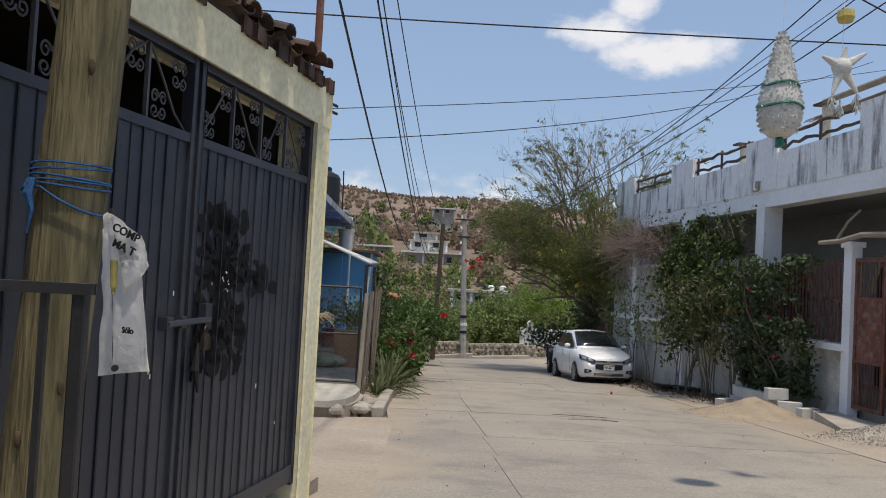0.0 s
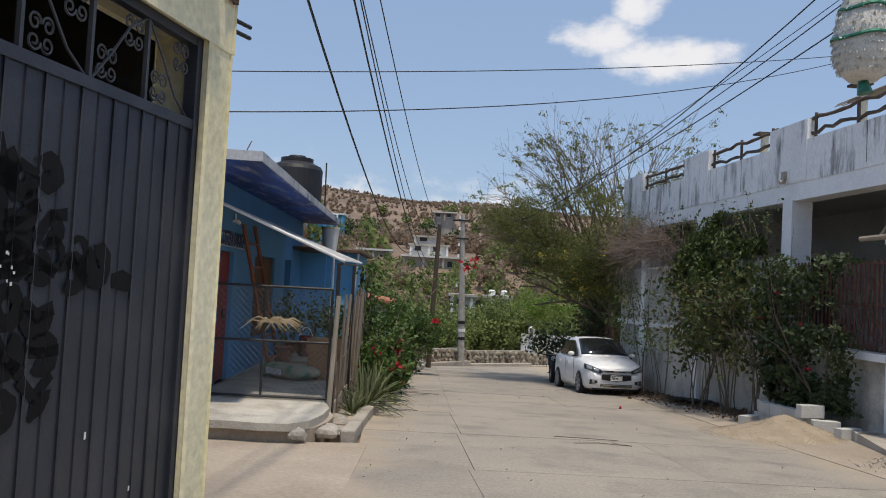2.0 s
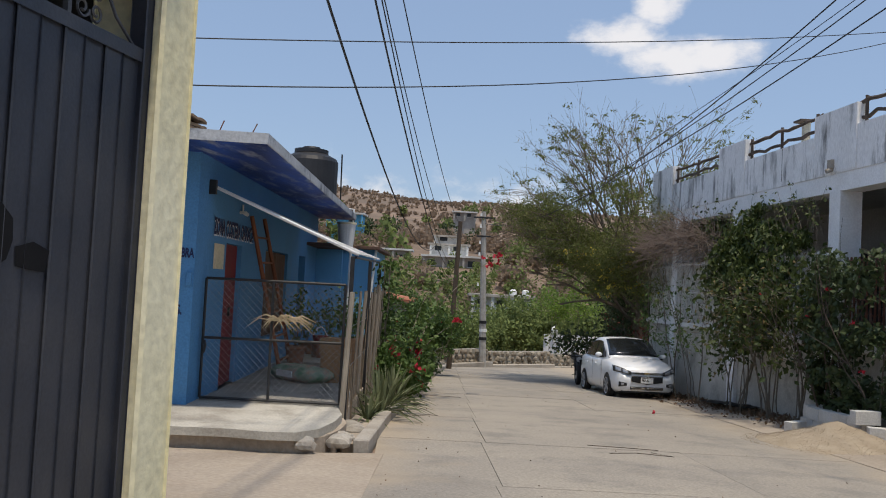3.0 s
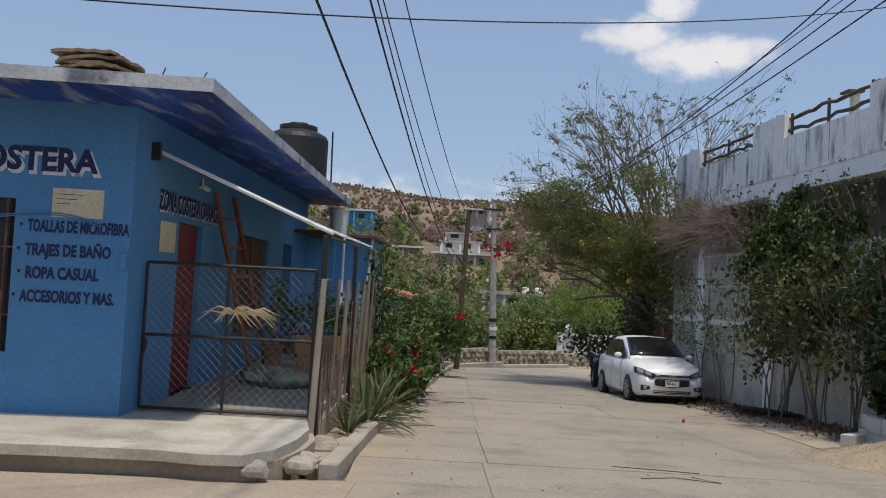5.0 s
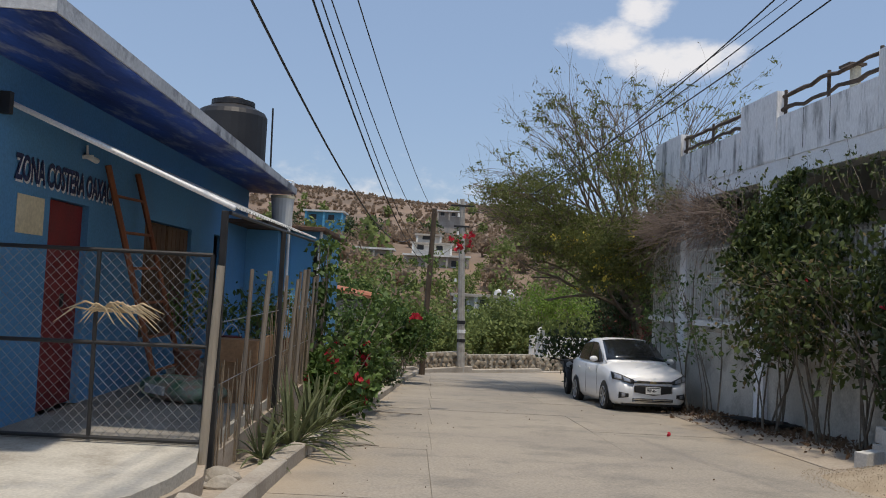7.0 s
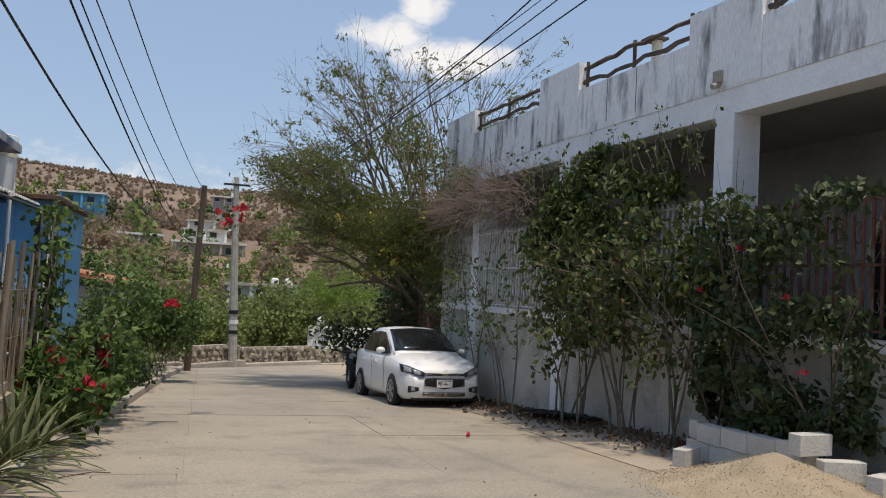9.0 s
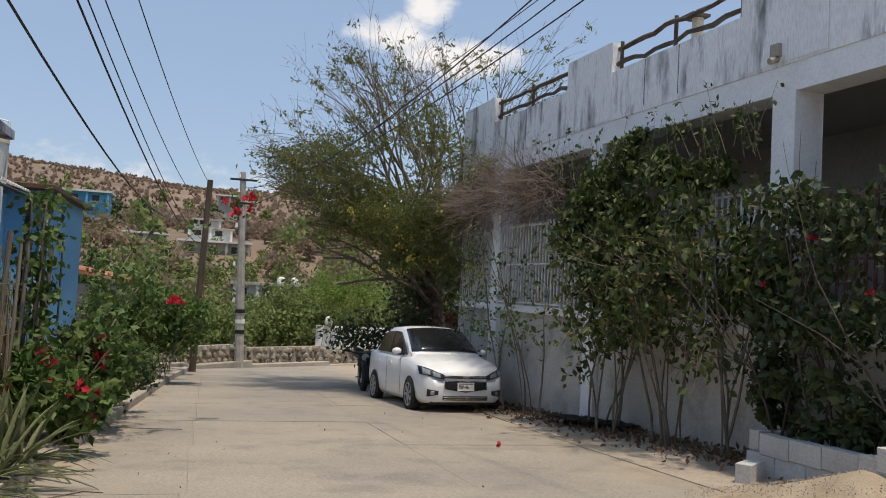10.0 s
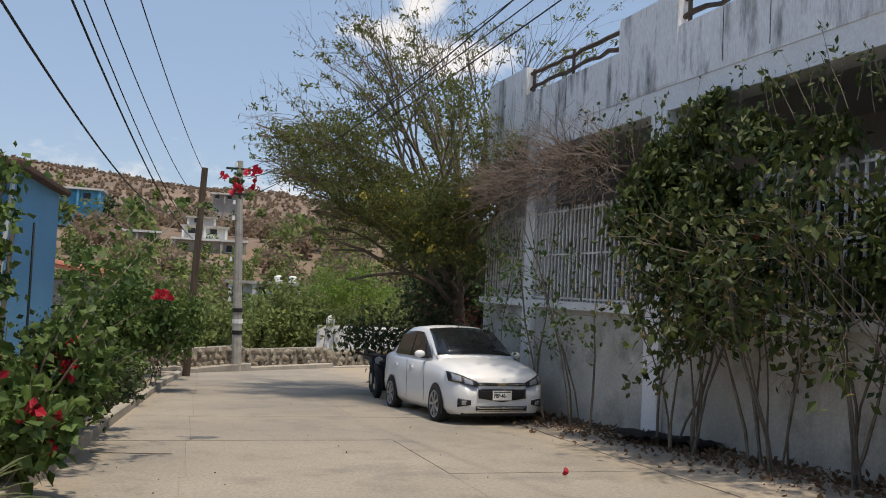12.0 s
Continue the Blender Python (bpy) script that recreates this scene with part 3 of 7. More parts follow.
def sheet(name, corners, thick, mat, parent, fold=0.012, nu=10, nv=14, label=""):
    """A thin creased sheet between four corners (top left, top right, bottom right, bottom left)."""
    bm = B()
    tl, tr, br, bl = [Vector(q) for q in corners]
    nrm = (tr - tl).cross(bl - tl).normalized()
    grid = []
    for j in range(nv + 1):
        v = j / nv
        row = []
        for i in range(nu + 1):
            u = i / nu
            p = (tl.lerp(tr, u)).lerp(bl.lerp(br, u), v)
            p = p + nrm * fold * (noise.noise((u * 3.1 + tl.x * 7, v * 4.3, tl.z * 3)) + 0.5 * math.sin(u * 7 + v * 3))
            row.append(bm.verts.new(p))
        grid.append(row)
    fs = [bm.faces.new((grid[j][i], grid[j + 1][i], grid[j + 1][i + 1], grid[j][i + 1])) for j in range(nv) for i in range(nu)]
    bmesh.ops.solidify(bm, geom=fs, thickness=thick)
    return part(name, bm, mat, parent, label, smooth=True)


sheet("front_fold", [(-0.955, 2.53, 1.41), (-0.85, 2.50, 1.31), (-0.775, 2.46, 0.945), (-0.90, 2.52, 0.925)], 0.002, PLASTIC, banner)
sheet("side_fold", [(-0.985, 2.58, 1.35), (-0.955, 2.53, 1.41), (-0.90, 2.52, 0.925), (-0.975, 2.60, 0.905)], 0.002, PLASTIC, banner)
sheet("upper_flap", [(-0.94, 2.515, 1.40), (-0.835, 2.49, 1.335), (-0.80, 2.47, 1.25), (-0.875, 2.49, 1.16)], 0.002, PLASTIC, banner)


def words(text, size, m, mat, parent, name="lettering", depth=0.0015, bold=0.0, squeeze=1.0, align="LEFT"):
    cu = bpy.data.curves.new(name, "FONT")
    cu.body, cu.size, cu.extrude, cu.offset, cu.align_x = text, size, depth, bold, align
    cu.resolution_u = 3
    tmp = bpy.data.objects.new(name, cu)
    me = bpy.data.meshes.new_from_object(tmp)
    bpy.data.objects.remove(tmp)
    me.transform(m @ Matrix.Diagonal((squeeze, 1, 1, 1)))
    if parent is not None:
        me.transform(Matrix.Translation(-BASE[parent]))
    me.materials.clear()
    me.materials.append(mat)
    ob = new(name, me)
    if parent is not None:
        ob.parent = parent
        BASE[ob] = BASE[parent]
    return ob


fm = Matrix.Translation((-0.925, 2.492, 1.35)) @ pose(0, 0, 0, 90, 0, -14) @ pose(0, 0, 0, 0, 0, -22)
words("COMP", 0.034, fm, INK, banner, bold=0.0008)
words("MA T", 0.034, fm @ pose(0.02, -0.042, 0), INK, banner, bold=0.0008)
words("Sólo", 0.026, Matrix.Translation((-0.872, 2.482, 1.05)) @ pose(0, 0, 0, 90, 0, -28), INK, banner, bold=0.0006)
c = B()
ring_tube(c, [(-0.915, 2.50, 1.26), (-0.91, 2.497, 1.18)], [0.011, 0.009], 10)
ring_tube(c, [(-0.911, 2.497, 1.18), (-0.91, 2.497, 1.16)], [0.006, 0.006], 8)
part("printed_bottle", c, surf("olive_print", (0.25, 0.22, 0.06), (0.35, 0.3, 0.1), 9, 0.6), banner, "printed olive bottle")
c = B()
for y, z, r in ((2.505, 1.405, 0.008), (2.50, 0.945, 0.010)):
    x = -0.935 if z > 1 else -0.89
    ring_tube(c, [(x, y, z), (x + 0.002, y - 0.012, z)], r, 12)
part("eyelet", c, IRON, banner)

# ---- railing at the edge of the pavement ----
rail = thing("iron_railing", (-1.2, 2.4, -0.2), "dark iron railing with twisted bars", "railing")
RA, RBv = Vector((-0.885, 2.28, 1.178)), Vector((-2.6, 2.1, 1.195))
c = B()
box(c, (0, -0.02, -0.012), ((RBv - RA).length, 0.02, 0.012), Matrix.Translation(RA) @ pose(0, 0, 0, 0, 0, math.degrees(math.atan2(RBv.y - RA.y, RBv.x - RA.x))), 0.003)
part("top_rail", c, IRON, rail)
c = B()
box(c, (-0.935, 2.265, -0.3), (-0.897, 2.303, 1.168), None, 0.004)
part("post", c, IRON, rail)
for k in range(9):
    f = 0.07 + 0.105 * k
    p = RA.lerp(RBv, f)
    tw = k % 2 == 1
    c = B()
    if tw:
        m = 36
        rings = []
        for i in range(m + 1):
            z = -0.25 + (p.z + 0.25) * i / m
            a = i * 0.55
            rings.append([c.verts.new((p.x + 0.013 * math.cos(a + q * math.pi / 2), p.y + 0.013 * math.sin(a + q * math.pi / 2), z)) for q in range(4)])
        for r0, r1 in zip(rings, rings[1:]):
            for q in range(4):
                c.faces.new((r0[q], r0[(q + 1) % 4], r1[(q + 1) % 4], r1[q]))
    else:
        box(c, (p.x - 0.009, p.y - 0.009, -0.25), (p.x + 0.009, p.y + 0.009, p.z))
    part("bar", c, IRON, rail)

# ---- blue shop ----
SX, SY = -2.72, 12.7
FY = math.tan(radians(6))
RED = surf("dark_red_door", (0.16, 0.012, 0.016), (0.22, 0.02, 0.022), 3, 0.6, 0.15, 40)
BROWNWOOD = surf("brown_wood", (0.085, 0.042, 0.022), (0.14, 0.075, 0.04), 4, 0.75, 0.4, 30, streak=(1, 1, 0.12))
LADDER = surf("reddish_wood", (0.20, 0.065, 0.03), (0.28, 0.10, 0.045), 4, 0.75, 0.3, 30, streak=(1, 1, 0.12))
POSTER = surf("yellowed_paper", (0.60, 0.53, 0.36), (0.68, 0.61, 0.44), 3, 0.8, 0.1, 30)
NAVYINK = surf("navy_lettering", (0.012, 0.02, 0.075), (0.02, 0.03, 0.10), 8, 0.7, 0.1, 50)
WHITEINK = surf("white_lettering", (0.62, 0.63, 0.66), (0.72, 0.73, 0.76), 8, 0.7, 0.1, 50)
shop = thing("blue_shop", (SX, SY, -0.45), "bright blue painted shop with a dark blue concrete eave", "shop")


def fwall(x):
    return SY + (x - SX) * FY


# front wall with a window opening
WX0, WX1, WZ0, WZ1 = -4.75, -3.80, 0.15, 1.62
for xa, xb, za, zb in ((SX - 5.5, WX0, -0.9, 2.58), (WX1, SX, -0.9, 2.58), (WX0, WX1, -0.9, WZ0), (WX0, WX1, WZ1, 2.58)):
    c = B()
    prism(c, [(xb, fwall(xb)), (xa, fwall(xa)), (xa, fwall(xa) + 0.15), (xb, fwall(xb) + 0.15)], za, zb)
    part("front_wall", c, BLUE, shop)


def sx_at(y):
    return SX - 0.008 * (y - SY)


def swall(y0, y1, z0, z1):
    c = B()
    prism(c, [(sx_at(y0), y0), (sx_at(y1), y1), (sx_at(y1) - 0.15, y1), (sx_at(y0) - 0.15, y0)], z0, z1)
    part("side_wall", c, BLUE, shop)


# side wall with the red door, the shuttered window and a dark doorway
OPEN = [(14.12, 15.0, -0.42, 1.56), (16.7, 18.72, 0.1, 1.58), (20.0, 20.82, -0.42, 1.6)]
y_ = SY + 0.15
for y0, y1, z0, z1 in OPEN:
    swall(y_, y0, -0.9, 2.58)
    swall(y0, y1, -0.9, z0)
    swall(y0, y1, z1, 2.58)
    y_ = y1
swall(y_, 22.4, -0.9, 2.58)
c = B()
prism(c, [(-1.76, 11.9), (-1.95, 22.7), (-9.5, 22.7), (-9.5, 11.9 - 7.7 * FY)], 2.585, 2.705)
part("roof_slab", c, surf("weathered_slab_edge", (0.40, 0.42, 0.44), (0.54, 0.56, 0.58), 2, 0.9, 0.5, 30, stain=(0.06, 0.07, 0.10), stain_scale=2.5, stain_amount=0.8), shop, "grey weathered concrete slab edge")
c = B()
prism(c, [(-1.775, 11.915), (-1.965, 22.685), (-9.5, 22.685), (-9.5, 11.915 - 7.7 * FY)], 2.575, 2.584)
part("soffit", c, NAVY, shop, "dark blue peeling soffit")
# Room walls behind the openings; their grey has room shade put in.
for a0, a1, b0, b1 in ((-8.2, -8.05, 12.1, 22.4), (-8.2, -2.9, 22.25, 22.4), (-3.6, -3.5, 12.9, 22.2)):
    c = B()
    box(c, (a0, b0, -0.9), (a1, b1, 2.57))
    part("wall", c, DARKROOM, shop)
c = B()
box(c, (-8.05, 12.4, -0.6), (-2.88, 22.2, -0.44))
part("floor", c, KERB, shop)
# door leaf, shutters
c = B()
box(c, (sx_at(14.5) - 0.11, 14.62, -0.40), (sx_at(14.5) - 0.07, 15.0, 1.55), None, 0.006)
box(c, (sx_at(14.5) - 0.085, 14.13, -0.40), (sx_at(14.5) - 0.04, 14.60, 1.55), None, 0.006)
door = part("door", c, RED, shop, "dark red half-open metal door")
c = B()
box(c, (sx_at(14.5) - 0.04, 14.54, 0.55), (sx_at(14.5) - 0.01, 14.57, 0.68), None, 0.004)
part("handle", c, IRON, door)
for k in range(2):
    sh = part("shutter", box(B(), (sx_at(17.7) - 0.09, 16.73 + k * 0.99, 0.12), (sx_at(17.7) - 0.05, 17.69 + k * 0.99, 1.56), None, 0.005), BROWNWOOD, shop, "brown wooden shutter")
    for q in range(5):
        part("plank", box(B(), (sx_at(17.7) - 0.052, 16.76 + k * 0.99 + q * 0.18, 0.16), (sx_at(17.7) - 0.04, 16.925 + k * 0.99 + q * 0.18, 1.52), None, 0.004), BROWNWOOD, sh)
c = B()
prism(c, [(WX1, fwall(WX1) + 0.09), (WX0, fwall(WX0) + 0.09), (WX0, fwall(WX0) + 0.12), (WX1, fwall(WX1) + 0.12)], WZ0, WZ1)
wnd = part("window", c, surf("dark_pane", (0.02, 0.02, 0.022), (0.04, 0.04, 0.045), 2, 0.25), shop, "dark shop window behind rusty bars")
for k in range(5):
    x = WX0 + 0.1 + k * 0.19
    part("window_bar", ring_tube(B(), [(x, fwall(x) + 0.04, WZ0), (x, fwall(x) + 0.04, WZ1)], 0.012, 6), RUST, wnd)
for z in (0.5, 1.15):
    part("window_bar", ring_tube(B(), [(WX0, fwall(WX0) + 0.05, z), (WX1, fwall(WX1) + 0.05, z)], 0.010, 6), RUST, wnd)

# lettering on the front wall
FW = Matrix.Translation((SX, SY, 0)) @ pose(0, 0, 0, 0, 0, 6)       # local x to the right along the front
FT_ = FW @ pose(0, -0.004, 0, 90, 0, 0)
words("COSTERA", 0.31, FT_ @ pose(-0.34, 1.88, -0.002), WHITEINK, shop, bold=0.022, squeeze=0.95, align="RIGHT")
words("COSTERA", 0.31, FT_ @ pose(-0.36, 1.905, 0.002), NAVYINK, shop, bold=0.012, squeeze=0.95, align="RIGHT")
for i, (tx, z, x) in enumerate((("TOALLAS DE MICROFIBRA", 1.315, -0.96), ("TRAJES DE BAÑO", 1.085, -0.97), ("ROPA CASUAL", 0.865, -0.955), ("ACCESORIOS Y MAS.", 0.64, -0.99))):
    wid = (0.95, 0.80, 0.68, 0.88)[i]
    ob = words(tx, 0.165, FT_, NAVYINK, shop, bold=0.006)
    xs = [v.co.x for v in ob.data.vertices]
    raw = (max(xs) - min(xs)) / math.cos(radians(6))
    ob.data.transform(Matrix.Translation(BASE[shop]))
    ob.data.transform(FW @ pose(x, 0, z) @ Matrix.Diagonal((wid / raw, 1, 0.95, 1)) @ FW.inverted())
    ob.data.transform(Matrix.Translation(-BASE[shop]))
    c = B()
    bmesh.ops.create_uvsphere(c, u_segments=8, v_segments=5, radius=0.016, matrix=FW @ pose(x - 0.06, -0.004, z + 0.06) @ Matrix.Diagonal((1, 0.3, 1, 1)))
    part("bullet", c, NAVYINK, shop)
# lettering on the side wall, laid flat so that it reads from the street
SW = Matrix.Translation((SX, 0, 0)) @ pose(0, 0, 0, 90, 0, 90.46)
for tx, y0, wid, z, mt, off, sz in (("ZONA COSTERA OAXACA", 13.44, 2.25, 1.63, WHITEINK, 0.004, 0.30), ("ZONA COSTERA OAXACA", 13.42, 2.25, 1.65, NAVYINK, 0.007, 0.30)):
    ob = words(tx, sz, Matrix(), mt, None, bold=0.008)
    xs = [v.co.x for v in ob.data.vertices]
    ob.data.transform(Matrix.Translation((sx_at(y0) + off + 0.004, y0, z)) @ pose(0, 0, 0, 90, 0, 90.46) @ Matrix.Diagonal((wid / (max(xs) - min(xs)), 1, 1, 1)))
    ob.data.transform(Matrix.Translation(-BASE[shop]))
    ob.parent = shop


def poster(m, w, h, lines):
    p = thing("poster", m @ Vector((0, 0, 0)), "yellowed paper notice on the blue wall", "notice")
    part("paper", box(B(), (0, -0.006, 0), (w, -0.002, h), m), POSTER, p)
    for k in range(lines):
        part("print_line", box(B(), (w * 0.08, -0.008, h * (0.78 - 0.16 * k)), (w * (0.6 - 0.12 * k), -0.0058, h * (0.80 - 0.16 * k)), m), INK, p)
    return p


poster(FW @ pose(-0.75, 0, 1.46), 0.48, 0.28, 3)
poster(Matrix.Translation((sx_at(13.5), 13.5, 1.2)) @ pose(0, 0, 0, 0, 0, 90.46), 0.5, 0.33, 0)
# small switch box on the corner
c = B()
box(c, (-0.015 - 0.07, -0.03, 0.98), (-0.02, -0.002, 1.14), FW, 0.005)
solo("switch_box", c, BLUE, "small blue painted switch box on the wall", "box")
# wall lamp holder
c = B()
ring_tube(c, [(sx_at(14.76), 14.76, 2.03), (sx_at(14.76) + 0.10, 14.76, 2.03)], [0.022, 0.022], 10)
ring_tube(c, [(sx_at(14.76) + 0.06, 14.72, 2.03), (sx_at(14.76) + 0.06, 14.95, 2.02)], [0.024, 0.03], 10)
ring_tube(c, [(sx_at(14.76) + 0.05, 14.74, 2.05), (sx_at(14.76) + 0.05, 14.72, 2.14)], 0.012, 8)
solo("wall_lamp", c, TIN, "small white lamp holder on the blue wall", "lamp")

# ---- awning ----
awning = thing("awning", (-1.9, 16.4, 1.2), "white corrugated sheet awning on thin posts", "awning")
c = B()
NY = 132
va, vb = [], []
for i in range(NY + 1):
    f = i / NY
    y = 13.2 + 6.55 * f
    w = 0.016 * math.sin(i * math.pi / 1.5)
    rows = []
    for u in (0.0, 0.5, 1.0):
        xi, zi = sx_at(y) + 0.01, 2.24
        xo, zo = -0.83 - 0.27 * f, 1.48 + 0.12 * f
        rows.append(Vector((xi + (xo - xi) * u, y, zi + (zo - zi) * u + w - 0.02 * u * (1 - u) * 4)))
    va.append([c.verts.new(p) for p in rows])
fs = [c.faces.new((va[i][k], va[i][k + 1], va[i + 1][k + 1], va[i + 1][k])) for i in range(NY) for k in range(2)]
bmesh.ops.solidify(c, geom=fs, thickness=0.006)
part("corrugated_sheet", c, TIN, awning)
c = B()
ring_tube(c, [(sx_at(13.2) + 0.02, 13.2, 2.235), (-0.83, 13.2, 1.465)], 0.022, 8)
part("edge_tube", c, TIN, awning, "white edge tube")
c = B()
box(c, (sx_at(13.2), 13.1, 2.12), (sx_at(13.2) + 0.09, 13.16, 2.3), None, 0.005)
part("bracket", c, IRON, awning)
for x, y, z in ((-0.90, 13.16, 1.44), (-0.94, 16.0, 1.46), (-1.06, 19.5, 1.53)):
    part("post", box(B(), (x - 0.025, y - 0.025, -0.75), (x + 0.025, y + 0.025, z), None, 0.004), IRON, awning)
part("cross_bar", ring_tube(B(), [(-0.87, 13.2, 1.43), (-1.09, 19.7, 1.54)], 0.018, 6), IRON, awning)

# ---- wire-mesh gate in front of the porch ----
WIRE = surf("mesh_wire", (0.20, 0.20, 0.20), (0.30, 0.30, 0.29), 8, 0.5, 0.0, 40, metal=0.6)
wgate = thing("mesh_gate", (-1.83, 13.1, -0.42), "black tube gate with chain-link mesh", "gate")
X0, X1, Z0, Z1 = -2.68, -0.96, -0.38, 1.08
for name, a, b in (("frame_bar", (X0, Z0), (X0, Z1)), ("frame_bar", (X0, Z1), (X1, Z1)), ("frame_bar", (X1, Z1), (X1, Z0)), ("frame_bar", (X1, Z0), (X0, Z0)), ("frame_bar", (X0, 0.35), (X1, 0.36)), ("frame_bar", (-1.84, Z0), (-1.85, Z1))):
    part(name, ring_tube(B(), [(a[0], 13.1, a[1]), (b[0], 13.1, b[1])], 0.017, 8), IRON, wgate)
c = B()
step = 0.085
x = X0 - (Z1 - Z0)
while x < X1:
    for sg in (1, -1):
        za, zb = Z0, Z1
        xa, xb = (x, x + (zb - za)) if sg == 1 else (x + (zb - za), x)
        p, q = Vector((xa, 13.1, za)), Vector((xb, 13.1, zb))
        t0, t1 = 0.0, 1.0
        d = q.x - p.x
        lo, hi = sorted(((X0 - p.x) / d, (X1 - p.x) / d))
        t0, t1 = max(t0, lo), min(t1, hi)
        if t1 > t0:
            ring_tube(c, [p.lerp(q, t0), p.lerp(q, t1)], 0.0022, 3, False)
    x += step
part("mesh", c, WIRE, wgate, "thin chain-link mesh")
c = B()
ring_tube(c, [(X0 + 0.03, 13.07, 0.32), (X0 + 0.05, 13.05, 0.25), (X0 + 0.03, 13.06, 0.16)], [0.012, 0.015, 0.01], 6)
part("latch", c, IRON, wgate)
c = B()
rng = random.Random(3)
for k in range(26):
    a = rng.uniform(-0.5, 0.35)
    l = rng.uniform(0.15, 0.36)
    sx = 1 if rng.random() < 0.75 else -1
    p = Vector((-1.75 + rng.uniform(-0.1, 0.1), 13.08, 0.60))
    ring_tube(c, [p, p + Vector((sx * l * 0.5, -0.02, 0.05 + 0.1 * a)), p + Vector((sx * l, -0.03, -0.05 + 0.2 * a))], [0.008, 0.009, 0.002], 4)
solo("dry_palm_leaf", c, surf("dry_straw", (0.42, 0.33, 0.20), (0.55, 0.45, 0.30), 9, 0.8), "dry straw palm leaf stuck in the mesh", "palm leaf")

# ---- stake fence along the kerb ----
STAKE = surf("grey_stake_wood", (0.16, 0.13, 0.10), (0.30, 0.26, 0.21), 5, 0.9, 0.6, 30, streak=(1, 1, 0.1), rand=0.5)
PALEWOOD = surf("pale_stake_wood", (0.34, 0.29, 0.22), (0.50, 0.44, 0.35), 5, 0.9, 0.6, 30, streak=(1, 1, 0.1))
fence = thing("stake_fence", (-1.0, 16, -0.6), "fence of grey wooden stakes with reeds", "fence")
rng = random.Random(9)
yy = [12.98, 14.22, 15.1, 16.15, 16.9, 17.3, 17.75, 18.1, 18.45, 18.8, 19.1, 19.5, 20.0, 20.5, 21.1]
for k, y in enumerate(yy):
    x = -0.89 - 0.05 * (y - 12.98) / 3 + (0 if k < 2 else rng.uniform(-0.07, 0.07))
    r = 0.034 if k == 0 else rng.uniform(0.018, 0.03)
    h = 1.0 + (0 if k < 3 else rng.uniform(-0.12, 0.12))
    part("stake", ring_tube(B(), [(x - 0.03, y, -0.75), (x + rng.uniform(-0.01, 0.01), y, 0.2), (x + 0.03, y + rng.uniform(-0.03, 0.03), h)], [r, r * 1.02, r * 0.9], 8), STAKE if k else PALEWOOD, fence)
c = B()
for k in range(170):
    y = rng.uniform(13.3, 20.8)
    x = -0.93 - 0.05 * (y - 12.98) / 3 + rng.uniform(-0.05, 0.05)
    h = rng.uniform(-0.2, 0.25) if y < 15.5 else rng.uniform(0.0, 0.8)
    ring_tube(c, [(x, y, -0.72), (x + rng.uniform(-0.05, 0.05), y + rng.uniform(-0.08, 0.08), h)], [0.007, 0.004], 4, False)
reeds = part("reeds", c, surf("dry_reed", (0.20, 0.15, 0.10), (0.34, 0.27, 0.19), 7, 0.9, island=0.6), fence, "dry thin reeds between the stakes")
for z in (0.05, 0.55):
    part("wire", ring_tube(B(), [(-0.89, 13.0, z), (-0.96, 17.0, z + 0.03), (-1.03, 21.0, z)], 0.004, 4), WIRE, fence)

# ---- porch slab, kerb, verge ----
SLAB = surf("worn_slab", (0.42, 0.39, 0.33), (0.55, 0.52, 0.45), 1.0, 0.9, 0.4, 40, stain=(0.24, 0.21, 0.17), stain_scale=1.5, stain_amount=0.6)
c = B()
edge = [(-9.0, 10.72), (-6.5, 10.9), (-4.0, 11.22), (-2.7, 11.34), (-1.86, 11.38), (-1.5, 11.32), (-1.18, 11.36), (-0.98, 11.62), (-0.88, 12.1), (-0.86, 12.6), (-0.95, 13.0), (-0.98, 13.12), (-1.0, 16), (-1.08, 22.3), (-2.9, 22.3), (-2.86, 12.9), (-9.0, 12.2)]
prism(c, edge, -0.52, lambda x, y: -0.42 - 0.012 * max(0, 12.5 - y))
solo("porch_slab", c, SLAB, "worn concrete porch slab with broken edge", "slab", kind="structure")
c = B()
prism(c, [(x + (0.06 if x > -1.4 else 0), y + (0.09 if y < 12.2 else 0)) for x, y in edge], -1.6, -0.521)
solo("slab_bed", c, DIRT, "earth and rubble under the porch slab", "earth", kind="structure")
rng = random.Random(21)
KERBX = [(11.75, -0.46), (14.7, -0.45), (19.0, -0.28), (21.4, -0.2), (25, -0.08), (31, 0.15), (36.5, 0.5)]


def kerb_x(y):
    return float(np.interp(y, [k[0] for k in KERBX], [k[1] for k in KERBX]))


kerb = thing("kerb", (-0.4, 18, -1.1), "chipped pale concrete kerb along the planting strip", "kerb", kind="structure")
y = 11.75
while y < 36:
    l = rng.uniform(1.0, 1.5)
    y1 = min(36.3, y + l)
    c = B()
    za, zb = gz(y), gz(y1)
    h = 0.13 + rng.uniform(-0.01, 0.015)
    prism(c, [(kerb_x(y), y + 0.006), (kerb_x(y1), y1 - 0.006), (kerb_x(y1) - 0.17, y1 - 0.006), (kerb_x(y) - 0.17, y + 0.006)], lambda a, b: gz(b) - 0.25, lambda a, b: gz(b) + h)
    bmesh.ops.bevel(c, geom=list(c.edges), offset=0.014, segments=1, affect="EDGES")
    part("kerb_stone", c, KERB, kerb)
    y = y1
c = B()
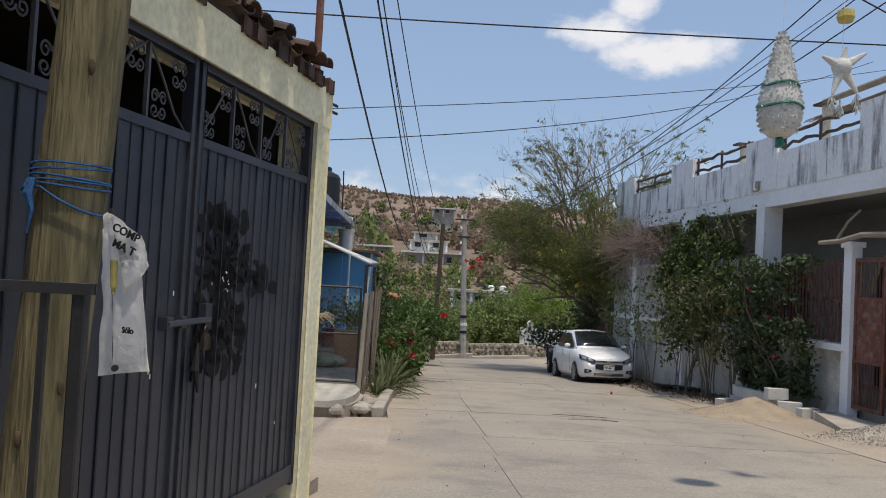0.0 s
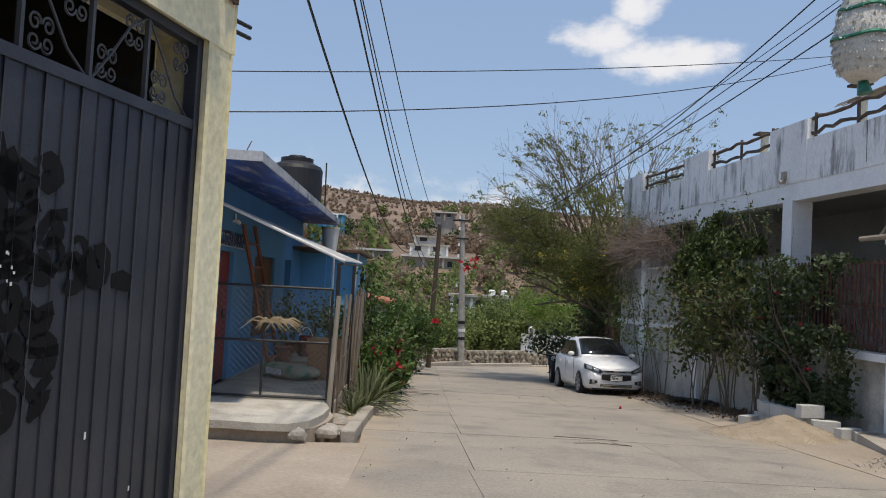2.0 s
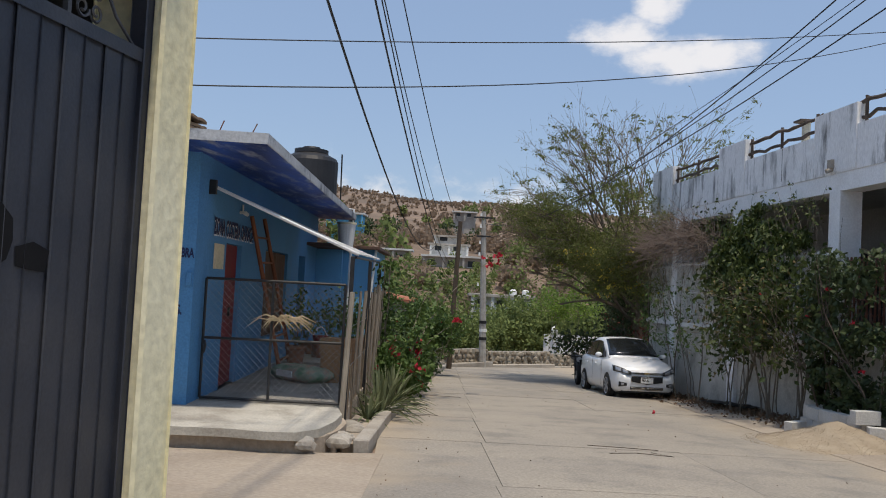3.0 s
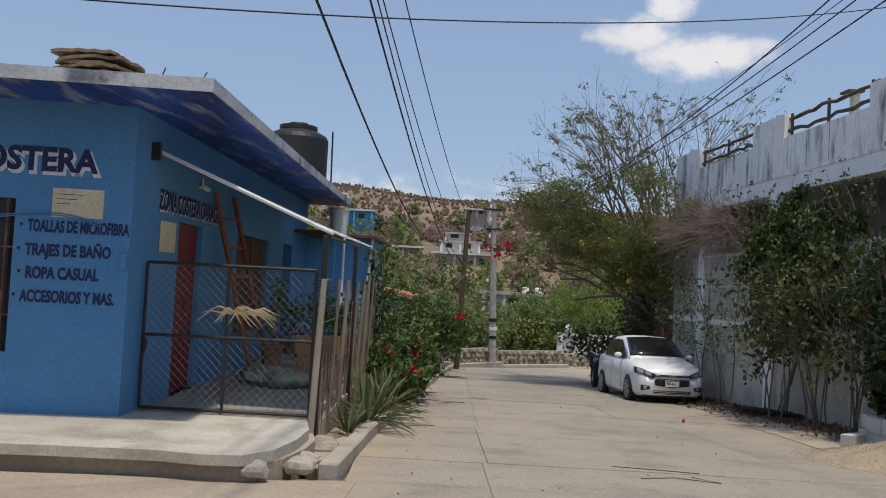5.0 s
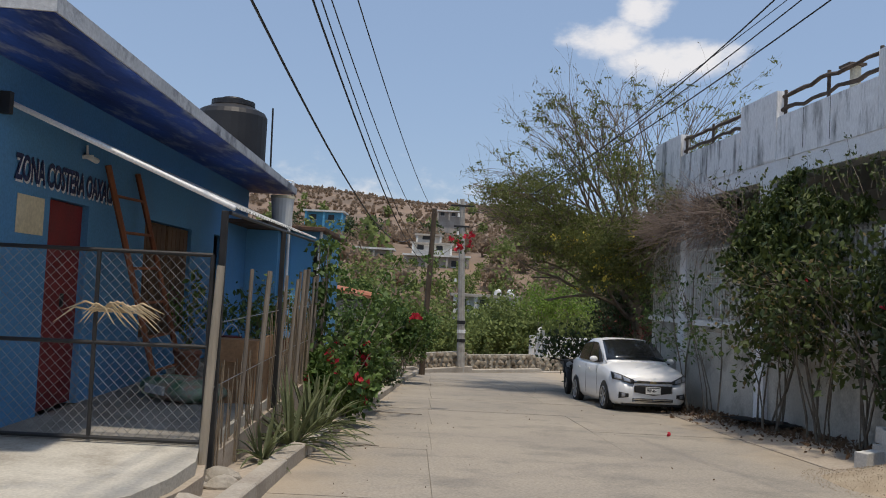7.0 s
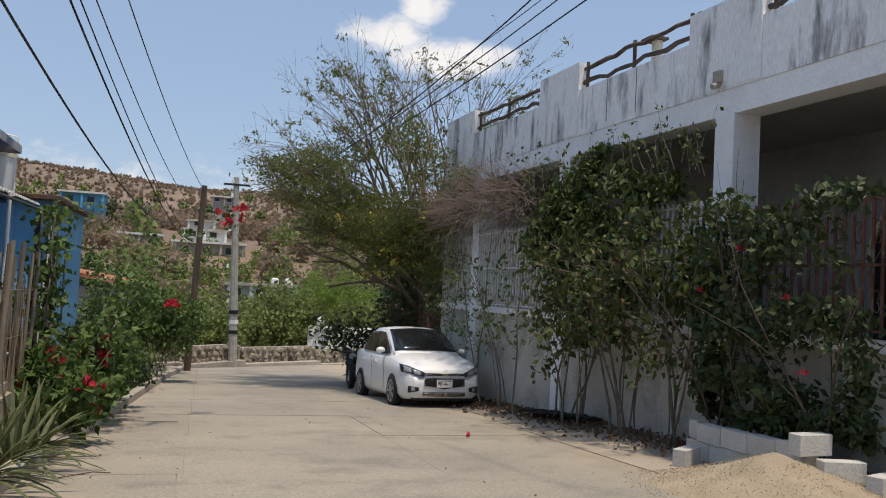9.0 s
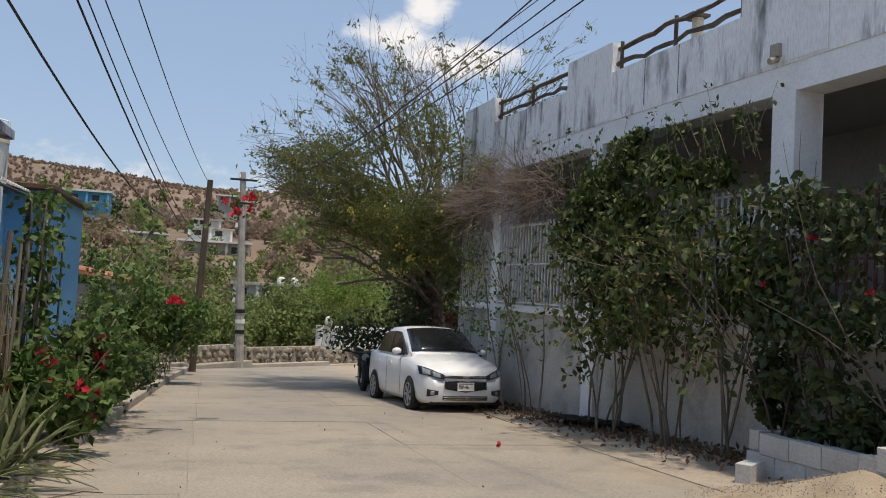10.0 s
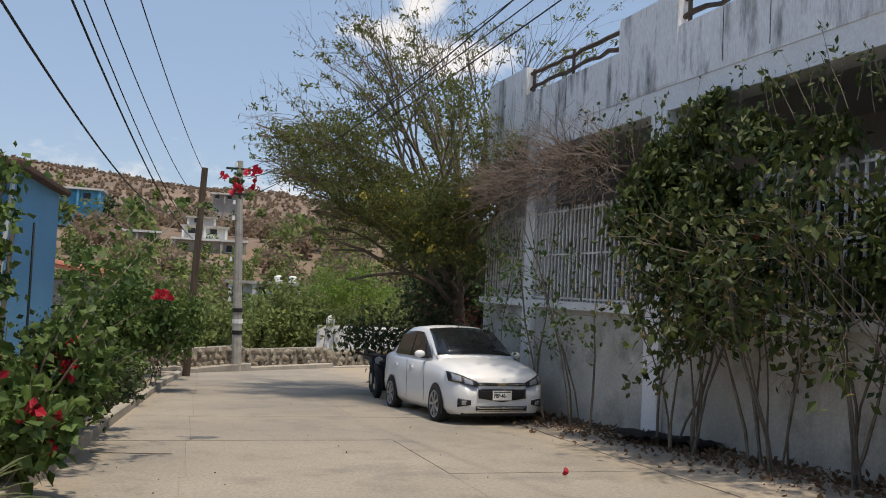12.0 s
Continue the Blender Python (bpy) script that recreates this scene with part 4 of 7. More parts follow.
prism(c, [(-0.62, 11.8), (kerb_x(20) - 0.15, 20), (kerb_x(30) - 0.15, 30), (kerb_x(36.4) - 0.15, 36.4), (-3.5, 36.4), (-3.5, 22.3), (-1.06, 22.3), (-0.9, 12.3)], lambda a, b: gz(b) - 0.6, lambda a, b: gz(b) + 0.075)
solo("planting_strip", c, DIRT, "dry earth planting strip behind the kerb", "earth", kind="structure")

# Thin overlay on the slab; the awning's shade is put into its darker cement.
c = B()
prism(c, [(-2.7, 13.16), (-1.02, 13.16), (-1.1, 22.2), (-2.78, 22.2)], -0.43, -0.412)
solo("porch_floor", c, surf("shaded_cement", (0.24, 0.225, 0.20), (0.33, 0.31, 0.275), 1.5, 0.85, 0.3, 40, stain=(0.10, 0.09, 0.08), stain_scale=2), "worn grey cement floor of the porch, darkened for awning shade", "floor", kind="structure")

# rubble beside the slab
STONE = surf("rubble_stone", (0.30, 0.27, 0.22), (0.46, 0.42, 0.36), 5, 0.95, 0.7, 25, rand=0.7, stain=(0.18, 0.15, 0.12), stain_scale=6)


def rock(at, size, seed, mat=STONE):
    r = random.Random(seed)
    b_ = B()
    bmesh.ops.create_icosphere(b_, subdivisions=2, radius=0.5)
    for v in b_.verts:
        k = 1 + 0.35 * noise.noise(v.co * 2.3 + Vector((seed * 1.7, 0, 0)))
        v.co = Vector((v.co.x * size[0], v.co.y * size[1], max(-0.3, v.co.z) * size[2])) * k
    bmesh.ops.transform(b_, matrix=pose(at[0], at[1], at[2], 0, 0, r.uniform(0, 180)), verts=b_.verts)
    return b_


for k in range(16):
    x, y = rng.uniform(-1.15, -0.68), rng.uniform(11.35, 13.4)
    s_ = rng.uniform(0.06, 0.24)
    solo("rubble_stone", rock((x, y, gz(y) + 0.1), (s_ * 1.3, s_, s_ * 0.8), k), STONE, "broken piece of pale rubble beside the slab", "stone", "rubble beside the slab")

# ---- white house: grilles, door, rails, roof things ----
WHITEIRON = surf("white_painted_iron", (0.76, 0.75, 0.71), (0.84, 0.83, 0.80), 5, 0.6, 0.2, 60, stain=(0.30, 0.15, 0.09), stain_scale=7, stain_amount=0.5)
LOG = surf("dark_branch_wood", (0.06, 0.045, 0.035), (0.13, 0.10, 0.08), 5, 0.9, 0.7, 30)
CREAMPOST = surf("cream_post", (0.55, 0.50, 0.38), (0.66, 0.61, 0.48), 3, 0.85, 0.3, 30, stain=(0.25, 0.21, 0.15), stain_scale=4)
BAMBOO = surf("grey_cane", (0.22, 0.18, 0.13), (0.36, 0.30, 0.23), 6, 0.8, 0.3, 40, island=0.5)


def rtube(bm, pts, r, n=6):
    return ring_tube(bm, [RM @ Vector(p) for p in pts], r, n)


def grille(y0, y1, z0, z1, mat, label, out=-0.10):
    g = thing("window_grille", RM @ Vector(((ry(y0) + ry(y1)) / 2, out, z0)), label, "grille", "grilles of the white house")
    n = int((y1 - y0) / 0.115)
    for k in range(n + 1):
        x = ry(y0) + (ry(y1) - ry(y0)) * k / n
        part("bar", rbox(B(), x - 0.014, x + 0.014, out - 0.012, out + 0.012, z0, z1), mat, g)
    for z in (z0 + 0.06, (z0 + z1) / 2, z1 - 0.06):
        part("cross_bar", rbox(B(), ry(y0), ry(y1), out - 0.012, out + 0.012, z - 0.014, z + 0.014), mat, g)
    for k in range(0, n, 2):
        x = ry(y0) + (ry(y1) - ry(y0)) * (k + 0.5) / n
        for z in ((z0 * 0.75 + z1 * 0.25), (z0 * 0.27 + z1 * 0.73)):
            for sg in (1, -1):
                c = B()
                rtube(c, [(x + 0.042 * math.cos(t) * (1 - t / 9), out, z + sg * (0.06 + 0.05 * math.sin(t))) for t in [0.5 * i for i in range(11)]], 0.006, 4)
                part("scroll", c, mat, g)
    return g


grille(25.45, 27.1, 0.52, 2.0, WHITEIRON, "white painted iron window grille with scrolls", -0.02)
grille(21.55, 25.0, 0.52, 2.05, WHITEIRON, "white painted iron window grille behind twigs", 0.015)
grille(17.5, 21.15, 0.52, 2.1, WHITEIRON, "white painted iron grille behind the climbing vine", 0.015)
grille(14.35, 17.1, 0.55, 1.98, RUST, "rusty red iron window grille")
# rusty door with a post beside it
c = B()
rbox(c, ry(14.12), ry(14.34), -0.2, -0.02, -1.0, 2.2, 0.008)
rbox(c, ry(14.08), ry(14.38), -0.24, 0.02, 2.2, 2.28, 0.008)
part("door_post", c, WHITEWALL, house)
d = thing("iron_door", RM @ Vector((ry(13.7), -0.1, -0.55)), "rusty iron bar door with solid middle panel", "door")
for a, b, za, zb in ((13.28, 13.34, -0.52, 2.0), (14.06, 14.12, -0.52, 2.0), (13.34, 14.06, -0.52, -0.46), (13.34, 14.06, 1.94, 2.0), (13.34, 14.06, 0.9, 0.95), (13.34, 14.06, 0.25, 0.3)):
    part("frame_bar", rbox(B(), ry(a), ry(b), -0.13, -0.09, za, zb, 0.004), RUST, d)
part("panel", rbox(B(), ry(13.34), ry(14.06), -0.115, -0.105, 0.3, 1.35), RUST, d)
for k in range(9):
    x = ry(13.38) + k * 0.08
    part("bar", rbox(B(), x, x + 0.014, -0.118, -0.104, -0.46, 0.25), RUST, d)
    part("bar", rbox(B(), x, x + 0.014, -0.118, -0.104, 1.35, 1.94), RUST, d)
# black sheets on the inner wall, painted dark for the shaded arched openings
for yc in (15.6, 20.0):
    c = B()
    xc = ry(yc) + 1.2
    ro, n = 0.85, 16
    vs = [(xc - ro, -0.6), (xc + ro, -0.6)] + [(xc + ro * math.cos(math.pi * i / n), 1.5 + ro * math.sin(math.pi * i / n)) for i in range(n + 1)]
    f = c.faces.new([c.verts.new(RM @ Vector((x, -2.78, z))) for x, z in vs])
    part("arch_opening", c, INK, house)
    c = B()
    rtube(c, [(xc + (ro + 0.05) * math.cos(math.pi * i / n), -2.76, 1.5 + (ro + 0.05) * math.sin(math.pi * i / n)) for i in range(n + 1)], 0.05, 6)
    part("arch_trim", c, CREAM, house)
# drain spouts
for y in (17.42, 12.9):
    c = B()
    rbox(c, ry(y) - 0.06, ry(y) + 0.06, 0.0, 0.10, 3.55, 3.68, 0.01)
    rtube(c, [(ry(y), 0.02, 3.54), (ry(y), 0.16, 3.48)], 0.04, 8)
    part("drain_spout", c, KERB, house)
# dark vertical joints on the parapet
for y in (14.9, 19.3, 20.1, 24.0):
    c = B()
    rbox(c, ry(y), ry(y) + 0.012, 0.03, 0.038, 3.52, 4.19)
    part("joint", c, IRON, house)
# branch rails between the piers
rng = random.Random(31)
for y0, y1 in ((8.0, 12.6), (13.95, 16.65), (18.1, 20.95), (22.45, 25.45)):
    rail_ = thing("branch_rail", RM @ Vector((ry((y0 + y1) / 2), -0.05, 4.2)), "handrail of dark crooked branches on the parapet", "rail", "branch rails on the parapet")
    for z in (4.33, 4.58):
        c = B()
        m = 12
        rtube(c, [(ry(y0 - 0.12) + (ry(y1 + 0.12) - ry(y0 - 0.12)) * i / m, -0.06 + rng.uniform(-0.02, 0.02), z + rng.uniform(-0.035, 0.035)) for i in range(m + 1)], [0.034 + rng.uniform(-0.006, 0.006) for i in range(m + 1)], 8)
        part("branch", c, LOG, rail_)
    for q in ((y0 + 0.06), (y0 + y1) / 2, y1 - 0.06):
        part("post", rtube(B(), [(ry(q), -0.06, 4.15), (ry(q), -0.06, 4.66)], 0.03, 7), LOG, rail_)
# roof posts, beams and cane bundle
for y, off, z1 in ((20.2, -0.9, 4.95), (16.4, -0.8, 5.15), (12.2, -0.8, 5.15), (15.0, -3.0, 5.2)):
    p = thing("roof_post", RM @ Vector((ry(y), off, 3.5)), "round cream concrete post on the roof", "post", "roof posts")
    part("shaft", rtube(B(), [(ry(y), off, 3.48), (ry(y), off, z1)], 0.085, 14), CREAMPOST, p)
    part("cap_board", rbox(B(), ry(y) - 0.16, ry(y) + 0.16, off - 0.10, off + 0.2, z1, z1 + 0.035, 0.004), LOG, p)
c = B()
rtube(c, [(ry(16.5), -0.8, 5.24), (ry(11.0), -0.85, 5.28)], [0.06, 0.07], 9)
solo("roof_beam", c, BAMBOO, "grey round log resting on the roof posts", "log")
c = B()
for k in range(16):
    z = 5.0 + 0.02 * rng.uniform(-2, 3)
    rtube(c, [(ry(17.2) + rng.uniform(-0.5, 0.3), -0.95 + rng.uniform(-0.1, 0.1), z), (ry(13.0) + rng.uniform(-0.5, 0.3), -0.9 + rng.uniform(-0.1, 0.1), z + rng.uniform(0, 0.05))], 0.012, 4)
solo("cane_bundle", c, BAMBOO, "bundle of thin grey canes on the roof", "canes")
c = B()
rtube(c, [(ry(12.9), 0.1, 2.34), (ry(13.5), 0.2, 2.36), (ry(14.1), 0.22, 2.28), (ry(14.5), 0.35, 2.26)], [0.05, 0.05, 0.045, 0.04], 8)
rtube(c, [(ry(14.2), 0.22, 2.29), (ry(14.0), 0.15, 2.6), (ry(13.8), 0.05, 2.8)], [0.03, 0.025, 0.02], 6)
solo("log_bracket", c, BAMBOO, "pale crooked log resting above the iron door", "log")

# ---- car ----
CARM = Matrix.Translation((5.25, 23.25, gz(23.25) - 0.03)) @ pose(0, 0, 0, 0, 0, 94.0) @ pose(0, 0, 0, 0, 3.3, 0) @ Matrix.Diagonal((1.0, 0.97, 1.0, 1.0))   # local x to the rear
PAINT = surf("white_car_paint", (0.80, 0.81, 0.82), (0.83, 0.84, 0.85), 1.0, 0.22, 0.0, 30, spec=0.6, fine_amount=0.05)
GLASSC = surf("dark_car_glass", (0.012, 0.014, 0.016), (0.02, 0.022, 0.025), 1.0, 0.06, 0.0, 30, spec=0.8, fine_amount=0.0)
TRIM = surf("black_trim", (0.012, 0.012, 0.013), (0.02, 0.02, 0.021), 4.0, 0.5, 0.1, 60)
RUBBER = surf("tyre_rubber", (0.015, 0.015, 0.015), (0.03, 0.028, 0.026), 5.0, 0.9, 0.4, 60)
ALLOY = surf("alloy_rim", (0.45, 0.45, 0.46), (0.55, 0.55, 0.56), 4.0, 0.35, 0.0, 40, metal=0.8)
LENS = surf("headlamp_lens", (0.30, 0.31, 0.33), (0.45, 0.46, 0.48), 14.0, 0.12, 0.0, 60, metal=0.5, spec=0.8)
CHROME = surf("chrome", (0.65, 0.65, 0.66), (0.7, 0.7, 0.71), 4.0, 0.12, 0.0, 40, metal=1.0)
car = thing("car", CARM @ Vector((2, 0, 0)), "white small sedan parked close to the wall", "car")


def loft(sections, mat, name, parent, smooth=True, label=""):
    """Skin over sections of equal point count, each given for the left half and mirrored."""
    bm = B()
    rings = []
    for x, prof in sections:
        pts = [(x, y, z) for y, z in prof] + [(x, -y, z) for y, z in prof[-2:0:-1]]
        rings.append([bm.verts.new(CARM @ Vector(p)) for p in pts])
    n = len(rings[0])
    for a, b in zip(rings, rings[1:]):
        for k in range(n):
            bm.faces.new((a[k], a[(k + 1) % n], b[(k + 1) % n], b[k]))
    bm.faces.new(rings[0][::-1])
    bm.faces.new(rings[-1])
    bmesh.ops.recalc_face_normals(bm, faces=bm.faces)
    return part(name, bm, mat, parent, label, smooth)


def hullsec(x, w, bot, belt, top, crown=0.02):
    return (x, [(0, bot), (w * 0.86, bot), (w * 0.97, bot + 0.09), (w, 0.45), (w * 0.995, 0.62), (w * 0.965, belt - 0.05), (w * 0.90, belt), (w * 0.72, top), (w * 0.35, top + crown * 0.8), (0, top + crown)])


body = loft([hullsec(-0.02, 0.40, 0.30, 0.60, 0.63), hullsec(0.0, 0.55, 0.25, 0.635, 0.675), hullsec(0.04, 0.665, 0.21, 0.68, 0.73), hullsec(0.10, 0.725, 0.19, 0.73, 0.785), hullsec(0.20, 0.77, 0.18, 0.785, 0.84), hullsec(0.34, 0.798, 0.17, 0.835, 0.89), hullsec(0.55, 0.81, 0.17, 0.875, 0.935),
             hullsec(0.8, 0.812, 0.17, 0.91, 0.975), hullsec(1.08, 0.81, 0.17, 0.93, 0.995), hullsec(1.6, 0.81, 0.17, 0.945, 0.975), hullsec(2.4, 0.81, 0.17, 0.965, 0.99), hullsec(3.1, 0.80, 0.17, 0.985, 1.01),
             hullsec(3.5, 0.78, 0.19, 1.0, 1.04), hullsec(3.85, 0.73, 0.24, 0.98, 1.03), hullsec(3.98, 0.64, 0.32, 0.9, 0.96)], PAINT, "body", car)


def cabsec(x, wb, wr, zr):
    zb = 0.95
    return (x, [(0, zb - 0.05), (wb, zb - 0.05), (wb, zb), (wb + (wr - wb) * 0.55, zb + (zr - zb) * 0.55), (wr + 0.035, zr - 0.06), (wr - 0.02, zr - 0.012), (wr * 0.6, zr + 0.012), (0, zr + 0.022)])


CAB = [cabsec(0.98, 0.70, 0.66, 0.985), cabsec(1.25, 0.73, 0.63, 1.17), cabsec(1.55, 0.74, 0.60, 1.345), cabsec(1.78, 0.74, 0.57, 1.445), cabsec(2.2, 0.74, 0.56, 1.495), cabsec(2.7, 0.74, 0.55, 1.485), cabsec(3.05, 0.73, 0.54, 1.42), cabsec(3.4, 0.71, 0.56, 1.22), cabsec(3.7, 0.68, 0.60, 1.03)]
loft(CAB, PAINT, "cabin", car)


def panel(name, pts, mat, lift, parent, label=""):
    """A thin pane through corner points in the car's frame, lifted off the body."""
    bm = B()
    q = [Vector(p) for p in pts]
    cen = sum(q, Vector()) / len(q)
    nrm = (q[1] - q[0]).cross(q[2] - q[0]).normalized()
    if nrm.dot(cen - Vector((2.1, 0, 0.6))) < 0:
        nrm = -nrm
    a = [bm.verts.new(CARM @ (p + nrm * lift)) for p in q]
    b = [bm.verts.new(CARM @ (p - nrm * 0.02)) for p in q]
    n = len(q)
    bm.faces.new(a)
    bm.faces.new(b[::-1])
    for k in range(n):
        bm.faces.new((a[k], b[k], b[(k + 1) % n], a[(k + 1) % n]))
    bmesh.ops.recalc_face_normals(bm, faces=bm.faces)
    return part(name, bm, mat, parent, label)


# windscreen in strips that follow its bow
bm = B()
cx_ = [c[0] for c in CAB]
cz_ = [c[1][-1][1] for c in CAB]
rows = []
for x, w in ((1.03, 0.66), (1.15, 0.645), (1.25, 0.63), (1.4, 0.61), (1.55, 0.59), (1.66, 0.575), (1.76, 0.56)):
    rows.append([bm.verts.new(CARM @ Vector((x - 0.012 + 0.05 * abs(v) ** 3, v * w, float(np.interp(x, cx_, cz_)) + 0.016 - 0.035 * v * v))) for v in (-1, -0.66, -0.33, 0, 0.33, 0.66, 1)])
fs = [bm.faces.new((a[k], a[k + 1], b[k + 1], b[k])) for a, b in zip(rows, rows[1:]) for k in range(6)]
bmesh.ops.recalc_face_normals(bm, faces=bm.faces)
bmesh.ops.solidify(bm, geom=fs, thickness=0.006)
part("windscreen", bm, GLASSC, car, "dark windscreen", True)
for sy in (1, -1):
    panel("side_window", [(1.42, sy * 0.735, 0.985), (2.18, sy * 0.745, 0.985), (2.18, sy * 0.615, 1.40), (1.90, sy * 0.625, 1.385), (1.72, sy * 0.645, 1.30)], GLASSC, 0.012, car)
    panel("side_window", [(2.24, sy * 0.745, 0.985), (3.12, sy * 0.735, 1.0), (3.0, sy * 0.625, 1.33), (2.75, sy * 0.605, 1.39), (2.24, sy * 0.61, 1.40)], GLASSC, 0.012, car)
    panel("side_window", [(1.16, sy * 0.725, 0.975), (1.38, sy * 0.735, 0.985), (1.62, sy * 0.655, 1.25)], TRIM, 0.010, car)
    bm = B()
    bmesh.ops.create_uvsphere(bm, u_segments=12, v_segments=8, radius=1.0, matrix=CARM @ pose(1.36, sy * 0.87, 1.03) @ Matrix.Diagonal((0.065, 0.095, 0.065, 1)))
    mir = part("mirror", bm, PAINT, car, "", True)
    part("mirror_foot", box(B(), (1.32, min(sy * 0.72, sy * 0.86), 0.965), (1.42, max(sy * 0.72, sy * 0.86), 0.99), CARM, 0.004), TRIM, mir)
    # wheels
    for xw in (0.72, 3.12):
        bm = B()
        prof = [(0.0, 0.20), (0.0, 0.275), (0.025, 0.292), (0.15, 0.292), (0.175, 0.275), (0.175, 0.2)]
        n = 28
        rings = [[bm.verts.new(CARM @ Vector((xw + r * math.cos(2 * math.pi * k / n), sy * (0.655 + y), 0.29 + r * math.sin(2 * math.pi * k / n)))) for k in range(n)] for y, r in prof]
        for a, b in zip(rings, rings[1:]):
            for k in range(n):
                bm.faces.new((a[k], a[(k + 1) % n], b[(k + 1) % n], b[k]))
        bm.faces.new(rings[0])
        bmesh.ops.recalc_face_normals(bm, faces=bm.faces)
        wh = part("wheel", bm, RUBBER, car, "", True)
        bm = B()
        ring_tube(bm, [CARM @ Vector((xw, sy * 0.80, 0.29)), CARM @ Vector((xw, sy * 0.816, 0.29))], 0.205, 24)
        part("rim", bm, TRIM, wh)
        for q in range(7):
            a = 2 * math.pi * q / 7
            bm = B()
            box(bm, (0.02, -0.018, 0), (0.2, 0.018, 0.028), CARM @ pose(xw, sy * 0.806, 0.29) @ pose(0, 0, 0, -90 * sy, 0, 0) @ pose(0, 0, 0, 0, 0, math.degrees(a)), 0.004)
            part("spoke", bm, ALLOY, wh)
        bm = B()
        n = 26
        rtb = [CARM @ Vector((xw + 0.2 * math.cos(2 * math.pi * k / n), sy * 0.823, 0.29 + 0.2 * math.sin(2 * math.pi * k / n))) for k in range(n + 1)]
        ring_tube(bm, rtb, 0.012, 5)
        part("rim_ring", bm, ALLOY, wh)
        bm = B()
        nn = 16
        arch = [(xw + 0.325 * math.cos(math.pi * k / nn), 0.29 + 0.325 * math.sin(math.pi * k / nn)) for k in range(nn + 1)] + [(xw - 0.325, 0.17), (xw + 0.325, 0.17)]
        bm.faces.new([bm.verts.new(CARM @ Vector((x, sy * (0.8125), z))) for x, z in arch])
        part("wheel_arch", bm, TRIM, car)
    part("door_line", box(B(), (1.30, sy * 0.8105 - 0.002, 0.28), (1.306, sy * 0.8105 + 0.002, 0.9), CARM), TRIM, car)
    part("door_line", box(B(), (2.22, sy * 0.8105 - 0.002, 0.28), (2.226, sy * 0.8105 + 0.002, 0.92), CARM), TRIM, car)
    for xh in (2.05, 2.95):
        part("door_handle", box(B(), (xh - 0.09, sy * 0.79 - 0.02, 0.80), (xh + 0.06, sy * 0.79 + 0.02, 0.83), CARM, 0.006), PAINT, car)
# lamps, grilles and trim that follow the rounded front
HULL = BVHTree.FromPolygons([CARM.inverted() @ (v.co + BASE[body]) for v in body.data.vertices], [tuple(p.vertices) for p in body.data.polygons])


def front_patch(name, inner, outer, mat, parent, lift, label="", nu=8, nv=4):
    """A plate on the nose between two upright edges, each (y, low z, high z), bowed with the body."""
    bm = B()
    grid = []
    for i in range(nu + 1):
        u = i / nu
        row = []
        for k in range(nv + 1):
            y = inner[0] + (outer[0] - inner[0]) * u
            lo, hi = inner[1] + (outer[1] - inner[1]) * u, inner[2] + (outer[2] - inner[2]) * u
            z = lo + (hi - lo) * k / nv
            hit = HULL.ray_cast(Vector((-1, y, z)), Vector((1, 0, 0)))
            p, nrm = (hit[0], hit[1]) if hit[0] else HULL.find_nearest(Vector((0.1, y, z)))[:2]
            if nrm.x > 0:
                nrm = -nrm
            row.append(bm.verts.new(CARM @ (p + nrm * lift)))
        grid.append(row)
    fs = [bm.faces.new((grid[i][k], grid[i + 1][k], grid[i + 1][k + 1], grid[i][k + 1])) for i in range(nu) for k in range(nv)]
    bmesh.ops.recalc_face_normals(bm, faces=bm.faces)
    bmesh.ops.solidify(bm, geom=fs, thickness=0.012)
    bmesh.ops.recalc_face_normals(bm, faces=bm.faces)
    return part(name, bm, mat, parent, label, True)


for sy in (1, -1):
    hl = front_patch("headlight", (sy * 0.40, 0.595, 0.665), (sy * 0.765, 0.665, 0.80), TRIM, car, 0.010, "swept headlight in a dark housing")
    front_patch("lens", (sy * 0.47, 0.615, 0.672), (sy * 0.60, 0.635, 0.715), LENS, hl, 0.016)
    front_patch("lens", (sy * 0.63, 0.648, 0.73), (sy * 0.735, 0.675, 0.775), LENS, hl, 0.016)
    fg = front_patch("fog_lamp", (sy * 0.50, 0.335, 0.40), (sy * 0.68, 0.30, 0.425), TRIM, car, 0.008, "fog lamp in a black surround")
    front_patch("lens", (sy * 0.565, 0.33, 0.395), (sy * 0.635, 0.33, 0.395), LENS, fg, 0.016, "", 4, 4)
    front_patch("grille", (0.0, 0.375, 0.555), (sy * 0.385, 0.43, 0.555), TRIM, car, 0.008, "black grille opening")
    front_patch("chrome_strip", (0.0, 0.556, 0.57), (sy * 0.395, 0.556, 0.57), CHROME, car, 0.014)
    front_patch("chrome_strip", (sy * 0.385, 0.415, 0.57), (sy * 0.40, 0.43, 0.57), CHROME, car, 0.014)
    front_patch("grille", (0.0, 0.61, 0.65), (sy * 0.41, 0.615, 0.655), TRIM, car, 0.008, "slim black upper grille")
    front_patch("chrome_strip", (0.0, 0.622, 0.634), (sy * 0.40, 0.628, 0.64), CHROME, car, 0.016)
    front_patch("grille", (0.0, 0.245, 0.315), (sy * 0.42, 0.25, 0.315), TRIM, car, 0.008, "low black air intake")
    for z in (0.263, 0.296):
        front_patch("chrome_strip", (0.0, z - 0.006, z + 0.006), (sy * 0.41, z - 0.006, z + 0.006), CHROME, car, 0.016)
